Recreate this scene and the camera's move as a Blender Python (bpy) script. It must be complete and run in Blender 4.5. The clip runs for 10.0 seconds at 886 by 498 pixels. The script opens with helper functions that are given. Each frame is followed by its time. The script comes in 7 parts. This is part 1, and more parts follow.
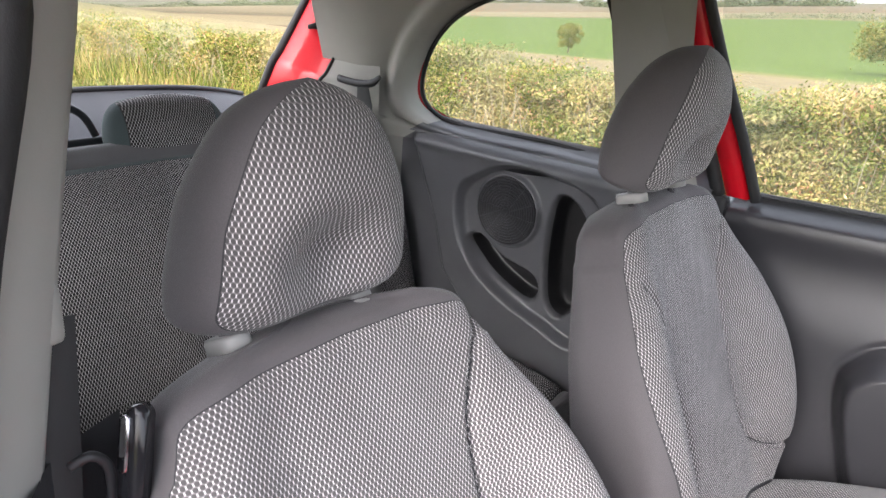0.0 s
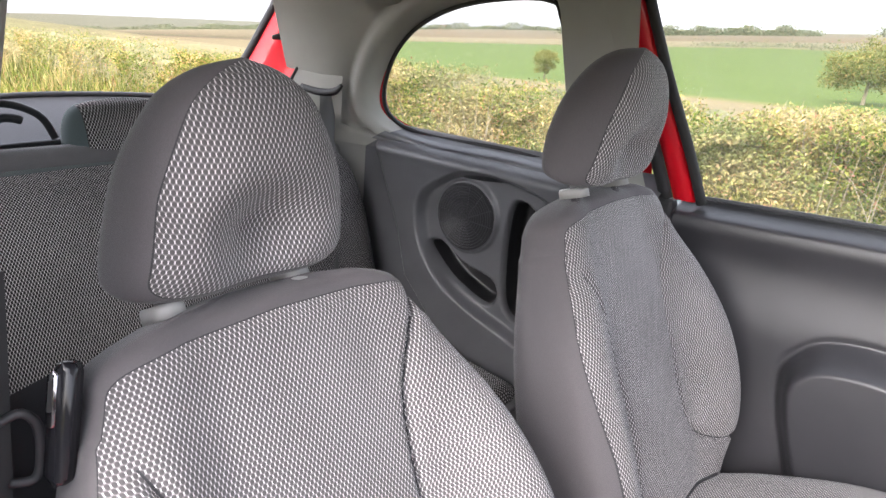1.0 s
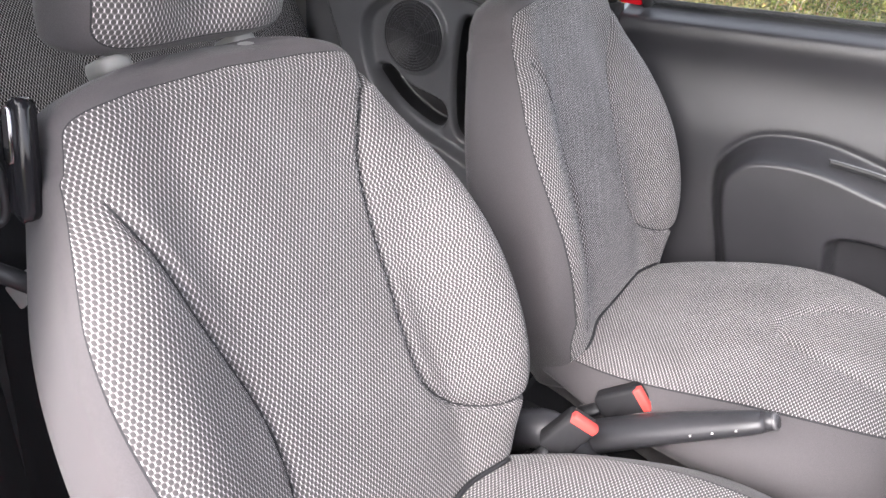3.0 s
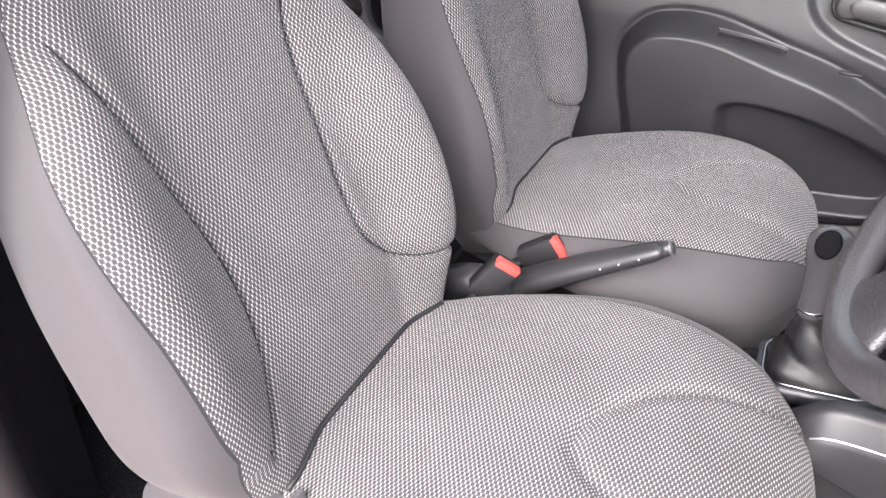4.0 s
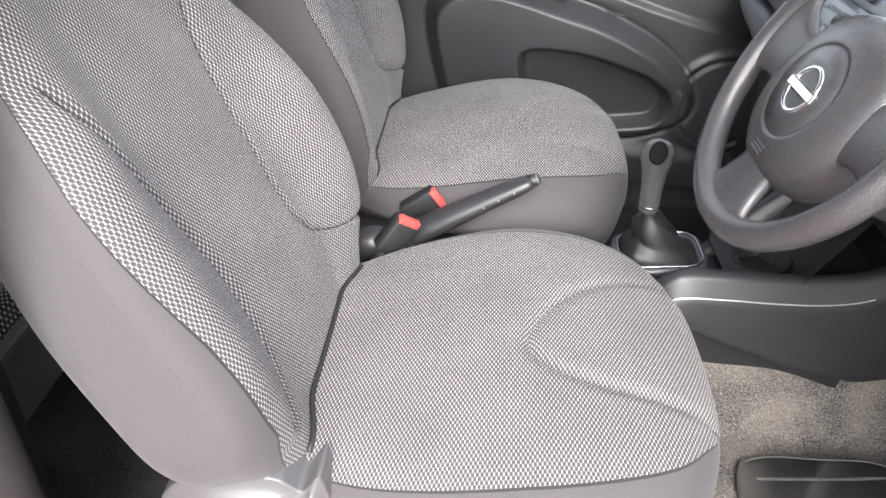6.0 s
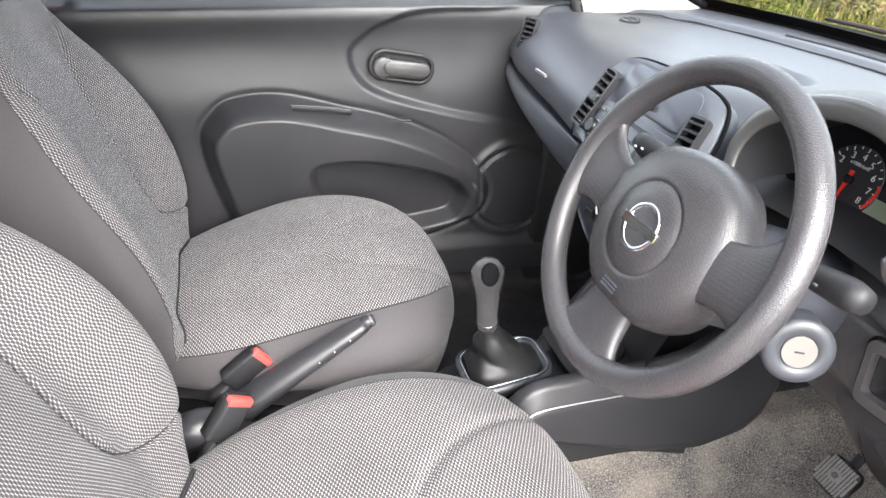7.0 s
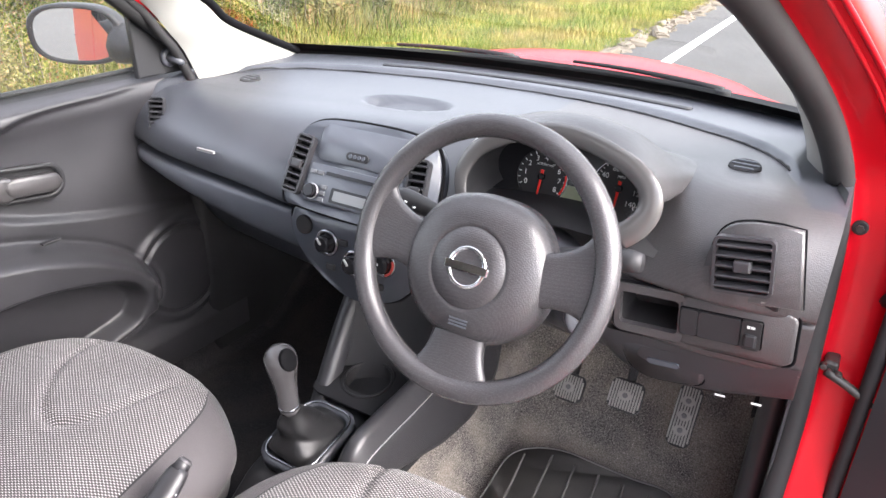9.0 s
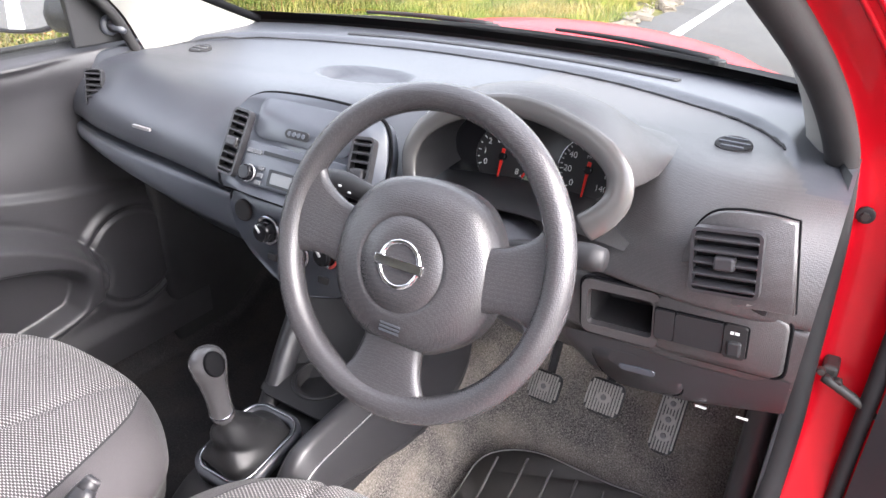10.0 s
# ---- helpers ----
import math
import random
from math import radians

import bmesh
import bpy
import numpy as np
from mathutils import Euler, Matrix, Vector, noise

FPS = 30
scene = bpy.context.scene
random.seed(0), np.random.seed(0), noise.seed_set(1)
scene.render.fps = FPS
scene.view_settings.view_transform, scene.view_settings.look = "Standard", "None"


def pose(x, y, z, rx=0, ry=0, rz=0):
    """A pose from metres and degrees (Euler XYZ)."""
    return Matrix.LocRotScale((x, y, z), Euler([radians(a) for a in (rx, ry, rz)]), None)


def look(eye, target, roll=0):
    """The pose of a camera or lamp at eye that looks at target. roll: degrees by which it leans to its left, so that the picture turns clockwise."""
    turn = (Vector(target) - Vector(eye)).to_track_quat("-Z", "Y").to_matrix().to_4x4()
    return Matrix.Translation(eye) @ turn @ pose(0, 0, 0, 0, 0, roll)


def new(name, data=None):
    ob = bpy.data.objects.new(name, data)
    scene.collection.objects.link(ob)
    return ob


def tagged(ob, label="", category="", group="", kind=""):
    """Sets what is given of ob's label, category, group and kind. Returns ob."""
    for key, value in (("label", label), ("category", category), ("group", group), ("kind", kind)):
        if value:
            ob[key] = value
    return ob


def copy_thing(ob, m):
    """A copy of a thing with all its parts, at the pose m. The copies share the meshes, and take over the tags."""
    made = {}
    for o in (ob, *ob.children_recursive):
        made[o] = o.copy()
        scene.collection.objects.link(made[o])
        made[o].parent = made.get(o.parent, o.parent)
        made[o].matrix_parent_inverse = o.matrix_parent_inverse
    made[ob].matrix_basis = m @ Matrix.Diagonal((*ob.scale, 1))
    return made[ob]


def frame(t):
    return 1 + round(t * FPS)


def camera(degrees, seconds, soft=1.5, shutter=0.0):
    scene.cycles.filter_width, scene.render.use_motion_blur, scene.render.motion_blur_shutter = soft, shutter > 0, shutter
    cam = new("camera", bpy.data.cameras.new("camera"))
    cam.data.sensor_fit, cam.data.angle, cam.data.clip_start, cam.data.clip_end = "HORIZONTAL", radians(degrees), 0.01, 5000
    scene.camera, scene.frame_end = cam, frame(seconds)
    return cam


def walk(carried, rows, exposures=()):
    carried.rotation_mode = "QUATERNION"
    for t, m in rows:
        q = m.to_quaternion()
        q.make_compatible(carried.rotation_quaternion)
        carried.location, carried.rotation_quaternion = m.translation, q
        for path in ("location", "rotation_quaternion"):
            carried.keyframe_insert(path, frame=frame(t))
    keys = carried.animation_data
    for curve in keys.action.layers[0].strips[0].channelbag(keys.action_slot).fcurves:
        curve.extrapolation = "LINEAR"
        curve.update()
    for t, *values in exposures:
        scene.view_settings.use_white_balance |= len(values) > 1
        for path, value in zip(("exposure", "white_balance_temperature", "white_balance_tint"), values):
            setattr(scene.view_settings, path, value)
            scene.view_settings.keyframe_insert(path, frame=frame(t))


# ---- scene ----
from mathutils.bvhtree import BVHTree

cam = camera(65.1, 10.0)
PATH = [
    (0, (0.154, -0.721, 1.423), (-1.005, 0.758, 0.739), 4.3),
    (0.5, (0.192, -0.715, 1.408), (-0.957, 0.803, 0.795), 5.1),
    (1, (0.217, -0.724, 1.393), (-0.91, 0.809, 0.777), 4.9),
    (1.5, (0.232, -0.735, 1.358), (-0.855, 0.782, 0.639), 4.7),
    (2, (0.24, -0.742, 1.344), (-0.81, 0.757, 0.535), 4.9),
    (2.2, (0.249, -0.744, 1.341), (-0.788, 0.744, 0.499), 4.6),
    (3.3, (0.278, -0.796, 1.294), (-0.575, 0.711, 0.293), 3.8),
    (3.5, (0.298, -0.817, 1.294), (-0.516, 0.69, 0.26), 3.2),
    (4, (0.313, -0.868, 1.26), (-0.342, 0.651, 0.135), 4.8),
    (4.5, (0.304, -0.908, 1.251), (-0.211, 0.61, 0.056), 5.4),
    (5, (0.295, -0.961, 1.232), (-0.088, 0.573, 0.006), 5.9),
    (5.2, (0.289, -0.979, 1.241), (-0.043, 0.567, 0.016), 5.7),
    (6.3, (0.092, -1.026, 1.34), (0.259, 0.618, 0.214), 6.0),
    (6.5, (0.086, -1.004, 1.356), (0.366, 0.65, 0.267), 5.6),
    (7, (0.077, -0.869, 1.371), (0.659, 0.782, 0.404), 5.4),
    (7.3, (-0.008, -0.792, 1.404), (0.999, 0.707, 0.544), 6.3),
    (7.5, (-0.069, -0.754, 1.414), (1.133, 0.626, 0.607), 4.8),
    (8, (-0.152, -0.717, 1.424), (1.34, 0.35, 0.627), 4.7),
    (8.5, (-0.179, -0.708, 1.441), (1.389, 0.231, 0.629), 3.1),
    (9, (-0.187, -0.691, 1.449), (1.357, 0.244, 0.588), 1.5),
    (9.5, (-0.164, -0.687, 1.431), (1.363, 0.248, 0.541), 1.3),
    (10, (-0.038, -0.697, 1.41), (1.473, 0.238, 0.493), 1.3),
]
walk(cam, [(t, look(eye, target, roll)) for t, eye, target, roll in PATH], [(0, 2.6, 6350, 12), (0.5, 2.66, 6350, 13), (1.5, 2.68, 6350, 13), (2, 2.68, 6350, 13), (3.5, 2.54, 6400, 13), (4.5, 2.28, 6400, 13), (5.2, 2.14, 6400, 13), (6.5, 2.46, 6350, 7), (7, 2.64, 6400, 8), (7.6, 2.7, 6500, 10), (9, 2.68, 6450, 14), (10, 2.8, 6400, 14)])

# ---- light: overcast sky, one soft sun ----
world = bpy.data.worlds.new("sky")
scene.world = world
world.use_nodes = True
wn, wl = world.node_tree.nodes, world.node_tree.links
wn.clear()
w_out = wn.new("ShaderNodeOutputWorld")
w_bg = wn.new("ShaderNodeBackground")
w_sky = wn.new("ShaderNodeTexSky")
w_sky.sky_type = "NISHITA"
w_sky.sun_disc = False
w_sky.sun_elevation = radians(42)
w_sky.sun_rotation = radians(180)
w_sky.dust_density = 4.0
w_sky.air_density = 1.0
w_hsv = wn.new("ShaderNodeHueSaturation")
w_hsv.inputs["Saturation"].default_value = 0.4
w_bg.inputs["Strength"].default_value = 0.15
wl.new(w_sky.outputs[0], w_hsv.inputs["Color"])
# an even veil of cloud over the whole sky
w_veil = wn.new("ShaderNodeVectorMath")
w_veil.operation = "ADD"
w_veil.inputs[1].default_value = (1.05, 1.0, 1.08)
wl.new(w_hsv.outputs[0], w_veil.inputs[0])
wl.new(w_veil.outputs[0], w_bg.inputs["Color"])
wl.new(w_bg.outputs[0], w_out.inputs["Surface"])

sun_data = bpy.data.lights.new("sun", "SUN")
sun_data.energy, sun_data.angle, sun_data.color = 0.7, radians(40), (1.0, 0.955, 0.95)
sun_ob = new("sun", sun_data)
sun_ob.matrix_world = look((0.4, -6.0, 3.7), (0, 0, 0))

# ---- materials ----
def material(name):
    m = bpy.data.materials.new(name)
    m.use_nodes = True
    nt = m.node_tree
    b = nt.nodes["Principled BSDF"]
    return m, nt.nodes, nt.links, b


def noise_tex(n, l, scale, detail=3.0, coord="Object"):
    tc = n.new("ShaderNodeTexCoord")
    t = n.new("ShaderNodeTexNoise")
    t.inputs["Scale"].default_value = scale
    t.inputs["Detail"].default_value = detail
    l.new(tc.outputs[coord], t.inputs["Vector"])
    return t


def ramp(n, l, fac, stops):
    r = n.new("ShaderNodeValToRGB")
    e = r.color_ramp.elements
    while len(e) < len(stops):
        e.new(0.5)
    for k, (p, c) in enumerate(stops):
        e[k].position, e[k].color = p, (*c, 1)
    l.new(fac, r.inputs["Fac"])
    return r


def math_node(n, l, op, a, b=None, c=None):
    m = n.new("ShaderNodeMath")
    m.operation = op
    for k, v in enumerate((a, b, c)):
        if v is None:
            continue
        if isinstance(v, (int, float)):
            m.inputs[k].default_value = v
        else:
            l.new(v, m.inputs[k])
    return m.outputs[0]


def bump(n, l, b, height, strength, dist=0.001):
    bp = n.new("ShaderNodeBump")
    bp.inputs["Strength"].default_value = strength
    bp.inputs["Distance"].default_value = dist
    l.new(height, bp.inputs["Height"])
    l.new(bp.outputs[0], b.inputs["Normal"])


def grained(name, lo, hi, rough, grain=900.0, relief=0.25, dist=0.0006, spec=0.4, sheen=0.0):
    """Moulded plastic, cloth or rubber: soft stains over a fine grain."""
    m, n, l, b = material(name)
    big = noise_tex(n, l, 7.0, 4)
    r = ramp(n, l, big.outputs["Fac"], [(0.3, lo), (0.7, hi)])
    l.new(r.outputs[0], b.inputs["Base Color"])
    fine = noise_tex(n, l, grain, 2)
    rr = math_node(n, l, "MULTIPLY_ADD", big.outputs["Fac"], 0.06, rough - 0.03)
    l.new(rr, b.inputs["Roughness"])
    b.inputs["Specular IOR Level"].default_value = spec
    b.inputs["Sheen Weight"].default_value = sheen
    bump(n, l, b, fine.outputs["Fac"], relief, dist)
    return m


def lattice(n, l, vec, pitch):
    """Distance to the nearest point of a hexagonal lattice, in pitches."""
    cell = (pitch, pitch * 1.732, 1.0)
    outs = []
    for sh in (0.0, 0.5):
        a = n.new("ShaderNodeVectorMath")
        a.operation = "DIVIDE"
        a.inputs[1].default_value = cell
        l.new(vec, a.inputs[0])
        s = n.new("ShaderNodeVectorMath")
        s.operation = "ADD"
        s.inputs[1].default_value = (sh, sh, 0)
        l.new(a.outputs[0], s.inputs[0])
        f = n.new("ShaderNodeVectorMath")
        f.operation = "FRACTION"
        l.new(s.outputs[0], f.inputs[0])
        c = n.new("ShaderNodeVectorMath")
        c.operation = "SUBTRACT"
        c.inputs[1].default_value = (0.5, 0.5, 0)
        l.new(f.outputs[0], c.inputs[0])
        k = n.new("ShaderNodeVectorMath")
        k.operation = "MULTIPLY"
        k.inputs[1].default_value = (1, 1.732, 0)
        l.new(c.outputs[0], k.inputs[0])
        d = n.new("ShaderNodeVectorMath")
        d.operation = "LENGTH"
        l.new(k.outputs[0], d.inputs[0])
        outs.append(d.outputs["Value"])
    return math_node(n, l, "MINIMUM", outs[0], outs[1])


def seat_cloth(name, pitch, dark, light, plain):
    """Woven honeycomb cloth where the attribute 'fab' is above zero, smooth cloth elsewhere; dark stitching on the edge."""
    m, n, l, b = material(name)
    uv = n.new("ShaderNodeUVMap")
    d = lattice(n, l, uv.outputs[0], pitch)
    sh = n.new("ShaderNodeVectorMath")
    sh.operation = "ADD"
    sh.inputs[1].default_value = (0.5 * pitch, 0, 0)
    l.new(uv.outputs[0], sh.inputs[0])
    thread = ramp(n, l, lattice(n, l, sh.outputs[0], pitch), [(0.12, (1.25, 1.25, 1.25)), (0.36, (0.32, 0.32, 0.32))])
    lit = n.new("ShaderNodeVectorMath")
    lit.operation = "MULTIPLY"
    lit.inputs[1].default_value = light
    l.new(thread.outputs[0], lit.inputs[0])
    web = ramp(n, l, d, [(0.36, (0, 0, 0)), (0.47, (1, 1, 1))])
    hexr = n.new("ShaderNodeMix")
    hexr.data_type = "RGBA"
    l.new(web.outputs[0], hexr.inputs[0])
    hexr.inputs[6].default_value = (*dark, 1)
    l.new(lit.outputs[0], hexr.inputs[7])
    big = noise_tex(n, l, 9.0, 3)
    fine = noise_tex(n, l, 1400.0, 2)
    tone = math_node(n, l, "MULTIPLY_ADD", big.outputs["Fac"], 0.5, 0.75)
    mul = n.new("ShaderNodeVectorMath")
    mul.operation = "SCALE"
    l.new(hexr.outputs[2], mul.inputs[0])
    l.new(tone, mul.inputs["Scale"])
    pl = ramp(n, l, fine.outputs["Fac"], [(0.3, tuple(c * 0.75 for c in plain)), (0.7, plain)])
    at = n.new("ShaderNodeAttribute")
    at.attribute_name = "fab"
    fac = math_node(n, l, "GREATER_THAN", at.outputs["Fac"], 0.0)
    edge = math_node(n, l, "LESS_THAN", math_node(n, l, "ABSOLUTE", at.outputs["Fac"]), 0.0006)
    mix = n.new("ShaderNodeMix")
    mix.data_type = "RGBA"
    l.new(fac, mix.inputs[0])
    l.new(pl.outputs[0], mix.inputs[6])
    l.new(mul.outputs[0], mix.inputs[7])
    mix2 = n.new("ShaderNodeMix")
    mix2.data_type = "RGBA"
    l.new(edge, mix2.inputs[0])
    l.new(mix.outputs[2], mix2.inputs[6])
    sm = n.new("ShaderNodeAttribute")
    sm.attribute_name = "seam"
    line = math_node(n, l, "LESS_THAN", math_node(n, l, "ABSOLUTE", sm.outputs["Fac"]), 0.0011)
    edge = math_node(n, l, "MAXIMUM", edge, math_node(n, l, "MULTIPLY", line, fac))
    l.new(edge, mix2.inputs[0])
    mix2.inputs[7].default_value = (0.03, 0.03, 0.032, 1)
    l.new(mix2.outputs[2], b.inputs["Base Color"])
    b.inputs["Roughness"].default_value = 0.85
    b.inputs["Specular IOR Level"].default_value = 0.25
    b.inputs["Sheen Weight"].default_value = 0.12
    b.inputs["Sheen Roughness"].default_value = 0.45
    hgt = math_node(n, l, "MULTIPLY", math_node(n, l, "MINIMUM", d, 0.5), math_node(n, l, "MULTIPLY", fac, 2.0))
    hgt = math_node(n, l, "ADD", hgt, math_node(n, l, "MULTIPLY", fine.outputs["Fac"], 0.5))
    bump(n, l, b, hgt, 0.6, 0.0009)
    return m


def dimpled(name, lo, hi, rough, pitch=0.0016, relief=0.5):
    """Moulded skin with a regular pimple grain."""
    m, n, l, b = material(name)
    tc = n.new("ShaderNodeTexCoord")
    v = n.new("ShaderNodeTexVoronoi")
    v.inputs["Scale"].default_value = 1 / pitch
    v.inputs["Randomness"].default_value = 0.5
    b.inputs["Specular IOR Level"].default_value = 0.7
    l.new(tc.outputs["Object"], v.inputs["Vector"])
    big = noise_tex(n, l, 8.0, 4)
    r = ramp(n, l, big.outputs["Fac"], [(0.3, lo), (0.7, hi)])
    # pimples lighter and valleys darker, relief shading put into the colour
    pim = ramp(n, l, v.outputs["Distance"], [(0.15, (1.15, 1.15, 1.15)), (0.55, (0.8, 0.8, 0.8))])
    k = n.new("ShaderNodeVectorMath")
    k.operation = "MULTIPLY"
    l.new(r.outputs[0], k.inputs[0])
    l.new(pim.outputs[0], k.inputs[1])
    l.new(k.outputs[0], b.inputs["Base Color"])
    b.inputs["Roughness"].default_value = rough
    bump(n, l, b, v.outputs["Distance"], relief, 0.0005)
    return m


def plain(name, col, rough=0.5, metal=0.0, coat=0.0, emit=None):
    m, n, l, b = material(name)
    b.inputs["Base Color"].default_value = (*col, 1)
    b.inputs["Roughness"].default_value = rough
    b.inputs["Metallic"].default_value = metal
    b.inputs["Coat Weight"].default_value = coat
    b.inputs["Specular IOR Level"].default_value = 0.3
    b.inputs["Coat Roughness"].default_value = 0.05
    if emit:
        b.inputs["Emission Color"].default_value = (*col, 1)
        b.inputs["Emission Strength"].default_value = emit
    return m


def carpet(name, lo, hi, speck):
    m, n, l, b = material(name)
    a = noise_tex(n, l, 330.0, 5)
    g = noise_tex(n, l, 9.0, 5)
    r = ramp(n, l, a.outputs["Fac"], [(0.35, lo), (0.62, hi), (0.8, speck)])
    dirt = ramp(n, l, g.outputs["Fac"], [(0.40, (0, 0, 0)), (0.72, (0.32, 0.32, 0.32))])
    mix = n.new("ShaderNodeMix")
    mix.data_type = "RGBA"
    l.new(dirt.outputs[0], mix.inputs[0])
    l.new(r.outputs[0], mix.inputs[6])
    mix.inputs[7].default_value = (speck[0], speck[1] * 0.94, speck[2] * 0.86, 1)
    l.new(mix.outputs[2], b.inputs["Base Color"])
    b.inputs["Roughness"].default_value = 0.95
    b.inputs["Specular IOR Level"].default_value = 0.1
    bump(n, l, b, a.outputs["Fac"], 0.7, 0.003)
    return m


M_FAB = seat_cloth("honeycomb_seat_cloth", 0.0052, (0.066, 0.062, 0.063), (0.49, 0.463, 0.465), (0.09, 0.083, 0.087))
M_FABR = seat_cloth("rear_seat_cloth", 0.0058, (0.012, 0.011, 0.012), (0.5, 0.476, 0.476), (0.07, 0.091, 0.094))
M_PLAIN = grained("smooth_seat_cloth", (0.085, 0.082, 0.085), (0.11, 0.106, 0.11), 0.85, 1600, 0.4, 0.0006, 0.2, 0.25)
M_DASH = grained("charcoal_dash_plastic", (0.042, 0.045, 0.054), (0.058, 0.062, 0.073), 0.36, 700, 0.45, 0.0006, 0.6)
M_DASHD = dimpled("pimpled_dash_plastic", (0.052, 0.049, 0.051), (0.072, 0.068, 0.07), 0.34, 0.0019, 0.7)
M_DARK = grained("black_plastic", (0.016, 0.016, 0.018), (0.028, 0.028, 0.03), 0.5, 900, 0.3)
M_DOOR = grained("charcoal_door_plastic", (0.026, 0.026, 0.029), (0.036, 0.035, 0.039), 0.38, 800, 0.4, 0.0006, 0.6)
# door plastic in a lighter copy, making up for light missing at the rear
M_QUARTER = grained("lightened_side_plastic", (0.085, 0.086, 0.093), (0.112, 0.113, 0.12), 0.34, 800, 0.35, 0.0006, 0.6)
# near black inside the recesses, their shade put into the colour
M_QUARTERSHADE = grained("side_plastic_shaded_recesses", (0.085, 0.086, 0.093), (0.112, 0.113, 0.12), 0.34, 800, 0.35, 0.0006, 0.6)
ql_n, ql_l = M_QUARTERSHADE.node_tree.nodes, M_QUARTERSHADE.node_tree.links
ql_b = ql_n["Principled BSDF"]
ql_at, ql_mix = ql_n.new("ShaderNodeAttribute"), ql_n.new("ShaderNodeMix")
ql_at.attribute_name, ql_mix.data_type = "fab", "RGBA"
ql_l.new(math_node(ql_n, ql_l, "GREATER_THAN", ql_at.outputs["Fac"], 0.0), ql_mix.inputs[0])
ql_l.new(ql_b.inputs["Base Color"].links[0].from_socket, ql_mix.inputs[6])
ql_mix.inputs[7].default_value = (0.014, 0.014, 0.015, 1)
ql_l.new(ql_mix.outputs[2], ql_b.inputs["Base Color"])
M_STACK = grained("slate_satin_plastic", (0.064, 0.071, 0.087), (0.084, 0.092, 0.11), 0.3, 1500, 0.1, 0.0006, 0.7)
M_WHEEL = dimpled("steering_wheel_skin", (0.052, 0.05, 0.054), (0.07, 0.067, 0.072), 0.26, 0.0018, 0.7)
M_COVER = grained("grey_seat_plastic", (0.085, 0.083, 0.088), (0.105, 0.103, 0.108), 0.33, 1200, 0.15, 0.0006, 0.6)
M_RIM = grained("satin_grey_surround", (0.075, 0.073, 0.072), (0.1, 0.097, 0.096), 0.2, 1500, 0.1, 0.0006, 0.8)
M_KNOB = grained("satin_grey_knob", (0.062, 0.06, 0.063), (0.082, 0.079, 0.083), 0.26, 1500, 0.1, 0.0006, 0.7)
M_MAT = grained("dark_rubber_mat", (0.075, 0.072, 0.07), (0.125, 0.12, 0.114), 0.55, 300, 0.4)
M_PAD = grained("worn_grey_rubber", (0.17, 0.163, 0.155), (0.27, 0.26, 0.245), 0.6, 300, 0.4)
M_TRIM = grained("pale_grey_pillar_trim", (0.275, 0.271, 0.252), (0.315, 0.31, 0.29), 0.65, 500, 0.2)
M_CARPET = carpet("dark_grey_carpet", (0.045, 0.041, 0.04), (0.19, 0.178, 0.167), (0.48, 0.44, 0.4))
# the same carpet near black, standing for shade away from the open door
M_CARPETSHADE = carpet("shaded_grey_carpet", (0.016, 0.016, 0.018), (0.034, 0.033, 0.036), (0.075, 0.07, 0.07))
M_FRIT = plain("black_glass_border", (0.004, 0.004, 0.005), 0.7)
M_FRIT.node_tree.nodes["Principled BSDF"].inputs["Specular IOR Level"].default_value = 0.1
M_RUB = grained("black_rubber", (0.018, 0.018, 0.019), (0.032, 0.031, 0.032), 0.6, 500, 0.3, 0.0006, 0.25)
M_BELT = grained("black_belt_webbing", (0.02, 0.02, 0.021), (0.03, 0.03, 0.031), 0.75, 1500, 0.5)
M_BELTG = grained("grey_belt_webbing", (0.09, 0.09, 0.09), (0.12, 0.12, 0.12), 0.75, 1500, 0.5)
M_CHROME = plain("chrome", (0.8, 0.8, 0.82), 0.12, 1.0)
M_SILVER = plain("satin_silver_plastic", (0.45, 0.45, 0.46), 0.35, 0.6)
M_COLLAR = plain("grey_collar_plastic", (0.22, 0.215, 0.21), 0.4)
M_STEEL = grained("worn_bare_steel", (0.25, 0.24, 0.23), (0.4, 0.39, 0.37), 0.4, 200, 0.2)
M_OILY = grained("oily_dark_steel", (0.02, 0.019, 0.018), (0.05, 0.048, 0.045), 0.35, 300, 0.3)
M_REDBTN = plain("red_button_plastic", (0.6, 0.075, 0.065), 0.4)
M_LEATHER = grained("black_gaiter_leatherette", (0.014, 0.014, 0.015), (0.025, 0.025, 0.026), 0.38, 500, 0.4, 0.0008)
M_WHITE = plain("white_marking", (0.75, 0.75, 0.75), 0.5)
M_PALE = plain("pale_key_plate", (0.18, 0.168, 0.155), 0.5)
M_BLUE = plain("blue_marking", (0.05, 0.12, 0.4), 0.4)
M_NEEDLE = plain("red_needle", (0.75, 0.03, 0.02), 0.4)
M_LCD = plain("green_grey_display", (0.22, 0.24, 0.17), 0.3)
M_RADLCD = plain("pale_radio_display", (0.2, 0.21, 0.22), 0.3)
M_KEYS = plain("grey_radio_keys", (0.13, 0.135, 0.145), 0.4)
M_RINGC = plain("dark_chrome", (0.32, 0.32, 0.34), 0.18, 1.0)
M_GLOSS = plain("gloss_black_plastic", (0.012, 0.012, 0.014), 0.12)
M_MIRROR = plain("mirror_glass", (0.9, 0.9, 0.9), 0.01, 1.0)


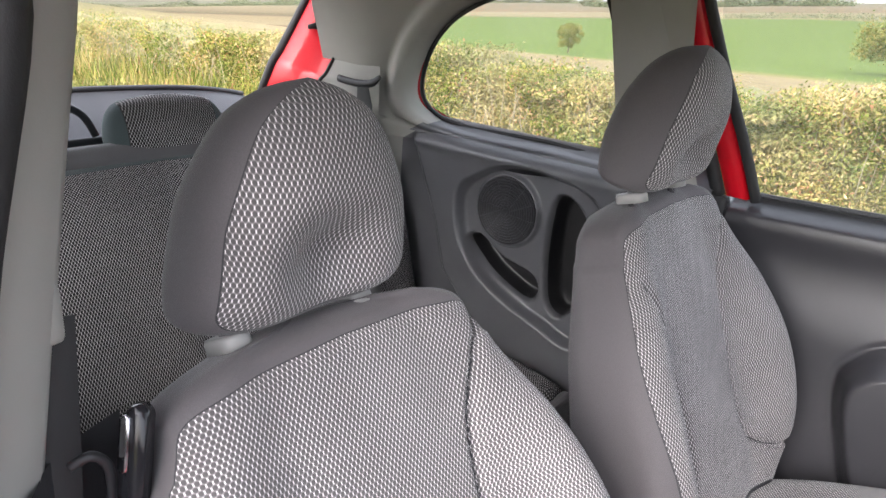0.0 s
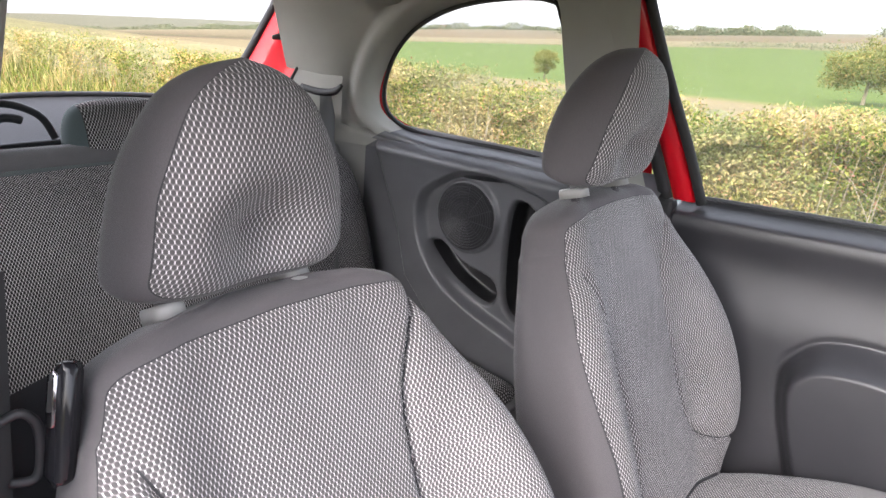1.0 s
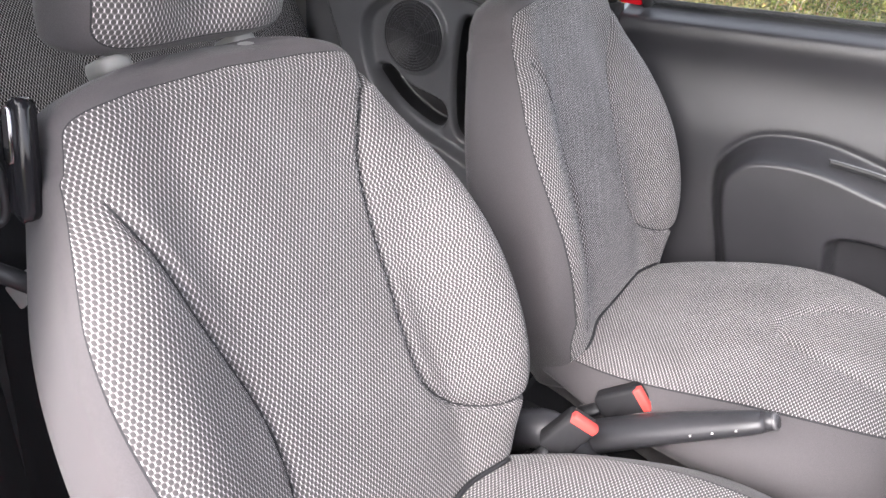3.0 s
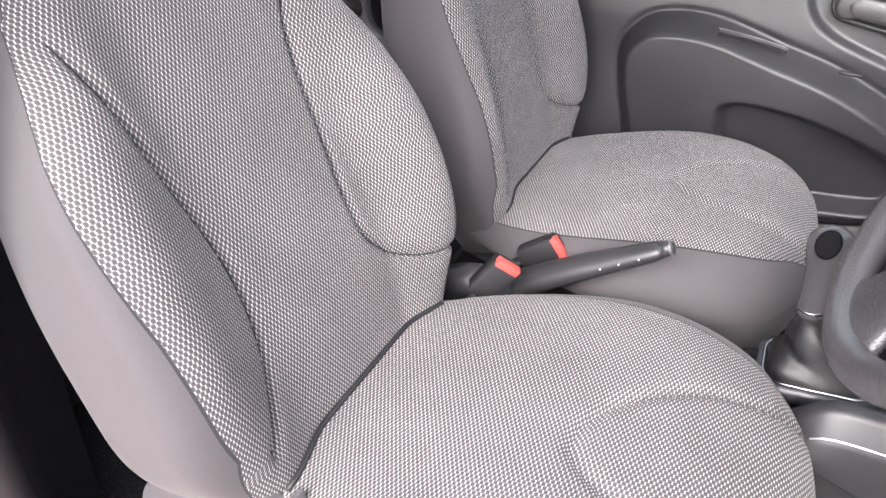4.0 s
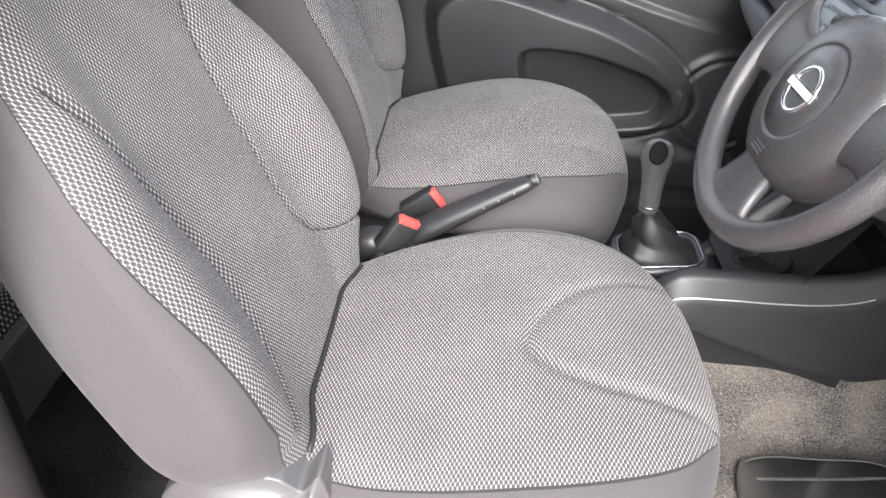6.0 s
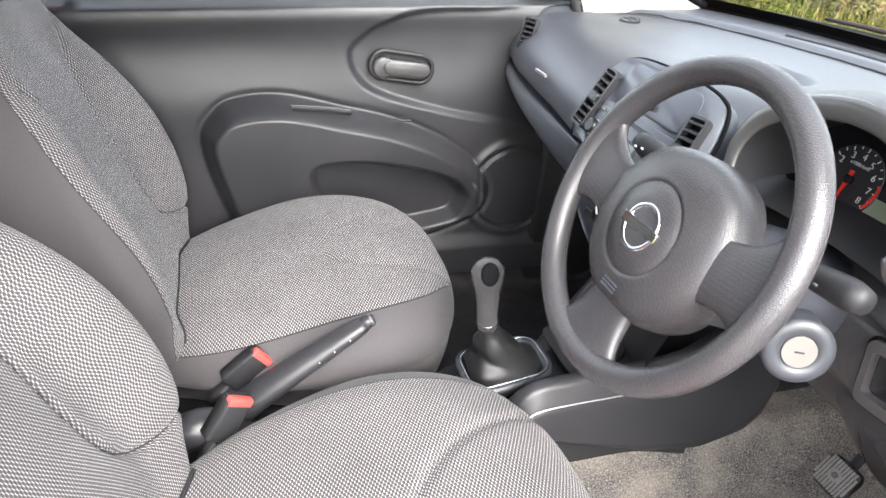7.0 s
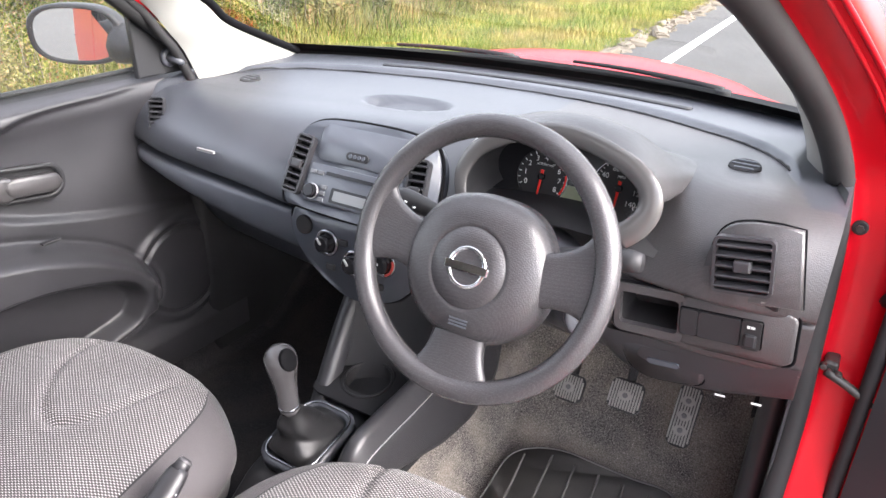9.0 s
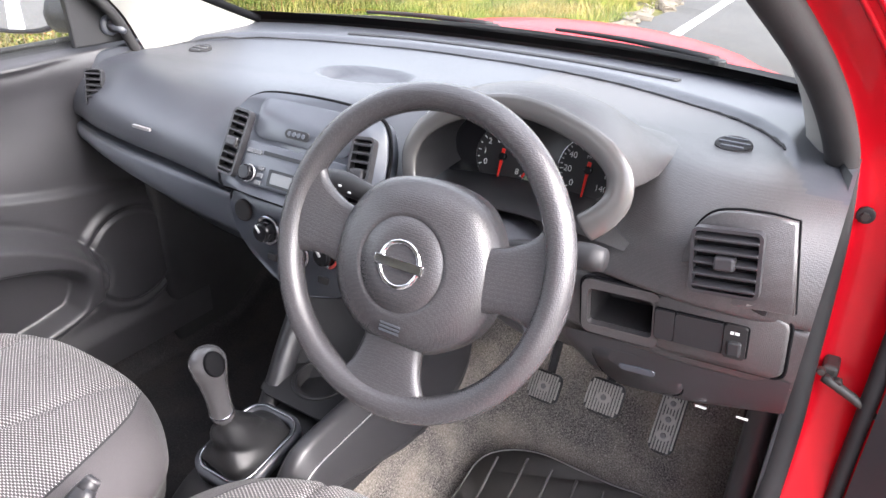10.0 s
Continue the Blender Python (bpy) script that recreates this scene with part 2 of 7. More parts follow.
def car_paint(name, rough, coat):
    m, n, l, b = material(name)
    t = noise_tex(n, l, 3.0, 3)
    r = ramp(n, l, t.outputs["Fac"], [(0.3, (0.5, 0.004, 0.012)), (0.7, (0.57, 0.006, 0.016))])
    l.new(r.outputs[0], b.inputs["Base Color"])
    b.inputs["Roughness"].default_value = rough
    b.inputs["Coat Weight"].default_value = coat
    b.inputs["Specular IOR Level"].default_value = 0.2
    b.inputs["Coat Roughness"].default_value = 0.04
    return m


M_RED = car_paint("red_car_paint", 0.42, 0.2)
M_REDIN = car_paint("inner_red_paint", 0.36, 0.35)


def glass_mat(name, haze):
    """Clear glass; an added translucent haze stands for bright sky reflected in it."""
    m, n, l, b = material(name)
    n.remove(b)
    out = n["Material Output"]
    tr = n.new("ShaderNodeBsdfTransparent")
    tr.inputs[0].default_value = (0.8, 0.83, 0.81, 1)
    gl = n.new("ShaderNodeBsdfGlossy")
    gl.inputs["Roughness"].default_value = 0.01
    lw = n.new("ShaderNodeLayerWeight")
    lw.inputs["Blend"].default_value = 0.5
    fac = math_node(n, l, "MULTIPLY_ADD", math_node(n, l, "POWER", lw.outputs["Facing"], 5.0), 0.5, 0.03)
    mx = n.new("ShaderNodeMixShader")
    l.new(fac, mx.inputs[0])
    l.new(tr.outputs[0], mx.inputs[1])
    l.new(gl.outputs[0], mx.inputs[2])
    sc = n.new("ShaderNodeBsdfTranslucent")
    sc.inputs[0].default_value = (0.85, 0.83, 0.78, 1)
    haze_tex = noise_tex(n, l, 12.0, 5)
    md = n.new("ShaderNodeMixShader")
    l.new(math_node(n, l, "MULTIPLY", haze_tex.outputs["Fac"], 2 * haze), md.inputs[0])
    l.new(mx.outputs[0], md.inputs[1])
    l.new(sc.outputs[0], md.inputs[2])
    l.new(md.outputs[0], out.inputs["Surface"])
    return m


M_GLASS = glass_mat("window_glass", 0.0)
M_GLASSHAZE = glass_mat("hazed_side_glass", 0.03)


# ---- building helpers ----
def finish(ob, smooth=True):
    if smooth:
        for p in ob.data.polygons:
            p.use_smooth = True
    return ob


def part(name, bm, mat, parent=None, label="", smooth=False):
    """A bmesh or mesh as one object under its thing."""
    if isinstance(bm, bmesh.types.BMesh):
        me = bpy.data.meshes.new(name)
        bmesh.ops.recalc_face_normals(bm, faces=bm.faces[:])
        bm.to_mesh(me)
        bm.free()
    else:
        me = bm
    ob = new(name, me)
    if mat and not me.materials:
        me.materials.append(mat)
    if parent:
        ob.parent = parent
    if label:
        ob["label"] = label
    finish(ob, smooth)
    return ob


def thing(name, label, category, group="", kind="", at=(0, 0, 0)):
    e = new(name)
    e.empty_display_size = 0.05
    e.location = at
    return tagged(e, label, category, group, kind)


def sheet(P, uv=None, fab=None, seam=None, close_u=False, close_v=False, caps=False):
    """A mesh from a grid of points P[n][m][3]; close_u joins the last row to the first, close_v the last column."""
    P = np.asarray(P, float)
    n, m = P.shape[:2]
    me = bpy.data.meshes.new("sheet")
    faces = []
    for i in range(n if close_u else n - 1):
        for j in range(m if close_v else m - 1):
            i2, j2 = (i + 1) % n, (j + 1) % m
            faces.append((i * m + j, i * m + j2, i2 * m + j2, i2 * m + j))
    if caps:
        faces.append(tuple(range(m))[::-1])
        faces.append(tuple((n - 1) * m + j for j in range(m)))
    me.from_pydata(P.reshape(-1, 3).tolist(), [], faces)
    if uv is not None:
        U = np.asarray(uv, float).reshape(-1, 2)
        lay = me.uv_layers.new(name="UVMap")
        idx = np.zeros(len(me.loops), int)
        me.loops.foreach_get("vertex_index", idx)
        lay.data.foreach_set("uv", U[idx].ravel())
    if fab is not None:
        at = me.attributes.new("fab", "FLOAT", "POINT")
        at.data.foreach_set("value", np.asarray(fab, float).ravel())
    if seam is not None:
        at = me.attributes.new("seam", "FLOAT", "POINT")
        at.data.foreach_set("value", np.asarray(seam, float).ravel())
    me.update()
    return me


def bm_box(x0, x1, y0, y1, z0, z1, bev=0.0, seg=2):
    bm = bmesh.new()
    bmesh.ops.create_cube(bm, size=1.0, matrix=Matrix.Translation(((x0 + x1) / 2, (y0 + y1) / 2, (z0 + z1) / 2)) @ Matrix.Diagonal((x1 - x0, y1 - y0, z1 - z0, 1)))
    if bev:
        bmesh.ops.bevel(bm, geom=bm.edges[:], offset=bev, segments=seg, affect="EDGES", profile=0.5)
    return bm


def moved(bm, m):
    bmesh.ops.transform(bm, matrix=m, verts=bm.verts[:])
    return bm


def bm_prism(outline, depth, bev=0.0, seg=2):
    """A flat outline (u, v) extruded along w from 0 to depth."""
    bm = bmesh.new()
    lo = [bm.verts.new((u, v, 0)) for u, v in outline]
    hi = [bm.verts.new((u, v, depth)) for u, v in outline]
    k = len(outline)
    bm.faces.new(lo[::-1])
    top = bm.faces.new(hi)
    for i in range(k):
        bm.faces.new((lo[i], lo[(i + 1) % k], hi[(i + 1) % k], hi[i]))
    if bev:
        bmesh.ops.bevel(bm, geom=list(top.edges), offset=bev, segments=seg, affect="EDGES", profile=0.5)
    return bm


def spline(points, n, closed=False):
    """n points on a Catmull-Rom curve through the given ones."""
    P = np.asarray(points, float)
    k = len(P)
    out = []
    spans = k if closed else k - 1
    for t in np.linspace(0, spans, n, endpoint=not closed):
        i = min(int(t), spans - 1)
        f = t - i
        if closed:
            a, b, c, d = (P[(i + o) % k] for o in (-1, 0, 1, 2))
        else:
            a, b, c, d = P[max(i - 1, 0)], P[i], P[i + 1], P[min(i + 2, k - 1)]
        out.append(0.5 * (2 * b + (c - a) * f + (2 * a - 5 * b + 4 * c - d) * f * f + (3 * b - a - 3 * c + d) * f**3))
    return np.array(out)


def tube(points, radius, sides=10, closed=False, flat=1.0, up=None):
    """A round or oval rod along points; radius a number or one a point; flat squeezes it along the second axis."""
    P = np.asarray(points, float)
    n = len(P)
    R = np.broadcast_to(np.asarray(radius, float), (n,))
    T = np.roll(P, -1, 0) - np.roll(P, 1, 0)
    if not closed:
        T[0], T[-1] = P[1] - P[0], P[-1] - P[-2]
    T /= np.linalg.norm(T, axis=1)[:, None] + 1e-12
    ref = np.array(up if up is not None else ((0, 0, 1) if abs(T[0][2]) < 0.9 else (1, 0, 0)), float)
    rings = []
    N = np.cross(T[0], ref)
    N /= np.linalg.norm(N)
    for i in range(n):
        if up is not None:
            N = np.cross(T[i], ref)
        else:
            N = N - T[i] * (N @ T[i])
        N = N / (np.linalg.norm(N) + 1e-12)
        B = np.cross(T[i], N)
        a = np.linspace(0, 2 * np.pi, sides, endpoint=False)
        rings.append(P[i] + R[i] * (np.cos(a)[:, None] * N + flat * np.sin(a)[:, None] * B))
    return sheet(np.array(rings), close_u=closed, close_v=True, caps=not closed)


def disc(r, depth, sides=28, bev=0.0):
    a = np.linspace(0, 2 * np.pi, sides, endpoint=False)
    return bm_prism([(r * math.cos(t), r * math.sin(t)) for t in a], depth, bev)


def ring(r, tube_r, sides=36, sec=10, squash=1.0):
    a = np.linspace(0, 2 * np.pi, sides, endpoint=False)
    return tube([(r * math.cos(t), r * math.sin(t), 0) for t in a], tube_r, sec, True, squash)


def basis(origin, right, up):
    """The pose of a panel: its u axis to the right, its v axis up, its w axis towards the viewer."""
    r = Vector(right).normalized()
    w = r.cross(Vector(up)).normalized()
    u = w.cross(r)
    m = Matrix((r, u, w)).transposed().to_4x4()
    m.translation = Vector(origin)
    return m


def xform(me, m):
    me.transform(m)
    return me


def round_rect(w, h, r, k=5, at=(0, 0)):
    pts = []
    for cx, cy, a0 in ((w / 2 - r, h / 2 - r, 0), (-w / 2 + r, h / 2 - r, 90), (-w / 2 + r, -h / 2 + r, 180), (w / 2 - r, -h / 2 + r, 270)):
        for i in range(k + 1):
            a = radians(a0 + 90 * i / k)
            pts.append((at[0] + cx + r * math.cos(a), at[1] + cy + r * math.sin(a)))
    return pts


def bm_frame(outer, inner, depth, bev=0.0):
    """A plate with a hole; both outlines with the same number of points."""
    bm = bmesh.new()
    k = len(outer)
    rows = [[bm.verts.new((u, v, d)) for u, v in o] for o, d in ((outer, 0), (outer, depth), (inner, depth), (inner, 0))]
    for a in range(4):
        A, B = rows[a], rows[(a + 1) % 4]
        for i in range(k):
            bm.faces.new((A[i], A[(i + 1) % k], B[(i + 1) % k], B[i]))
    return bm


def even_ring(n, power, flat):
    """A rounded-square ring of even steps: its two coordinates, each from -1 to 1."""
    a = np.linspace(0, 2 * np.pi, 4001)
    q = np.sign(np.cos(a)) * np.abs(np.cos(a)) ** power
    e = np.sign(np.sin(a)) * np.abs(np.sin(a)) ** power
    run = np.concatenate([[0], np.cumsum(np.hypot(np.diff(q), flat * np.diff(e)))])
    w = np.linspace(0, run[-1], n, endpoint=False)
    return np.interp(w, run, q), np.interp(w, run, e)


def soft_step(x, a, b):
    t = np.clip((np.asarray(x, float) - a) / (b - a), 0, 1)
    return t * t * (3 - 2 * t)


def curve_at(x, table):
    """Smooth reading of a table of (x, y)."""
    xs, ys = np.array(table).T
    k = spline(np.array(table), 12 * len(table))
    return np.interp(x, k[:, 0], k[:, 1])


def beside_path(a, s, path):
    """The same distance, below zero on the line's right side."""
    Q = spline(path, 60)
    best, out = np.full(np.shape(a), 9.0), np.full(np.shape(a), 9.0)
    for p, q in zip(Q[:-1], Q[1:]):
        d = q - p
        t = np.clip(((a - p[0]) * d[0] + (s - p[1]) * d[1]) / (d @ d + 1e-12), 0, 1)
        r = np.hypot(a - p[0] - t * d[0], s - p[1] - t * d[1])
        side = np.sign(d[0] * (s - p[1]) - d[1] * (a - p[0]))
        out = np.where(r < best, r * side, out)
        best = np.minimum(best, r)
    return out


def near_path(a, s, path):
    """Distance of the grid points (a, s) from a drawn line."""
    Q = spline(path, 60)
    best = np.full(np.shape(a), 9.0)
    for p, q in zip(Q[:-1], Q[1:]):
        d = q - p
        t = np.clip(((a - p[0]) * d[0] + (s - p[1]) * d[1]) / (d @ d + 1e-12), 0, 1)
        best = np.minimum(best, np.hypot(a - p[0] - t * d[0], s - p[1] - t * d[1]))
    return best


def signed(x, z, outline):
    """Signed distance to a closed outline, above zero inside."""
    Q = spline(outline, 10 * len(outline), True)
    best = np.full(np.shape(x), 9.0)
    inside = np.zeros(np.shape(x), bool)
    for p, q in zip(Q, np.roll(Q, -1, 0)):
        d = q - p
        t = np.clip(((x - p[0]) * d[0] + (z - p[1]) * d[1]) / (d @ d + 1e-12), 0, 1)
        best = np.minimum(best, np.hypot(x - p[0] - t * d[0], z - p[1] - t * d[1]))
        cross = (p[1] > z) != (q[1] > z)
        with np.errstate(divide="ignore", invalid="ignore"):
            inside ^= cross & (x < (q[0] - p[0]) * (z - p[1]) / (q[1] - p[1] + 1e-12) + p[0])
    return np.where(inside, best, -best)


# ---- outside: road, verge, hedge, fields ----
def land(x, y):
    """Height of the land: level by the road, a shallow valley beyond the hedge, rising to the far skyline."""
    d = np.maximum(y, 0)
    h = np.interp(d, [0, 6, 20, 60, 110, 190, 450, 900, 1600, 4000], [0, 0, -0.5, -2.8, -4.3, -3.4, 8, 27, 60, 110])
    h = h + np.where(d > 6, (np.abs(x) > 0) * np.sin(x / 170.0) * np.minimum((d - 6) / 120, 1) * 1.6, 0)
    h = h + 0.03 * np.clip(x + 13, -90, 60) * soft_step(d, 8, 100)
    h = h + np.clip((d - 300) / 700, 0, 1) * (3.0 * np.sin(x / 190.0 + 1) + 1.5 * np.sin(x / 71.0))
    back = np.clip((-x - 100) / 1300, 0, 2)
    return h - back * 80 * np.clip((d + 150) / 400, 0.2, 1) - np.clip(-y - 12, 0, 300) * 0.01


def ground_material():
    m, n, l, b = material("fields_and_verge")
    tc = n.new("ShaderNodeTexCoord")
    sp = n.new("ShaderNodeSeparateXYZ")
    l.new(tc.outputs["Object"], sp.inputs[0])
    wob = noise_tex(n, l, 0.02, 3)
    fine = noise_tex(n, l, 1.2, 5)
    tiny = noise_tex(n, l, 14.0, 5)
    yy = math_node(n, l, "ADD", sp.outputs["Y"], math_node(n, l, "MULTIPLY", math_node(n, l, "SUBTRACT", wob.outputs["Fac"], 0.5), 14.0))
    lg = math_node(n, l, "MULTIPLY", math_node(n, l, "LOGARITHM", math_node(n, l, "MAXIMUM", yy, 1.0), 10.0), 0.25)
    r = ramp(n, l, lg, [
        (0.0, (0.2, 0.19, 0.075)), (0.22, (0.17, 0.17, 0.06)), (0.34, (0.19, 0.155, 0.095)), (0.45, (0.2, 0.16, 0.1)),
        (0.462, (0.14, 0.145, 0.055)), (0.475, (0.09, 0.125, 0.035)), (0.652, (0.08, 0.11, 0.035)), (0.66, (0.16, 0.135, 0.085)),
        (0.70, (0.17, 0.145, 0.1)), (0.705, (0.12, 0.09, 0.06)), (0.745, (0.13, 0.105, 0.075)), (0.84, (0.12, 0.13, 0.11))])
    r.color_ramp.interpolation = "LINEAR"
    r2 = ramp(n, l, lg, [
        (0.0, (0.17, 0.17, 0.06)), (0.3, (0.13, 0.12, 0.06)), (0.45, (0.115, 0.095, 0.06)), (0.5, (0.115, 0.092, 0.06)), (0.51, (0.085, 0.058, 0.036)), (0.57, (0.095, 0.065, 0.04)),
        (0.58, (0.15, 0.125, 0.078)), (0.63, (0.135, 0.11, 0.068)), (0.635, (0.07, 0.055, 0.036)), (0.67, (0.12, 0.1, 0.064)), (0.72, (0.14, 0.12, 0.082)), (0.74, (0.085, 0.08, 0.055)), (0.85, (0.105, 0.105, 0.086))])
    side = n.new("ShaderNodeMapRange")
    side.inputs["From Min"].default_value, side.inputs["From Max"].default_value = -25.0, -10.0
    l.new(math_node(n, l, "MULTIPLY_ADD", sp.outputs["Y"], 0.95, sp.outputs["X"]), side.inputs["Value"])
    fields = n.new("ShaderNodeMix")
    fields.data_type = "RGBA"
    l.new(side.outputs[0], fields.inputs[0])
    l.new(r2.outputs[0], fields.inputs[6])
    l.new(r.outputs[0], fields.inputs[7])
    var = ramp(n, l, fine.outputs["Fac"], [(0.3, (0.7, 0.7, 0.7)), (0.7, (1.15, 1.12, 1.05))])
    var2 = ramp(n, l, tiny.outputs["Fac"], [(0.3, (0.65, 0.7, 0.6)), (0.7, (1.2, 1.15, 1.1))])
    a = n.new("ShaderNodeVectorMath")
    a.operation = "MULTIPLY"
    l.new(fields.outputs[2], a.inputs[0])
    l.new(var.outputs[0], a.inputs[1])
    c = n.new("ShaderNodeVectorMath")
    c.operation = "MULTIPLY"
    l.new(a.outputs[0], c.inputs[0])
    l.new(var2.outputs[0], c.inputs[1])
    l.new(c.outputs[0], b.inputs["Base Color"])
    b.inputs["Roughness"].default_value = 1.0
    b.inputs["Specular IOR Level"].default_value = 0.05
    return m


def asphalt():
    m, n, l, b = material("grey_asphalt")
    a = noise_tex(n, l, 90.0, 4)
    g = noise_tex(n, l, 0.7, 4)
    r = ramp(n, l, a.outputs["Fac"], [(0.3, (0.05, 0.048, 0.046)), (0.7, (0.115, 0.11, 0.104))])
    v = ramp(n, l, g.outputs["Fac"], [(0.3, (0.85, 0.85, 0.85)), (0.7, (1.1, 1.1, 1.1))])
    k = n.new("ShaderNodeVectorMath")
    k.operation = "MULTIPLY"
    l.new(r.outputs[0], k.inputs[0])
    l.new(v.outputs[0], k.inputs[1])
    l.new(k.outputs[0], b.inputs["Base Color"])
    b.inputs["Roughness"].default_value = 0.85
    bump(n, l, b, a.outputs["Fac"], 0.6, 0.006)
    return m


M_GROUND, M_ROAD = ground_material(), asphalt()


def axis_steps(lo, hi, fine, grow):
    out, v, s = [0.0], 0.0, fine
    while v < hi:
        v, s = v + s, s * grow
        out.append(min(v, hi))
    v, s, neg = 0.0, fine, []
    while v > lo:
        v, s = v - s, s * grow
        neg.append(max(v, lo))
    return np.array(neg[::-1] + out)


gx, gy = axis_steps(-3500, 3500, 1.5, 1.12), axis_steps(-900, 3800, 1.5, 1.1)
GX, GY = np.meshgrid(gx, gy, indexing="ij")
GZ = land(GX, GY) - 0.03
tagged(part("ground", sheet(np.stack([GX, GY, GZ], -1)), M_GROUND, smooth=True), "rolling farmland of green crop, stubble and verge grass", "ground", kind="structure")

def road_bend(x):
    """How far the road's edge has swung from the car's line."""
    return -0.33 + 0.047 * np.log1p(np.exp(np.clip(np.asarray(x, float), -30, 30))) + 0.047 * np.maximum(np.asarray(x, float) - 30, 0)


def hedge_bend(x):
    return 1.5 * soft_step(x, 1, 8) + 0.06 * np.maximum(np.asarray(x, float) - 8, 0)


rx, ry = np.linspace(-120, 160, 141), np.linspace(-5.2, 2.05, 16)
RX, RY = np.meshgrid(rx, ry, indexing="ij")
edge = 0.06 * np.sin(RX * 1.7) + 0.05 * np.sin(RX * 4.1 + 1)
RYE = np.where(RY > 2.0, RY + edge - 0.1, RY) + road_bend(RX)
tagged(part("road", sheet(np.stack([RX, RYE, 0.012 - 0.0025 * (RY + 1.5) ** 2 * 0.4], -1)), M_ROAD, smooth=True), "worn grey asphalt country road beside the grass verge", "road", kind="structure")
M_LINE = grained("road_line_paint", (0.55, 0.55, 0.53), (0.75, 0.75, 0.73), 0.7, 60, 0.3)
lx = np.linspace(-110, 150, 131)
tagged(part("road_marking", sheet(np.stack([np.stack([lx, y + road_bend(lx), 0.016 - 0.001 * (y + 1.5) ** 2 + 0.003 + 0 * lx], -1) for y in (1.27, 1.41)])), M_LINE), "continuous white edge line painted on the asphalt", "road marking", kind="structure")


def leaf_colours(name, stops, rough=0.7, brown=None):
    m, n, l, b = material(name)
    g = n.new("ShaderNodeNewGeometry")
    r = ramp(n, l, g.outputs["Random Per Island"], stops)
    r.color_ramp.interpolation = "CONSTANT"
    if brown:
        patch = noise_tex(n, l, 0.75, 5)
        pr = ramp(n, l, patch.outputs["Fac"], [(0.47, (0, 0, 0)), (0.6, (0.65, 0.65, 0.65))])
        mx = n.new("ShaderNodeMix")
        mx.data_type = "RGBA"
        l.new(pr.outputs[0], mx.inputs[0])
        l.new(r.outputs[0], mx.inputs[6])
        mx.inputs[7].default_value = (*brown, 1)
        src = mx.outputs[2]
    else:
        src = r.outputs[0]
    t = noise_tex(n, l, 1.6, 4)
    v = ramp(n, l, t.outputs["Fac"], [(0.36, (0.6, 0.72, 0.55)), (0.66, (1.25, 1.12, 0.95))])
    k = n.new("ShaderNodeVectorMath")
    k.operation = "MULTIPLY"
    l.new(src, k.inputs[0])
    l.new(v.outputs[0], k.inputs[1])
    l.new(k.outputs[0], b.inputs["Base Color"])
    b.inputs["Roughness"].default_value = rough
    b.inputs["Specular IOR Level"].default_value = 0.05
    return m


M_HEDGE = leaf_colours("autumn_hedge_leaves", [
    (0.0, (0.06, 0.085, 0.018)), (0.18, (0.1, 0.13, 0.026)), (0.38, (0.165, 0.185, 0.045)), (0.55, (0.23, 0.22, 0.065)),
    (0.72, (0.25, 0.19, 0.085)), (0.85, (0.33, 0.265, 0.16)), (0.92, (0.29, 0.14, 0.095)), (0.97, (0.4, 0.35, 0.21))], brown=(0.3, 0.245, 0.15))
M_TREE = leaf_colours("tree_leaves", [(0.0, (0.1, 0.12, 0.035)), (0.35, (0.14, 0.15, 0.05)), (0.7, (0.2, 0.175, 0.065)), (0.9, (0.25, 0.19, 0.08))])
M_CORE = grained("hedge_inside", (0.12, 0.12, 0.05), (0.19, 0.165, 0.085), 0.95, 40, 0.8, 0.02)
# greyed leaf colours, with the haze of distance put into them
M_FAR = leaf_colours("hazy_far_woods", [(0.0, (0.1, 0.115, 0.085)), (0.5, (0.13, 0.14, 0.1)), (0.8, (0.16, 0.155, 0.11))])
M_WOOD = grained("bark_and_twigs", (0.15, 0.125, 0.08), (0.26, 0.22, 0.15), 0.9, 60, 0.5)
M_BLADE = leaf_colours("verge_grass_blades", [(0.0, (0.15, 0.2, 0.04)), (0.3, (0.24, 0.275, 0.065)), (0.55, (0.34, 0.335, 0.11)), (0.8, (0.43, 0.39, 0.17))], brown=(0.36, 0.27, 0.14))
rng = np.random.default_rng(7)


def leaves(centres, size, stretch=1.7):
    """Small folded leaves, two triangles each, turned at random, as one mesh."""
    k = len(centres)
    a = rng.normal(size=(k, 3))
    a /= np.linalg.norm(a, axis=1)[:, None]
    b = np.cross(a, rng.normal(size=(k, 3)))
    b /= np.linalg.norm(b, axis=1)[:, None]
    c = np.cross(a, b)
    s = (size * rng.uniform(0.6, 1.35, k))[:, None]
    quad = np.stack([centres - a * s * stretch / 2, centres + b * s / 2 + c * s * 0.12, centres + a * s * stretch / 2, centres - b * s / 2 + c * s * 0.12], 1)
    me = bpy.data.meshes.new("leaves")
    me.vertices.add(4 * k)
    me.vertices.foreach_set("co", quad.ravel())
    me.loops.add(4 * k)
    me.loops.foreach_set("vertex_index", np.arange(4 * k))
    me.polygons.add(k)
    me.polygons.foreach_set("loop_start", np.arange(k) * 4)
    me.polygons.foreach_set("loop_total", np.full(k, 4))
    me.update()
    me.validate()
    return me


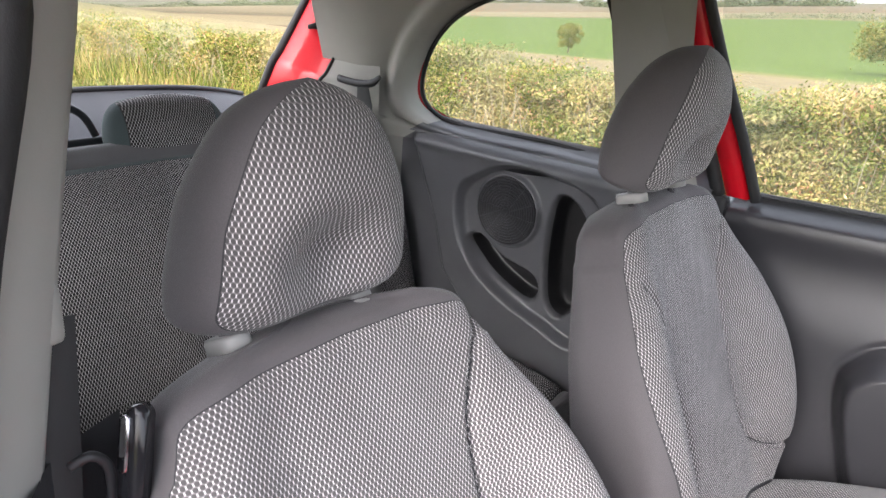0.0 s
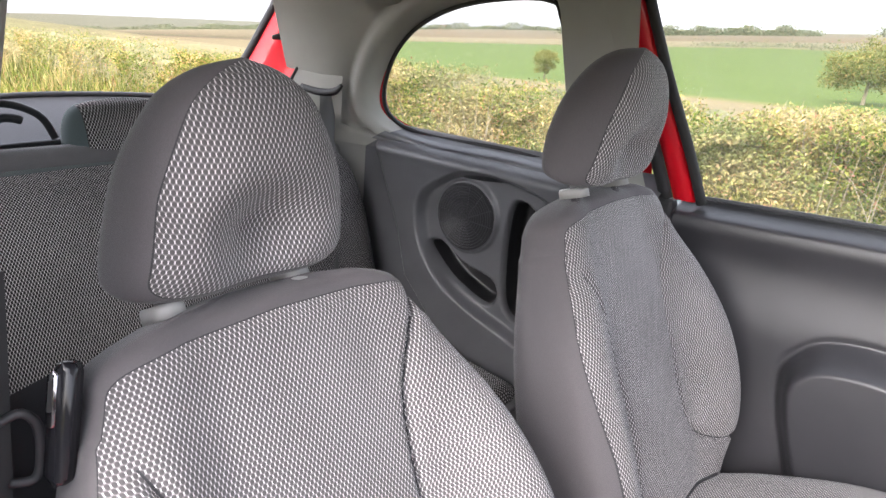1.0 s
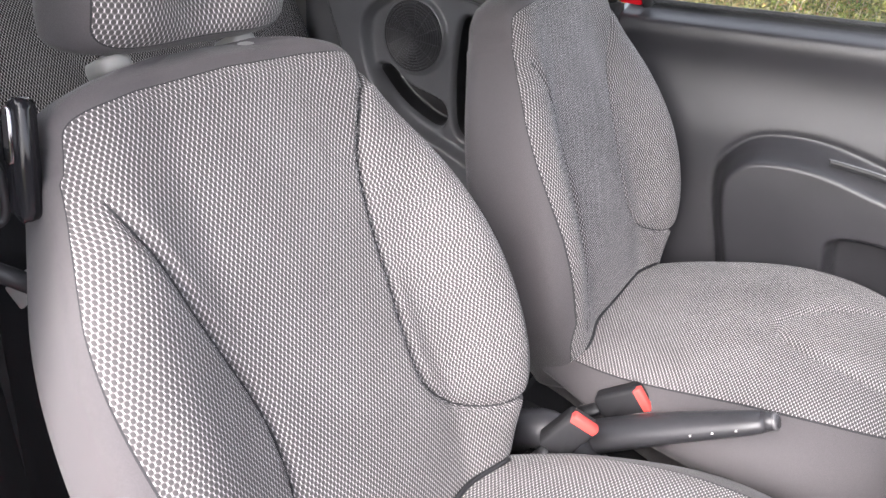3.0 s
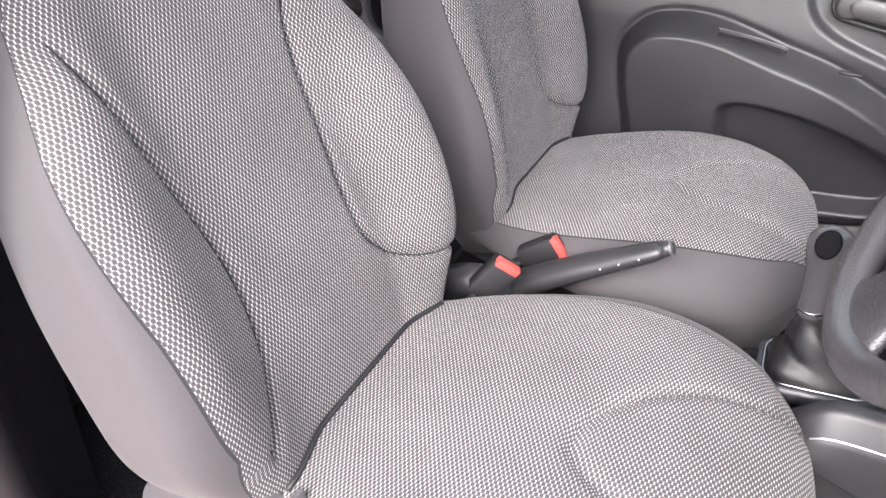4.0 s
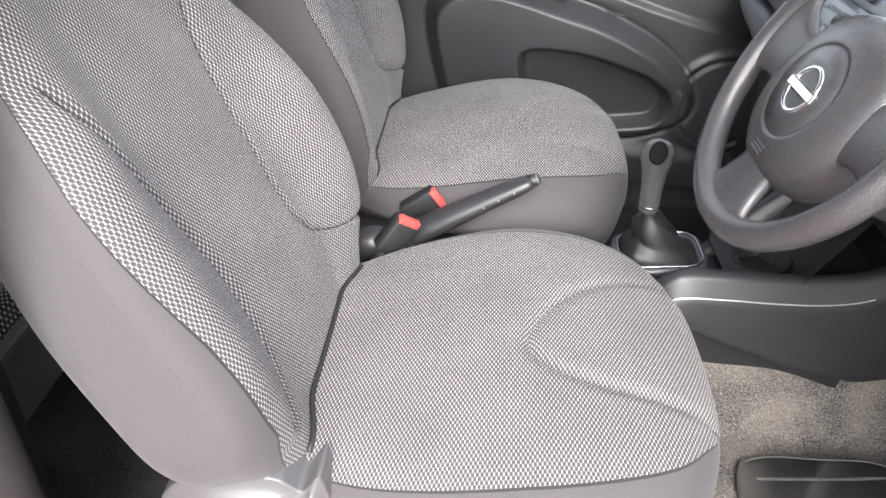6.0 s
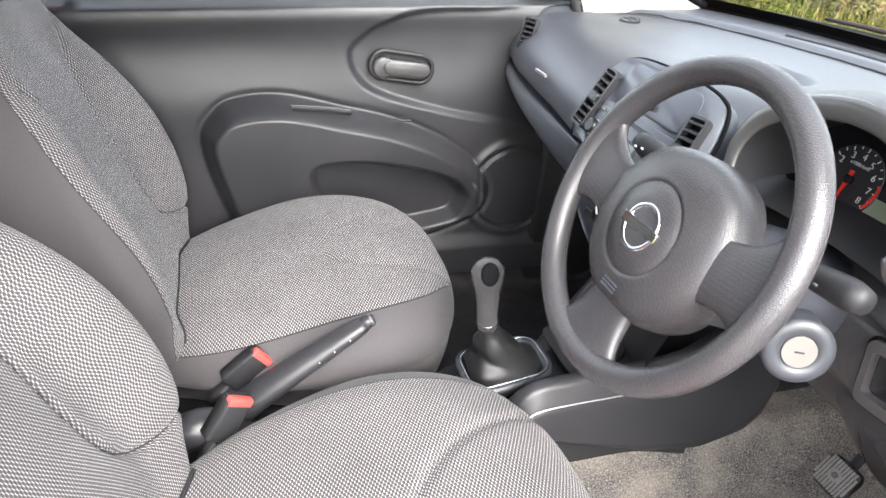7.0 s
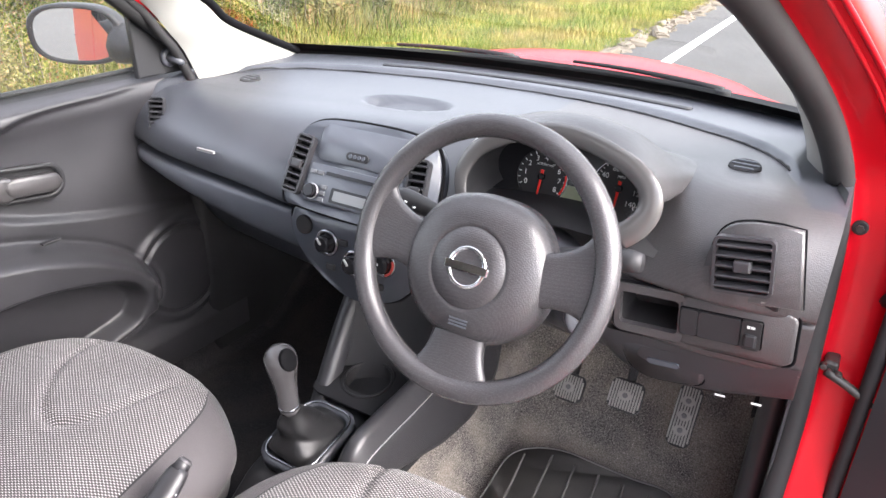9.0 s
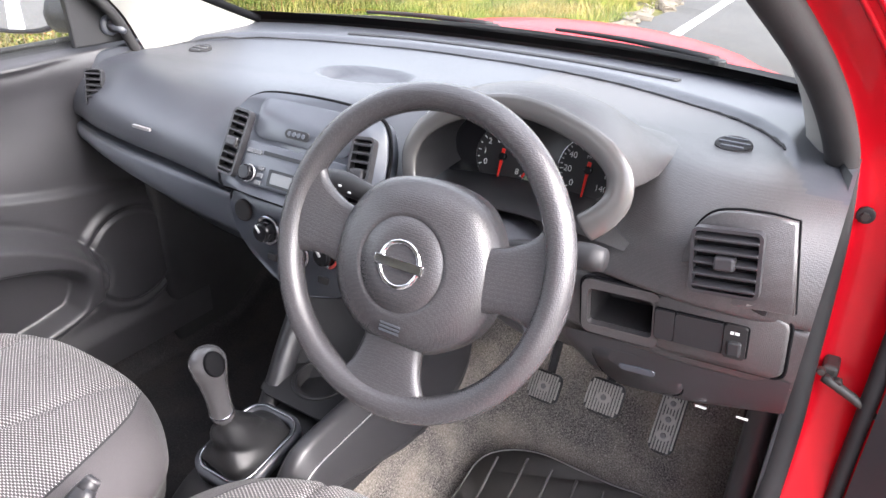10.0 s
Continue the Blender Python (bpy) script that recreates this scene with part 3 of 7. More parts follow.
def hedge_top(x):
    return np.interp(x, [-30, -13.8, -8.6, -4.4, -2.8, -1.4, 0, 4, 8, 12], [0.5, 0.52, 0.66, 0.78, 0.8, 0.93, 1.02, 1.2, 1.6, 1.9]) + 0.06 * np.sin(x * 0.9) + 0.06 * np.sin(x * 2.3 + 1) + 0.05 * np.sin(x * 5.1) + 0.035 * np.sin(x * 11.3 + 2) + 0.03 * np.sin(x * 23.7)


def hedge_points(k, x0, x1):
    x = rng.uniform(x0, x1, k)
    u = rng.random(k)
    top = hedge_top(x)
    face = rng.random(k) < 0.62
    z = np.where(face, top * u ** 0.8, top * (0.86 + 0.2 * u ** 3))
    lean = 0.35 * np.sin(x * 1.3) * 0.4 + 0.25 * np.sin(x * 3.7 + z * 5)
    y = np.where(face, 4.55 + 0.28 * z + lean * 0.6 + rng.exponential(0.14, k), 4.6 + rng.random(k) * 1.5 + lean)
    return np.stack([x, y + hedge_bend(x), z + np.where(face, 0, np.minimum(rng.exponential(0.02, k), 0.05))], 1)


tagged(part("hedge", leaves(np.concatenate([hedge_points(440000, -9, 9), hedge_points(80000, -30, -9), hedge_points(40000, 22, 45)]), 0.0138, 2.5), M_HEDGE), "shaggy autumn hedge of green, yellow and russet leaves", "hedge", kind="stuff")
tagged(part("hedge", leaves(hedge_points(190000, 6, 24), 0.036, 2.0), M_HEDGE), "tall dense stretch of the autumn hedge beyond the verge", "hedge", kind="stuff")
# the thick inside of the hedge
cx, cv = np.linspace(-30, 45, 700), np.linspace(0, 1, 14)
CX, CV = np.meshgrid(cx, cv, indexing="ij")
rough_c = 0.07 * np.sin(CX * 7.3 + CV * 9) + 0.05 * np.sin(CX * 17.1 - CV * 13) + 0.04 * np.sin(CX * 31 + CV * 23)
ch = np.clip(CV / 0.6, 0, 1)
CZ = hedge_top(CX) * 0.9 * ch + 0.5 * rough_c * ch
CY = 5.0 + hedge_bend(CX) + 0.25 * CZ + rough_c + 1.2 * np.clip((CV - 0.6) / 0.4, 0, 1)
tagged(part("hedge_core", sheet(np.stack([CX, CY, CZ], -1)), M_CORE, smooth=True), "dense inner growth of the autumn hedge", "hedge", kind="stuff")
tw = []
for k in range(1100):
    x = rng.uniform(-12, 14)
    y = rng.uniform(4.5, 5.6) + float(hedge_bend(x))
    h = hedge_top(x) * rng.uniform(0.6, 1.22)
    lean = rng.normal(0, 0.2, 2)
    tw.append(((x, y, 0.1), (x + lean[0] * 0.5, y + lean[1] * 0.5, h * 0.6), (x + lean[0] * 1.4, y + lean[1], h)))
tv, tf = [], []
for a, b, c in tw:
    o = len(tv)
    for p, r in ((a, 0.005), (b, 0.003), (c, 0.0012)):
        for q in range(3):
            t = q * 2.094
            tv.append((p[0] + r * math.cos(t), p[1] + r * math.sin(t), p[2]))
    for i in range(2):
        for q in range(3):
            tf.append((o + 3 * i + q, o + 3 * i + (q + 1) % 3, o + 3 * i + 3 + (q + 1) % 3, o + 3 * i + 3 + q))
twigs = bpy.data.meshes.new("twigs")
twigs.from_pydata(tv, [], tf)
tagged(part("hedge_twigs", twigs, M_WOOD), "bare pale twigs standing up through the hedge", "twigs", kind="stuff")

# verge grass
k = 130000
bx = rng.uniform(-6, 26, k)
by = 2.1 + road_bend(bx) + rng.random(k) ** 1.1 * (2.9 + hedge_bend(bx) - road_bend(bx))
bh = rng.uniform(0.03, 0.12, k)
ba = rng.uniform(0, 6.28, k)
bl = rng.normal(0, 0.045, (k, 2))
w = 0.007
gv = np.stack([np.stack([bx - w * np.cos(ba), by - w * np.sin(ba), 0 * bx - 0.03], 1), np.stack([bx + w * np.cos(ba), by + w * np.sin(ba), 0 * bx - 0.03], 1), np.stack([bx + bl[:, 0], by + bl[:, 1], bh], 1)], 1)
gm = bpy.data.meshes.new("blades")
gm.vertices.add(3 * k)
gm.vertices.foreach_set("co", gv.ravel())
gm.loops.add(3 * k)
gm.loops.foreach_set("vertex_index", np.arange(3 * k))
gm.polygons.add(k)
gm.polygons.foreach_set("loop_start", np.arange(k) * 3)
gm.polygons.foreach_set("loop_total", np.full(k, 3))
gm.update()
gm.validate()
tagged(part("verge_grass", gm, M_BLADE), "long yellow-green grass on the roadside verge", "grass", kind="stuff")

# tall weeds at the foot of the hedge
k = 40000
wx, wy = rng.uniform(-30, 24, k), rng.uniform(3.2, 4.75, k)
wh = rng.uniform(0.12, 0.42, k) * np.clip((wy - 3.0) / 1.4, 0.2, 1)
wy = wy + hedge_bend(wx)
wa, wb = rng.uniform(0, 6.28, k), rng.normal(0, 0.09, (k, 2))
wv = np.stack([np.stack([wx - 0.009 * np.cos(wa), wy - 0.009 * np.sin(wa), 0 * wx - 0.03], 1), np.stack([wx + 0.009 * np.cos(wa), wy + 0.009 * np.sin(wa), 0 * wx - 0.03], 1), np.stack([wx + wb[:, 0], wy + wb[:, 1], wh], 1)], 1)
wm = bpy.data.meshes.new("weeds")
wm.vertices.add(3 * k)
wm.vertices.foreach_set("co", wv.ravel())
wm.loops.add(3 * k)
wm.loops.foreach_set("vertex_index", np.arange(3 * k))
wm.polygons.add(k)
wm.polygons.foreach_set("loop_start", np.arange(k) * 3)
wm.polygons.foreach_set("loop_total", np.full(k, 3))
wm.update()
wm.validate()
tagged(part("tall_weeds", wm, M_HEDGE), "tall wild weeds at the foot of the hedge", "weeds", kind="stuff")

# rough stone edging between asphalt and verge
M_STONE = grained("weathered_stone", (0.14, 0.115, 0.09), (0.25, 0.21, 0.16), 0.9, 60, 0.6, 0.004)
kerb = thing("verge_edging", "broken stone and soil edging along the road", "kerb", kind="structure")
stones = []
for i in range(6):
    sm = bm_box(-0.1, 0.1, -0.075, 0.075, -0.05, 0.05, 0.035, 2)
    for v in sm.verts:
        v.co += Vector(rng.normal(0, 0.011, 3))
    me = bpy.data.meshes.new("stone")
    sm.to_mesh(me)
    sm.free()
    me.materials.append(M_STONE)
    stones.append(me)
for i in range(280):
    s = new("stone", stones[i % 6])
    s.parent = kerb
    k = rng.uniform(0.5, 1.25)
    s.matrix_basis = pose(-1 + i * 0.092 + rng.normal(0, 0.05), 2.03 + float(road_bend(-1 + i * 0.092)) + rng.normal(0, 0.07), -0.01 + rng.normal(0, 0.015), rng.normal(0, 12), rng.normal(0, 12), rng.uniform(0, 360)) @ Matrix.Diagonal((k * 1.2, k, k * 0.9, 1))


def tree(x, y, h, spread, k, label):
    z0 = float(land(np.array(x), np.array(y)))
    t = thing("tree", label, "tree", "field trees", at=(x, y, z0))
    r = random.Random(int(x * 7 + y))
    trunk = [(0, 0, -0.3), (0.05, 0.02, h * 0.2), (0.1, 0, h * 0.45), (0.1, 0.1, h * 0.7)]
    part("trunk", tube(spline(trunk, 10), np.linspace(h * 0.035, h * 0.012, 10), 8), M_WOOD, t, smooth=True)
    cl = []
    for i in range(7):
        a = i * 0.9 + r.random()
        e = (math.cos(a) * spread * 0.75, math.sin(a) * spread * 0.75, h * (0.45 + 0.35 * r.random()))
        part("limb", tube(spline([(0.05, 0, h * (0.25 + 0.05 * i)), (e[0] * 0.5, e[1] * 0.5, (e[2] + h * 0.3) / 2), e], 6), np.linspace(h * 0.014, h * 0.004, 6), 5), M_WOOD, t)
        cl.append(e)
    for i in range(30):
        a, q = r.random() * 6.28, math.sqrt(r.random())
        zz = h * (0.28 + 0.66 * r.random())
        lim = spread * math.sqrt(max(0.05, 1 - ((zz / h - 0.55) / 0.47) ** 2))
        cl.append((math.cos(a) * q * lim, math.sin(a) * q * lim, zz))
    pts = np.concatenate([np.array(c) + rng.normal(0, spread * 0.13, (k // len(cl), 3)) for c in cl])
    part("crown", leaves(pts, h * 0.022), M_TREE, t)
    return t


tree(-12.5, 106.0, 7.8, 5.0, 16000, "broad round-headed tree alone in the green crop")
tree(-59.0, 104.0, 4.6, 2.1, 9000, "small bushy tree standing in the green crop")
tree(-41.0, 100.0, 4.4, 3.0, 9000, "low round bush standing in the green crop")
tree(-30.0, 330.0, 5.0, 4.0, 1500, "dark bush on a far field boundary")
tree(30.0, 360.0, 5.0, 5.0, 1500, "dark bush on a far field boundary")
tree(80.0, 340.0, 6.0, 5.0, 1500, "dark bush on a far field boundary")


def far_wood(name, x0, x1, y0, y1, h, k, label):
    x = rng.uniform(0, 1, k)
    px, py = x0 + (x1 - x0) * x + rng.normal(0, 6, k), y0 + (y1 - y0) * x + rng.normal(0, 10, k)
    crown = 0.55 + 0.25 * np.sin(x * 43 + 1) + 0.2 * np.sin(x * 101)
    pz = land(px, py) + h * rng.random(k) * np.clip(crown, 0.15, 1)
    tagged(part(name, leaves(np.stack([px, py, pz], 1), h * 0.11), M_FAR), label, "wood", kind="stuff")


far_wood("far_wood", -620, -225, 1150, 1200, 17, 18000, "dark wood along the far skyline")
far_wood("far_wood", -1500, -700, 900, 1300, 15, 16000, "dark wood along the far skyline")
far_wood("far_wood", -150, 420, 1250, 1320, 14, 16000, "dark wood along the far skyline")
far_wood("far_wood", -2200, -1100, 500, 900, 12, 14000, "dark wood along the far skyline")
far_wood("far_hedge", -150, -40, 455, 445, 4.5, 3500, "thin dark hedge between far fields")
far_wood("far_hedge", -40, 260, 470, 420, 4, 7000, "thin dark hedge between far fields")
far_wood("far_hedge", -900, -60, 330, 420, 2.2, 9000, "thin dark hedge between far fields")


# ---- car: shell, floor, trims ----
def y_side(z):
    """Half width of the cabin's inner side at a height, leaning in above the belt."""
    return np.interp(z, [0.2, 0.5, 0.85, 1.08, 1.47], [0.68, 0.68, 0.675, 0.70, 0.585])


def y_skin(z):
    """Half width of the painted outer skin."""
    return np.interp(z, [0.15, 0.35, 0.6, 0.85, 1.06, 1.12, 1.49], [0.77, 0.81, 0.835, 0.825, 0.80, 0.775, 0.63])


body = thing("car_body", "small red three-door hatchback body with its tailgate open", "car")

# carpeted floor with tunnel and toe board
fx, fy = np.linspace(-1.25, 1.42, 110), np.linspace(-0.705, 0.705, 90)
FX, FY = np.meshgrid(fx, fy, indexing="ij")
FZ = 0.345 + 0.13 * soft_step(0.16 - np.abs(FY), 0, 0.07)
FZ = np.maximum(FZ, 0.34 + 0.62 * np.clip(FX - 1.04, 0, 1) ** 1.15 * 1.5)
FZ = FZ + 0.004 * np.sin(FX * 23) * np.sin(FY * 19) + 0.025 * np.exp(-(((FX - 0.93) / 0.05) ** 2 + ((FY + 0.60) / 0.09) ** 2)) + 0.08 * soft_step(np.abs(FY), 0.64, 0.70)
FZ = np.where(FX < -0.35, np.maximum(FZ, 0.36 + 0.1 * soft_step(-FX, 0.35, 0.55)), FZ)
cut = int(np.argmin(np.abs(fx + 0.12)))
CP = np.stack([FX, FY, FZ], -1)
side_cut = int(np.argmin(np.abs(fy + 0.02)))
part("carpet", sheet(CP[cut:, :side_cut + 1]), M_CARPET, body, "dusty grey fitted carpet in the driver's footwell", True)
# shade is put into the colour of the passenger and rear pieces
part("passenger_carpet", sheet(CP[cut:, side_cut:]), M_CARPETSHADE, body, "fitted carpet in the passenger footwell, coloured dark for shade", True)
part("rear_carpet", sheet(CP[:cut + 1]), M_CARPETSHADE, body, "fitted carpet behind the front seats, coloured dark for shade", True)

# painted roof and its pale lining
hx, hy = np.linspace(-1.42, 0.36, 30), np.linspace(-1, 1, 25)
HX, HY = np.meshgrid(hx, hy, indexing="ij")
roof_z = lambda x, u: 1.585 - 0.045 * (x + 0.4) ** 2 - 0.045 * np.abs(u) ** 2.6
part("roof", sheet(np.stack([HX, HY * 0.63, roof_z(HX, HY)], -1)), M_RED, body, smooth=True)
part("headlining", sheet(np.stack([HX, HY * 0.585, roof_z(HX, HY) - 0.03 - 0.006 * np.abs(HY) ** 4], -1)), M_TRIM, body, "pale grey cloth roof lining", True)


def side_skin(x0, x1, z0, z1, sign, nx=40, nz=24):
    X, Z = np.meshgrid(np.linspace(x0, x1, nx), np.linspace(z0, z1, nz), indexing="ij")
    taper = 1 - 0.1 * soft_step(np.abs(X - 0.1), 1.1, 1.95)
    return sheet(np.stack([X, sign * y_skin(Z) * taper, Z], -1))


for sign in (1, -1):
    part("rear_wing", side_skin(-1.72, -0.30, 0.22, 1.065, sign), M_RED, body, smooth=True)
    part("front_wing", side_skin(0.98, 1.95, 0.3, 1.02, sign), M_RED, body, smooth=True)
    part("sill", bm_box(-0.32, 1.0, min(sign * 0.70, sign * 0.815), max(sign * 0.70, sign * 0.815), 0.2, 0.385, 0.03, 3), M_RED, body, smooth=True)
    # roof side rail
    part("roof_rail", tube(spline([(-1.42, sign * 0.595, 1.47), (-1.0, sign * 0.605, 1.52), (-0.35, sign * 0.605, 1.54), (0.1, sign * 0.605, 1.53), (0.38, sign * 0.615, 1.48)], 30), 0.03, 12), M_RED, body, smooth=True)
    # screen pillar, red outside
    if sign > 0:
        part("screen_pillar", tube(spline([(0.38, sign * 0.62, 1.48), (0.75, sign * 0.665, 1.31), (1.02, sign * 0.705, 1.16), (1.25, sign * 0.735, 1.03)], 24), [0.03] * 12 + [0.034] * 12, 12, flat=1.0), M_RED, body, smooth=True)

# windscreen and bonnet
ws = []
for v in np.linspace(0, 1, 16):
    row = []
    for u in np.linspace(-1, 1, 25):
        x = 1.45 - 0.26 * abs(u) ** 2.4 - v * (1.05 - 0.19 * abs(u) ** 2)
        row.append((x, u * (0.69 - 0.09 * v), 1.112 + 0.018 * u * u + 0.42 * v))
    ws.append(row)
windscreen = part("windscreen", sheet(ws), M_GLASS, body, smooth=True)
windscreen.visible_shadow = False
bn = []
for v in np.linspace(0, 1, 20):
    row = []
    for u in np.linspace(-1, 1, 31):
        x = 1.58 - 0.26 * abs(u) ** 2.2 + v * (0.74 - 0.1 * u * u)
        row.append((x, u * (0.76 - 0.06 * v), 1.107 + 0.028 * v - 0.23 * v ** 2.6 - 0.105 * abs(u) ** 2.2 - 0.01 * math.exp(-((abs(u) - 0.62) / 0.06) ** 2)))
    bn.append(row)
part("bonnet", sheet(bn), M_RED, body, "glossy red bonnet reflecting the white sky", True)
cw = []
for v in np.linspace(0, 1, 6):
    cw.append([(1.43 - 0.26 * abs(u) ** 2.4 + 0.16 * v, u * 0.72, 1.108 + 0.014 * u * u - 0.03 * math.sin(v * 3.14) - 0.01 * v) for u in np.linspace(-1, 1, 25)])
part("scuttle", sheet(cw), M_DARK, body, "black plastic scuttle below the windscreen", True)


def wiper(y0, y1, dx):
    w = thing("windscreen_wiper", "black windscreen wiper lying at the foot of the glass", "wiper", "windscreen wipers")
    pts = [(1.475 - 0.26 * abs(y / 0.7) ** 2.4 - dx * k, y, 1.120 + 0.006 * k) for k, y in zip(np.linspace(0.0, 1, 14), np.linspace(y0, y1, 14))]
    part("blade", tube(pts, 0.005, 6, flat=1.6), M_RUB, w)
    part("arm", tube([(p[0] + 0.01, p[1], p[2] + 0.008 + 0.006 * math.sin(i / 13 * 3.1)) for i, p in enumerate(pts[:9])], [0.008 - 0.0005 * i for i in range(9)], 8), M_DARK, w, smooth=True)
    part("pivot", moved(disc(0.018, 0.03, 16, 0.004), pose(pts[0][0] + 0.012, pts[0][1], 1.10)), M_DARK, w)


wiper(-0.42, 0.18, 0.025)
wiper(0.12, 0.62, 0.02)

# pale trims on the screen pillars
LE = spline([(0.905, 0.648, 1.095), (0.870, 0.645, 1.165), (0.839, 0.645, 1.206), (0.774, 0.645, 1.281), (0.58, 0.605, 1.40), (0.30, 0.58, 1.495)], 24)
RE = spline([(1.205, 0.622, 1.118), (1.066, 0.62, 1.176), (0.972, 0.62, 1.22), (0.91, 0.62, 1.273), (0.68, 0.595, 1.405), (0.38, 0.565, 1.505)], 24)
rows = [[tuple(le + (re - le) * u - np.array([0, 0.022 * abs(math.sin(u * math.pi)) ** 0.7, 0])) for u in np.linspace(0, 1, 13)] for le, re in zip(LE, RE)]
part("pillar_trim", sheet(rows), M_TRIM, body, "pale grey screen pillar trim", True)
part("screen_seal", tube(RE + np.array([0.008, 0, 0.006]), 0.010, 6), M_FRIT, body, smooth=True)
part("pillar_seal", tube(LE + np.array([-0.012, 0.01, -0.004]), 0.011, 8), M_RUB, body, "black rubber seal along the screen pillar", True)
part("glass_border", sheet([[(1.444 - 0.26 * abs(u) ** 2.4 - v * (1.05 - 0.19 * u * u), u * (0.69 - 0.09 * v), 1.108 + 0.018 * u * u + 0.42 * v) for u in np.linspace(-1, 1, 40)] for v in (-0.03, 0.0, 0.03, 0.055)]), M_FRIT, body, "black lower border of the windscreen", True)

# ---- rear quarter, passenger side ----
win = spline([(-0.47, 1.117), (-0.70, 1.112), (-0.92, 1.108), (-1.03, 1.128), (-1.066, 1.185), (-1.02, 1.288), (-0.93, 1.373), (-0.81, 1.428), (-0.68, 1.455), (-0.545, 1.46), (-0.512, 1.42), (-0.475, 1.25)], 96, True)
mid = np.array([-0.76, 1.27])
outer = []
for p in win:
    d = p - mid
    d /= np.linalg.norm(d)
    t = min((1.50 - mid[1]) / d[1] if d[1] > 1e-6 else 9, (mid[1] - 1.06) / -d[1] if d[1] < -1e-6 else 9, (-0.33 - mid[0]) / d[0] if d[0] > 1e-6 else 9, (mid[0] + 1.30) / -d[0] if d[0] < -1e-6 else 9)
    outer.append(mid + d * t)
outer = np.array(outer)
for sign in (1, -1):
    rows = []
    for f, inset in ((0.0, 0.045), (0.04, 0.012), (0.07, 0.0), (0.12, -0.006), (0.17, 0.0), (0.23, 0.012), (0.27, 0.012), (0.33, 0.0), (0.6, -0.004), (1.0, 0.0)):
        Q = win + (outer - win) * f if f > 0.3 else win + (win - mid) / np.linalg.norm(win - mid, axis=1)[:, None] * f * 0.30
        pull = np.clip((-Q[:, 0] - 1.0) / 0.4, 0, 1) * 0.10
        rows.append([(q[0], sign * (y_side(q[1]) + inset - 0.02 - c), q[1]) for q, c in zip(Q, pull)])
    qt = part("quarter_trim", sheet(np.array(rows), close_v=True), M_TRIM, body, "pale grey pillar trim, dark grey sill under the quarter window", True)
    qt.data.materials.append(M_QUARTER)
    for f in qt.data.polygons:
        if f.center.z < 1.128 - 0.4 * max(0, -0.97 - f.center.x) and -1.06 < f.center.x < -0.40:
            f.material_index = 1
    g = np.array([[(q[0], sign * (y_side(q[1]) + 0.03), q[1]) for q in mid + (win - mid) * s] for s in (0.02, 0.5, 1.04)])
    qg = part("quarter_window", sheet(g, close_v=True), M_GLASSHAZE, body)
    qg.visible_shadow = False
    part("window_seal", tube([(q[0], sign * (y_side(q[1]) + 0.022), q[1]) for q in mid + (win - mid) * 0.985], 0.006, 6, True), M_RUB, body)
    # outer painted surround
    so = np.array([[(q[0], sign * (float(y_skin(q[1])) - c), q[1]) for q, c in zip(win + (outer - win) * s, np.clip((-(win + (outer - win) * s)[:, 0] - 1.0) / 0.4, 0, 1) * 0.06)] for s in (0.12, 0.35, 0.7, 1.0)])
    part("quarter_skin", sheet(so, close_v=True), M_RED, body, smooth=True)

SPK = [(-0.89, 0.95), (-0.83, 1.01), (-0.74, 1.045), (-0.62, 1.045), (-0.50, 1.0), (-0.45, 0.85), (-0.50, 0.66), (-0.62, 0.675), (-0.78, 0.735), (-0.87, 0.83)]
CUB = [(-0.865, 0.83), (-0.83, 0.845), (-0.76, 0.805), (-0.67, 0.785), (-0.645, 0.75), (-0.665, 0.715), (-0.72, 0.725), (-0.80, 0.765)]
SLOT = [(-0.625, 0.985), (-0.58, 0.995), (-0.53, 0.93), (-0.53, 0.78), (-0.57, 0.70), (-0.62, 0.73), (-0.635, 0.86)]


def quarter_panel(sign):
    X, Z = np.meshgrid(np.linspace(-1.45, -0.27, 260), np.linspace(0.40, 1.125, 180), indexing="ij")
    Y = 0.655 + 0.0 * X
    Y = Y + 0.06 * soft_step(Z, 1.05, 1.125) - 0.012 * np.exp(-((Z - 1.075) / 0.025) ** 2)
    Y = Y + 0.034 * soft_step(signed(X, Z, SPK), -0.010, 0.008)
    r = np.hypot(X + 0.752, (Z - 0.933))
    Y = Y - 0.012 * soft_step(0.098 - r, 0, 0.01) + 0.004 * soft_step(0.086 - r, 0, 0.004)
    Y = Y + 0.055 * soft_step(signed(X, Z, CUB), -0.006, 0.014)
    Y = Y + 0.07 * soft_step(signed(X, Z, SLOT), -0.006, 0.014)
    left = np.interp(Z, [0.4, 0.58, 0.73, 0.85, 1.01, 1.125], [-0.70, -0.80, -0.95, -0.985, -1.055, -1.10])
    Y = Y + (0.705 - Y) * soft_step(left - X, -0.035, 0.015)
    # mask of the two recesses that are coloured dark for shade
    recess = np.maximum(signed(X, Z, CUB), signed(X, Z, SLOT)) - 0.001
    return sheet(np.stack([X, sign * Y, Z], -1), fab=recess)


quarter = part("quarter_panel", quarter_panel(1), M_QUARTERSHADE, body, "grey moulded side panel beside the rear bench", True)
part("quarter_panel", quarter_panel(-1), M_QUARTERSHADE, body, "grey moulded side panel beside the rear bench", True)


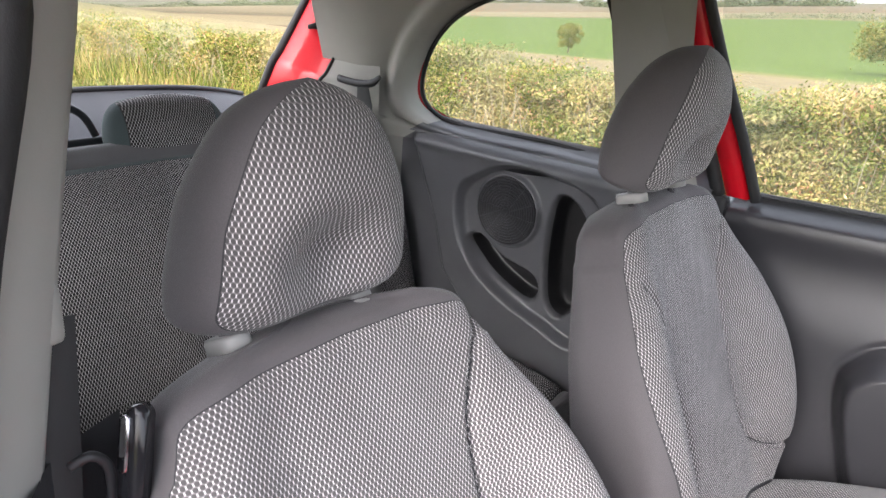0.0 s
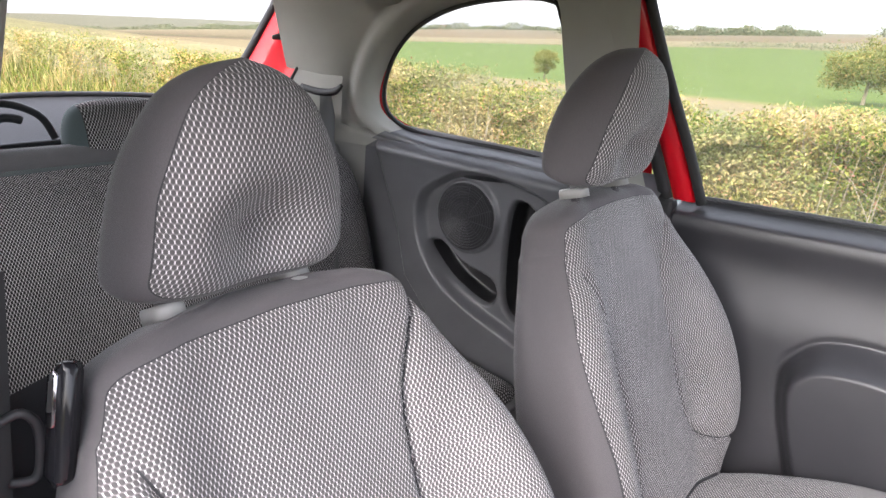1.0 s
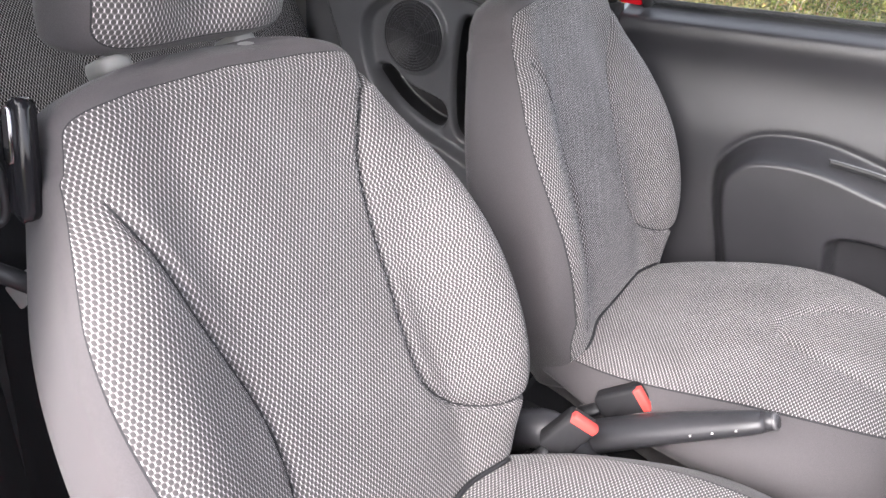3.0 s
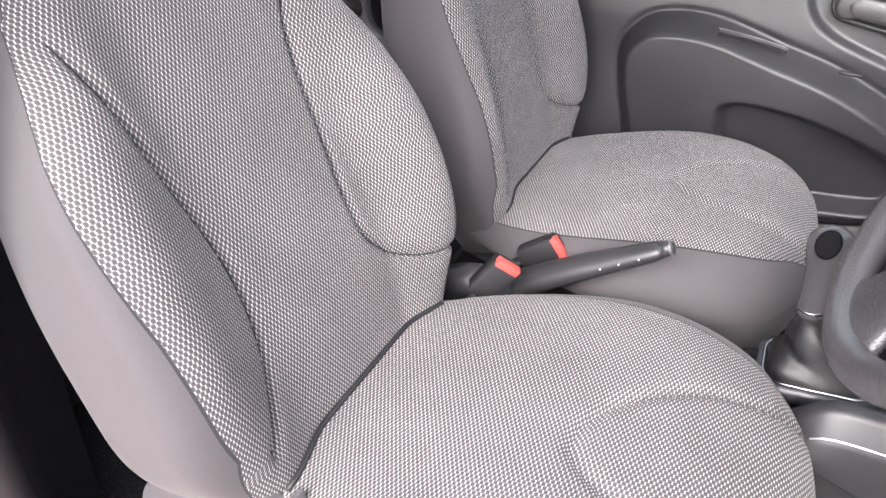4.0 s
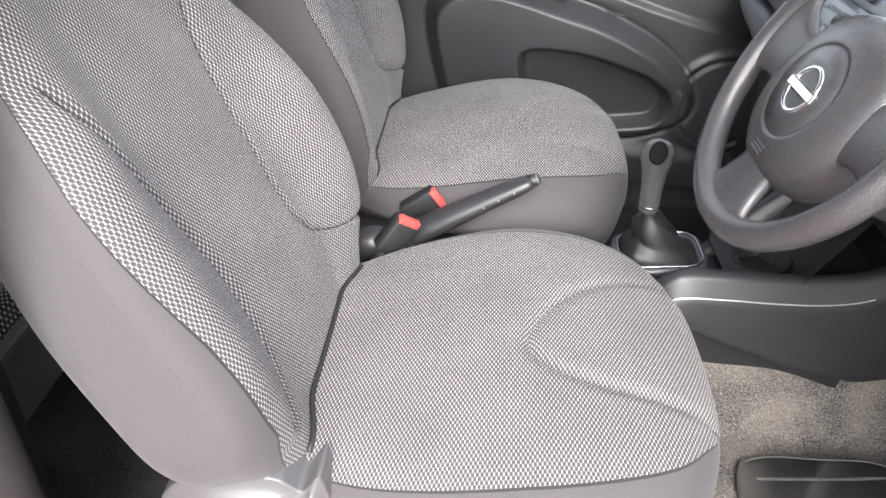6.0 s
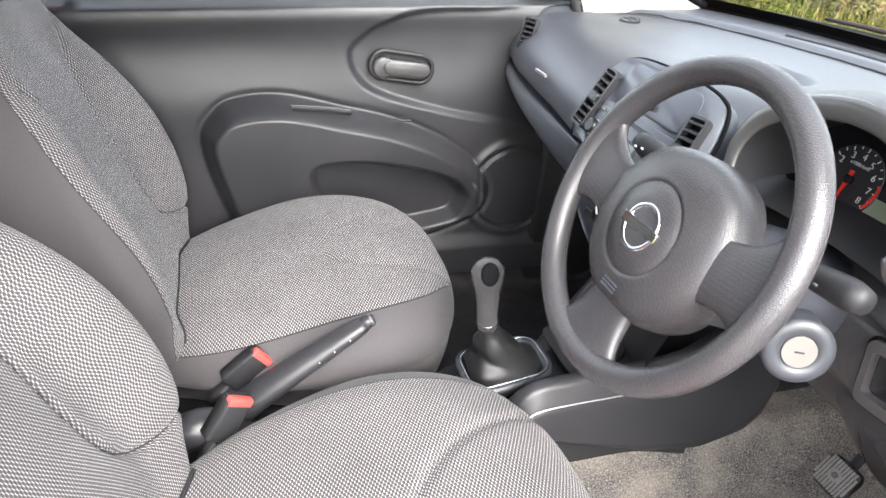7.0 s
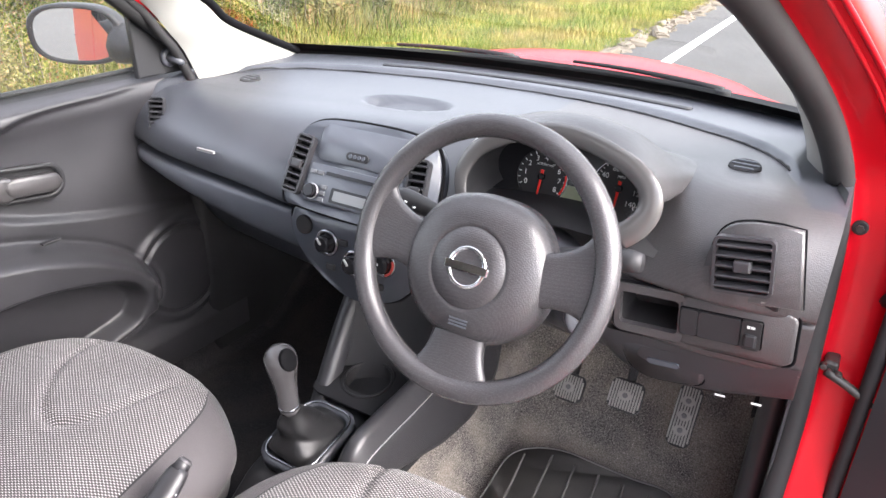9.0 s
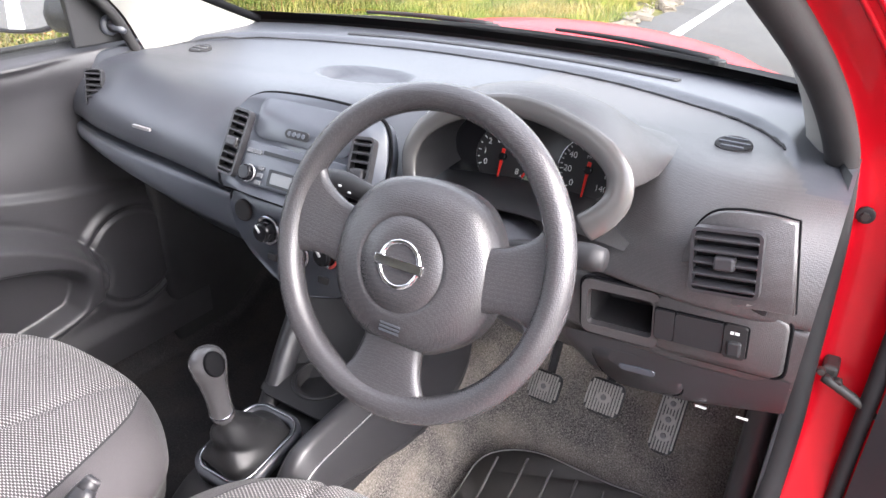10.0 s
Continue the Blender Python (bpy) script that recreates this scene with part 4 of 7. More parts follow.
def speaker(parent):
    grille = part("speaker_grille", moved(disc(0.086, 0.006, 48, 0.002), basis((-0.752, 0.680, 0.933), (1, 0, 0), (0, 0, 1))), M_DARK, parent, "round black perforated loudspeaker grille")
    for k in range(1, 12):
        part("grille_rib", xform(ring(0.0072 * k, 0.0017, 40, 5), basis((-0.752, 0.6735, 0.933), (1, 0, 0), (0, 0, 1))), M_DOOR, grille)
    for k in range(12):
        a = k * math.pi / 6
        part("grille_spoke", tube([(-0.752 + 0.012 * math.cos(a), 0.6732, 0.933 + 0.012 * math.sin(a)), (-0.752 + 0.083 * math.cos(a + 0.4), 0.6732, 0.933 + 0.083 * math.sin(a + 0.4))], 0.0014, 4), M_DOOR, grille)


speaker(body)

# rear opening: red flange with a rubber seal, bump stops
A_IN = [(-1.42, 0.50, 0.82), (-1.33, 0.50, 1.05), (-1.285, 0.525, 1.18), (-1.27, 0.545, 1.215), (-1.265, 0.60, 1.31), (-1.26, 0.645, 1.42), (-1.25, 0.58, 1.495), (-1.24, 0.3, 1.525), (-1.24, 0.0, 1.53)]
B_OUT = [(-1.55, 0.46, 0.82), (-1.48, 0.47, 1.08), (-1.43, 0.485, 1.21), (-1.42, 0.51, 1.255), (-1.42, 0.565, 1.335), (-1.42, 0.62, 1.425), (-1.40, 0.60, 1.50), (-1.39, 0.3, 1.535), (-1.39, 0.0, 1.54)]
for sign in (1, -1):
    sg = np.array([1, sign, 1])
    A1, B1 = spline(A_IN, 40) * sg, spline(B_OUT, 40) * sg
    part("rear_flange", sheet(np.array([A1 + (B1 - A1) * v + np.array([0, sign * 0.004 * math.sin(v * 6.28), 0]) for v in np.linspace(0, 1, 8)])), M_REDIN, body, "red painted flange of the open tailgate", True)
    LO = [p for p in A1 if 0.80 < p[2] < 1.32 and abs(p[1]) > 0.4]
    part("boot_side_trim", sheet(np.array([[p + (np.array([-1.13, sign * (0.70 if p[2] < 1.1 else 0.60), p[2]]) - p) * v for p in LO] for v in np.linspace(0, 1, 6)])), M_TRIM, body, "pale grey trim beside the tailgate opening", True)
    part("rear_seal", tube(B1, 0.012, 8), M_RUB, body, smooth=True)
    part("trim_edge", tube(A1, 0.005, 6), M_RUB, body)
    part("bump_stop", tube([(-1.345, sign * 0.578, 1.325), (-1.35, sign * 0.565, 1.322), (-1.355, sign * 0.552, 1.32)], [0.011, 0.008, 0.006], 10), M_RUB, body, smooth=True)
part("boot_lip", tube(spline([(-1.62, -0.5, 0.82), (-1.66, 0, 0.80), (-1.62, 0.5, 0.82)], 12), 0.04, 10), M_RED, body, smooth=True)

# parcel shelf side rests behind the bench
shelf = thing("parcel_shelf", "black parcel shelf behind the rear bench", "shelf")
sh = [[(-1.31 - 0.22 * v, y, 1.075 + 0.07 * v * math.exp(-(((y - 0.1) / 0.45) ** 4)) + 0.012 * math.exp(-((y / 0.3) ** 2))) for y in np.linspace(-0.50, 0.46, 40)] for v in np.linspace(0, 1, 10)]
part("board", sheet(sh), M_DARK, shelf, smooth=True)
part("rear_edge", tube([r for r in sh[-1]], 0.009, 8), M_DARK, shelf, smooth=True)
part("front_edge", tube([r for r in sh[0]], 0.010, 8), M_DARK, shelf, smooth=True)
part("catch", tube(spline([(-1.27, -0.19, 1.13), (-1.27, -0.175, 1.15), (-1.27, -0.15, 1.15), (-1.27, -0.135, 1.145)], 10), 0.009, 8), M_DARK, shelf, "black bench release catch", True)
part("arch", tube(spline([(-1.30, -0.29, 1.09), (-1.30, -0.24, 1.155), (-1.30, -0.16, 1.175), (-1.30, -0.09, 1.15), (-1.30, -0.06, 1.10)], 20), 0.008, 8), M_DARK, shelf, smooth=True)

# ---- passenger door ----
p_door = thing("passenger_door", "closed passenger door with charcoal trim and red frame", "car door")
ARM = [(0.035, 0.79), (0.06, 0.85), (0.11, 0.880), (0.21, 0.887), (0.35, 0.858), (0.46, 0.832), (0.58, 0.783), (0.67, 0.72), (0.718, 0.64), (0.685, 0.57), (0.59, 0.53), (0.45, 0.505), (0.28, 0.50), (0.12, 0.55), (0.065, 0.66)]
POCKET = [(0.27, 0.70), (0.285, 0.745), (0.38, 0.752), (0.49, 0.735), (0.60, 0.70), (0.65, 0.65), (0.64, 0.60), (0.60, 0.575), (0.45, 0.555), (0.32, 0.575)]
CRES = [(0.357, 0.98), (0.39, 1.025), (0.43, 1.053), (0.52, 1.083), (0.66, 1.093), (0.88, 1.095), (1.0, 0.95), (0.95, 0.80), (0.76, 0.815), (0.55, 0.855), (0.40, 0.905)]


def belt_z(x):
    return np.interp(x, [-0.3, 0.1, 0.45, 0.85, 1.1], [1.083, 1.10, 1.112, 1.12, 1.12])


def door_panel():
    X, V = np.meshgrid(np.linspace(-0.255, 0.98, 320), np.linspace(0, 1, 210), indexing="ij")
    top = belt_z(X)
    Z = 0.40 + V * (top - 0.40)
    Y = 0.672 + 0.0 * X + 0.016 * soft_step(Z, 0.85, 1.0)
    Y = Y + 0.055 * soft_step(Z - top, -0.03, 0.0) ** 1.5 - 0.010 * np.exp(-((Z - top + 0.045) / 0.03) ** 2)
    a = signed(X, Z, ARM)
    Y = Y - 0.066 * soft_step(a, -0.004, 0.030) * (0.55 + 0.45 * soft_step(Z, 0.55, 0.82)) - 0.008 * soft_step(a, -0.008, 0.002) + 0.004 * np.exp(-((a + 0.009) / 0.007) ** 2)
    Y = Y + 0.05 * soft_step(signed(X, Z, POCKET), -0.008, 0.018)
    Y = Y + 0.016 * soft_step(signed(X, Z, CRES), -0.005, 0.014)
    r = np.hypot(X - 0.795, Z - 0.64)
    Y = Y - 0.010 * np.exp(-((r - 0.125) / 0.012) ** 2) - 0.012 * soft_step(0.115 - r, 0, 0.012)
    Y = Y - 0.018 * soft_step(0.50 - Z, -0.02, 0.03)
    Y = Y + 0.03 * soft_step(-X, 0.235, 0.255)
    return sheet(np.stack([X, Y, Z], -1))


part("trim_panel", door_panel(), M_DOOR, p_door, "charcoal moulded door trim with armrest and pocket", True)
part("armrest_slot", tube(spline([(0.225, 0.632, 0.879), (0.29, 0.628, 0.876), (0.357, 0.630, 0.867)], 8), 0.004, 6, flat=2.0), M_DARK, p_door)
part("slot_lip", tube(spline([(0.222, 0.628, 0.885), (0.29, 0.624, 0.882), (0.352, 0.626, 0.873)], 8), 0.0012, 6), M_KEYS, p_door)
part("screw_cover", bm_box(0.455, 0.495, 0.618, 0.63, 0.845, 0.851, 0.002), M_DARK, p_door)
ph = part("handle_bezel", moved(bm_frame(round_rect(0.155, 0.072, 0.034, 6), round_rect(0.138, 0.055, 0.026, 6), 0.01), basis((0.480, 0.682, 0.957), (1, 0, -0.12), (0, 0, 1))), M_DARK, p_door, "dark bezel of the inner door handle", True)
part("handle_cup", moved(bm_prism(round_rect(0.146, 0.06, 0.028, 6), 0.004), basis((0.480, 0.685, 0.957), (1, 0, -0.12), (0, 0, 1))), M_DARK, ph)
part("handle_lever", moved(bm_prism(round_rect(0.112, 0.036, 0.016, 6), 0.018, 0.007), basis((0.490, 0.68, 0.954), (1, 0, -0.10), (0, 0, 1))), M_DASHD, ph, "grey pull lever", True)
part("lock_tab", moved(disc(0.025, 0.018, 24, 0.006), basis((0.436, 0.682, 0.957), (1, 0, 0), (0, 0, 1))), M_DASHD, ph, "grey lock knob", True)
wp = [(-0.197, 1.085), (-0.235, 1.2), (-0.285, 1.33), (-0.345, 1.51)]
fr = spline(wp, 14)
part("window_frame", sheet(np.array([[(x + dx, y_side(z) + dy, z) for x, z in fr] for dx, dy in ((-0.058, 0.028), (-0.05, 0.004), (-0.012, 0.004), (-0.004, 0.028))])), M_REDIN, p_door, "red painted window frame", True)
for dx, dy, r in ((-0.066, 0.004, 0.014), (0.006, 0.012, 0.011)):
    part("frame_seal", tube([(x + dx, y_side(z) + dy, z) for x, z in fr], r, 8), M_RUB, p_door, smooth=True)
up = spline([(-0.335, 1.50), (0.0, 1.515), (0.3, 1.49), (0.52, 1.42), (0.80, 1.235), (0.93, 1.125)], 40)
part("upper_frame", tube([(x, float(y_side(z)) + 0.02, z) for x, z in up], 0.017, 8), M_RUB, p_door, smooth=True)
gl = []
for s in np.linspace(0, 1, 8):
    gl.append([(x, y_side(z) + 0.03, z) for x, z in [(xx, float(belt_z(xx)) - 0.02 + s * (np.interp(xx, up[:, 0], up[:, 1]) - float(belt_z(xx)) + 0.02)) for xx in np.linspace(-0.30, 0.93, 24)]])
pg = part("window_glass", sheet(gl), M_GLASSHAZE, p_door, smooth=True)
pg.visible_shadow = False
part("waist_seal", tube([(x, 0.738, belt_z(x) + 0.004) for x in np.linspace(-0.25, 0.93, 16)], 0.006, 6), M_RUB, p_door)
part("outer_skin", side_skin(-0.29, 0.97, 0.36, 1.065, 1), M_RED, p_door, smooth=True)
sail = [(0.775, 1.112), (0.93, 1.112), (0.925, 1.13), (0.83, 1.235), (0.79, 1.285), (0.77, 1.29)]
part("sail_panel", moved(bm_prism(sail, 0.014, 0.004), Matrix(((1, 0, 0, 0), (0, 0, -1, 0.70), (0, 1, 0, 0), (0, 0, 0, 1)))), M_DARK, p_door, "black mirror base cover")
part("mirror_control_base", moved(disc(0.021, 0.012, 20, 0.005), basis((0.856, 0.688, 1.148), (1, 0, 0), (0, 0, 1))), M_DASH, p_door, smooth=True)
part("mirror_control", tube([(0.856, 0.680, 1.148), (0.856, 0.660, 1.146), (0.860, 0.640, 1.14)], [0.012, 0.009, 0.006], 10), M_DASH, p_door, smooth=True)
# door mirror
dm = part("door_mirror", tube(spline([(0.86, 0.74, 1.145), (0.865, 0.79, 1.15), (0.865, 0.85, 1.16)], 8), [0.022, 0.024, 0.028, 0.03, 0.034, 0.04, 0.045, 0.05], 12), M_DARK, p_door, "black door mirror with oval glass", True)
MB = basis((0.80, 0.935, 1.180), (0.5175, -0.856, 0), (-0.0117, -0.0071, 1))
mo = [(0.108 * np.sign(math.cos(a)) * abs(math.cos(a)) ** 0.75, 0.066 * np.sign(math.sin(a)) * abs(math.sin(a)) ** 0.75) for a in np.linspace(0, 6.283, 48, endpoint=False)]
rows = [[(u * s, v * s, w) for u, v in mo] for s, w in ((0.9, 0.004), (1.0, 0.010), (1.06, 0.0), (1.05, -0.03), (0.9, -0.065), (0.55, -0.088), (0.05, -0.095))]
part("housing", xform(sheet(rows, close_v=True), MB), M_DARK, dm, smooth=True)
part("mirror_glass", xform(sheet([[(u * s, v * s, 0.004) for u, v in mo] for s in (0.92, 0.02)], close_v=True), MB), M_MIRROR, dm, "silvered mirror glass")

# B pillar trim, both sides
for sign in (1, -1):
    rows = []
    for z in np.linspace(1.05, 1.49, 12):
        x1 = np.interp(z, [1.05, 1.47], [-0.285, -0.40])
        x0 = np.interp(z, [1.05, 1.47], [-0.47, -0.50])
        rows.append([(x0 + (x1 - x0) * u, sign * (float(y_side(z)) - 0.022 - 0.012 * math.sin(u * 3.14)), z) for u in np.linspace(0, 1, 8)])
    part("pillar_trim", sheet(rows), M_TRIM, body, "pale grey pillar trim beside the front seat", True)
rows = []
for z in np.linspace(1.04, 1.47, 12):
    yi = np.interp(z, [1.04, 1.126, 1.286, 1.393, 1.47], [-0.575, -0.56, -0.532, -0.512, -0.50])
    yo = np.interp(z, [1.04, 1.164, 1.301, 1.393, 1.47], [-0.63, -0.605, -0.578, -0.557, -0.54])
    rows.append([(-0.42, yi + 0.0, z), (-0.345, yi, z), (-0.315, yi, z), (-0.295, yi - 0.012, z), (-0.275, yo + 0.006, z), (-0.268, yo - 0.02, z)])
part("pillar_trim", sheet(rows), M_TRIM, body, "pale grey pillar trim beside the driver's seat", True)

# ---- driver's door opening ----
# red jamb at the front of the opening
JP = spline([(0.10, -0.55, 1.505), (0.25, -0.54, 1.49), (0.45, -0.545, 1.43), (0.62, -0.573, 1.371), (0.80, -0.637, 1.254), (0.90, -0.675, 1.156), (0.94, -0.690, 1.083), (0.95, -0.701, 0.982), (0.93, -0.709, 0.823), (0.91, -0.715, 0.70), (0.86, -0.712, 0.52), (0.84, -0.71, 0.38)], 60)
jw = np.interp(np.linspace(0, 1, 60), [0, 0.25, 0.5, 0.62, 1], [0.55, 0.6, 0.75, 1.0, 1.0])
jx = np.interp(np.linspace(0, 1, 60), [0, 0.3, 0.6, 1], [0.4, 0.6, 1.0, 1.3])
PRO = [(0.0, 0.01), (0.018, -0.012), (0.036, -0.02), (0.044, -0.028), (0.048, -0.05), (0.05, -0.08), (0.052, -0.10), (0.06, -0.118), (0.08, -0.128), (0.13, -0.13), (0.2, -0.125)]
part("door_jamb", sheet(np.array([JP + np.stack([dx * jx, dy * jw, 0.5 * dx * (1 - jx)], 1) for dx, dy in PRO])), M_REDIN, body, "red painted screen pillar and door jamb", True)
for dx, dy, r in ((0.052, -0.098, 0.003), (0.06, -0.121, 0.0035)):
    part("weld_flange", tube((JP + np.stack([dx * jx, dy * jw, 0.5 * dx * (1 - jx)], 1))[14:58], r, 8), M_REDIN, body, smooth=True)
SP = JP[8:38]
inn = np.interp(np.linspace(0, 1, 30), [0, 1], [0.036, 0.07])
part("pillar_trim", sheet(np.array([SP + np.stack([0 * inn + dx, inn * f - 0.004, 0 * inn], 1) for dx, f in ((-0.004, 0.0), (0.03, 0.55), (0.07, 0.9), (0.12, 1.0), (0.2, 0.8))])), M_TRIM, body, "pale grey screen pillar trim", True)
part("screen_edge", tube(SP + np.stack([0 * inn + 0.19, inn - 0.016, 0 * inn + 0.0], 1), 0.006, 8), M_RUB, body, smooth=True)
jr = []
for z in np.linspace(0.34, 1.10, 12):
    jr.append([(np.interp(z, [0.34, 1.1], [-0.29, -0.245]) - 0.05 * u, -0.645 - 0.17 * u, z) for u in np.linspace(0, 1, 6)])
part("pillar_trim", sheet([[(-0.34 + 0.02 * k, y, z) for k, y in enumerate((-0.50, -0.555, -0.575, -0.59, -0.61, -0.632))] for z in np.linspace(0.36, 1.09, 12)]), M_DARK, body, "black lower pillar trim beside the driver's seat", True)
part("rear_jamb", sheet(jr), M_REDIN, body, "red painted rear door jamb", True)
ju = []
for z in np.linspace(1.08, 1.48, 12):
    ju.append([(np.interp(z, [1.08, 1.48], [-0.245, -0.27]) - 0.06 * u, -np.interp(z, [1.08, 1.25, 1.40, 1.48], [0.69, 0.635, 0.592, 0.57]) - 0.05 * u, z) for u in np.linspace(0, 1, 6)])
part("upper_jamb", sheet(ju), M_REDIN, body, smooth=True)
seal = spline([(-0.25, -0.632, 0.42), (-0.25, -0.64, 0.75), (-0.245, -0.645, 1.08), (-0.25, -0.62, 1.25), (-0.265, -0.578, 1.40), (-0.25, -0.585, 1.495), (0.0, -0.58, 1.51), (0.25, -0.54, 1.49), (0.45, -0.545, 1.43), (0.62, -0.573, 1.371), (0.80, -0.637, 1.254), (0.90, -0.675, 1.156), (0.94, -0.690, 1.083), (0.95, -0.701, 0.982), (0.93, -0.709, 0.823), (0.91, -0.715, 0.70), (0.85, -0.712, 0.50), (0.70, -0.70, 0.40), (0.2, -0.69, 0.39), (-0.15, -0.66, 0.39)], 120, True)
part("door_seal", tube(seal, 0.020, 12, True), M_RUB, body, "black rubber door seal", True)
part("scuff_plate", bm_box(-0.22, 0.86, -0.715, -0.60, 0.365, 0.395, 0.012, 2), M_DARK, body, smooth=True)
part("kick_panel", bm_box(0.86, 1.15, -0.705, -0.66, 0.36, 0.95, 0.02, 2), M_DOOR, body, smooth=True)
part("kick_panel", bm_box(0.86, 1.40, 0.655, 0.70, 0.34, 1.04, 0.02, 2), M_DARK, body, smooth=True)
de = []
for z in np.linspace(1.125, 0.42, 30):
    k = int(np.argmin(np.abs(JP[20:, 2] - z))) + 20
    x_in = np.interp(z, [0.42, 0.8, 0.86, 0.9, 1.0, 1.08, 1.10, 1.125], [0.84, 0.80, 0.77, 0.735, 0.725, 0.745, 0.78, 0.86])
    a0, b0 = np.array([x_in, -0.7, z]), JP[k] * np.array([1, 1, 0]) + np.array([0.01, 0.006, z])
    de.append([a0 + (b0 - a0) * f + np.array([0.012 * math.sin(f * 3.14), 0.004 * math.sin(f * 3.14), 0]) for f in np.linspace(0, 1, 7)])
part("dash_end", sheet(np.array(de)), M_DARK, body, "black end cap between dash and door seal", True)
ec = part("end_clip", bm_box(0.80, 0.84, -0.684, -0.658, 1.094, 1.112, 0.005, 2), M_DOOR, body, "grey moulded clip at the end of the dash", True)
part("clip_foot", bm_box(0.80, 0.845, -0.688, -0.660, 1.075, 1.0935, 0.005, 2), M_DARK, ec, smooth=True)
part("door_post", bm_box(-0.33, -0.24, 0.685, 0.72, 0.38, 1.085, 0.01), M_DARK, body)
part("bulkhead", bm_box(1.38, 1.42, -0.72, 0.72, 0.3, 1.03), M_DARK, body)
bl = part("jamb_bolt", moved(disc(0.012, 0.006, 12, 0.002), basis((0.990, -0.729, 1.034), (0, -1, 0), (0, 0, 1))), M_RUB, body)
part("bolt_head", moved(disc(0.006, 0.006, 6), basis((0.984, -0.729, 1.034), (0, -1, 0), (0, 0, 1))), M_OILY, bl)

d_door = thing("driver_door", "driver's door swung open, red frame with charcoal trim", "car door")
DM = pose(1.0, -0.815, 0, 0, 0, 68)
dp = []
for z in np.linspace(0.36, 1.10, 14):
    dp.append([(-0.03 - 1.18 * u, 0.075 + 0.012 * math.sin(u * 3.14), z) for u in np.linspace(0, 1, 16)])
o = part("trim_panel", xform(sheet(dp), DM), M_DOOR, d_door, smooth=True)
part("red_frame", moved(bm_box(-1.22, 0.0, -0.02, 0.06, 0.34, 1.09, 0.02, 2), DM), M_RED, d_door, smooth=True)
part("edge_seal", xform(tube([(-0.012, 0.062, z) for z in np.linspace(0.36, 1.1, 8)], 0.012, 8), DM), M_RUB, d_door, smooth=True)
strap = part("check_strap", tube(spline([(0.935, -0.74, 0.803), (0.935, -0.78, 0.785), (0.94, -0.815, 0.765), (0.955, -0.895, 0.74)], 10), 0.0075, 8), M_OILY, d_door, "oily steel check strap", True)
part("strap_bracket", bm_box(0.945, 0.985, -0.757, -0.735, 0.793, 0.816, 0.005), M_OILY, strap)
for dz in (-0.012, 0.012):
    part("bracket_bolt", moved(disc(0.006, 0.010, 8, 0.002), basis((0.94, -0.747 + dz, 0.806 + dz * 0.4), (0, -1, 0), (0, 0, 1))), M_OILY, strap)
part("wiring_boot", tube(spline([(0.99, -0.79, 0.93), (0.955, -0.835, 0.90), (0.95, -0.855, 0.78), (0.955, -0.85, 0.62), (0.99, -0.83, 0.52)], 24), [0.012 + 0.002 * (i % 2) for i in range(24)], 8), M_RUB, d_door, "ribbed black wiring boot", True)


# ---- wheels and bumpers, so that the car stands on the road ----
def road_wheel(x, sign):
    w = part("wheel", xform(ring(0.235, 0.058, 48, 14, 1.25), basis((x, sign * 0.70, 0.29), (1, 0, 0), (0, 0, 1))), M_RUB, body, "black tyre on a silver wheel cover", True)
    face = basis((x, sign * 0.755, 0.29), (-sign, 0, 0), (0, 0, 1))
    part("wheel_cover", moved(disc(0.185, 0.012, 40, 0.005), face), M_SILVER, w, "silver wheel cover", True)
    part("hub_cap", moved(disc(0.035, 0.02, 20, 0.005), face), M_SILVER, w)
    for k in range(7):
        part("cover_slot", moved(bm_prism(round_rect(0.035, 0.075, 0.014, 4, (0, 0.115)), 0.003), face @ pose(0, 0, 0.0115, 0, 0, k * 360 / 7)), M_RUB, w)


for sign in (1, -1):
    for x in (1.42, -1.01):
        road_wheel(x, sign)
for x0, x1, name in ((1.9, 2.32, "front_bumper"), (-1.68, -1.78, "rear_bumper")):
    bm_rows = []
    for z in np.linspace(0.22, 0.80 if x1 < 0 else 0.92, 10):
        bm_rows.append([(x0 + (x1 - x0) * (1 - abs(u) ** 2.6) * (1 - 0.25 * abs((z - 0.5) / 0.42) ** 2), u * 0.76, z) for u in np.linspace(-1, 1, 30)])
    part(name, sheet(bm_rows), M_RED, body, smooth=True)


# ---- front seats ----
SEAT_Y = -0.322
TH = radians(24.86)
SO = Vector((-0.0578, 0, 0.5737))


def back_point(a, s, d):
    """A place on the backrest: a across, s up along it, d forward of its middle plane."""
    return (SO.x - s * math.sin(TH) + d * math.cos(TH), a, SO.z + s * math.cos(TH) + d * math.sin(TH))


BACK_W = [(-0.06, 0.164), (0.0, 0.203), (0.1, 0.2616), (0.2, 0.266), (0.3, 0.2604), (0.4, 0.2435), (0.5, 0.2048), (0.56, 0.182), (0.59, 0.174), (0.605, 0.142), (0.612, 0.066)]
SEAM_R = [(0.176, 0.57), (0.16, 0.535), (0.126, 0.47), (0.111, 0.40), (0.1, 0.32), (0.09, 0.24), (0.092, 0.19), (0.122, 0.145), (0.17, 0.11), (0.22, 0.094), (0.29, 0.088)]
SEAM_L = [(-0.188, 0.53), (-0.181, 0.517), (-0.17, 0.494), (-0.153, 0.448), (-0.138, 0.384), (-0.123, 0.323), (-0.113, 0.261), (-0.117, 0.204), (-0.13, 0.158), (-0.146, 0.125), (-0.18, 0.07)]


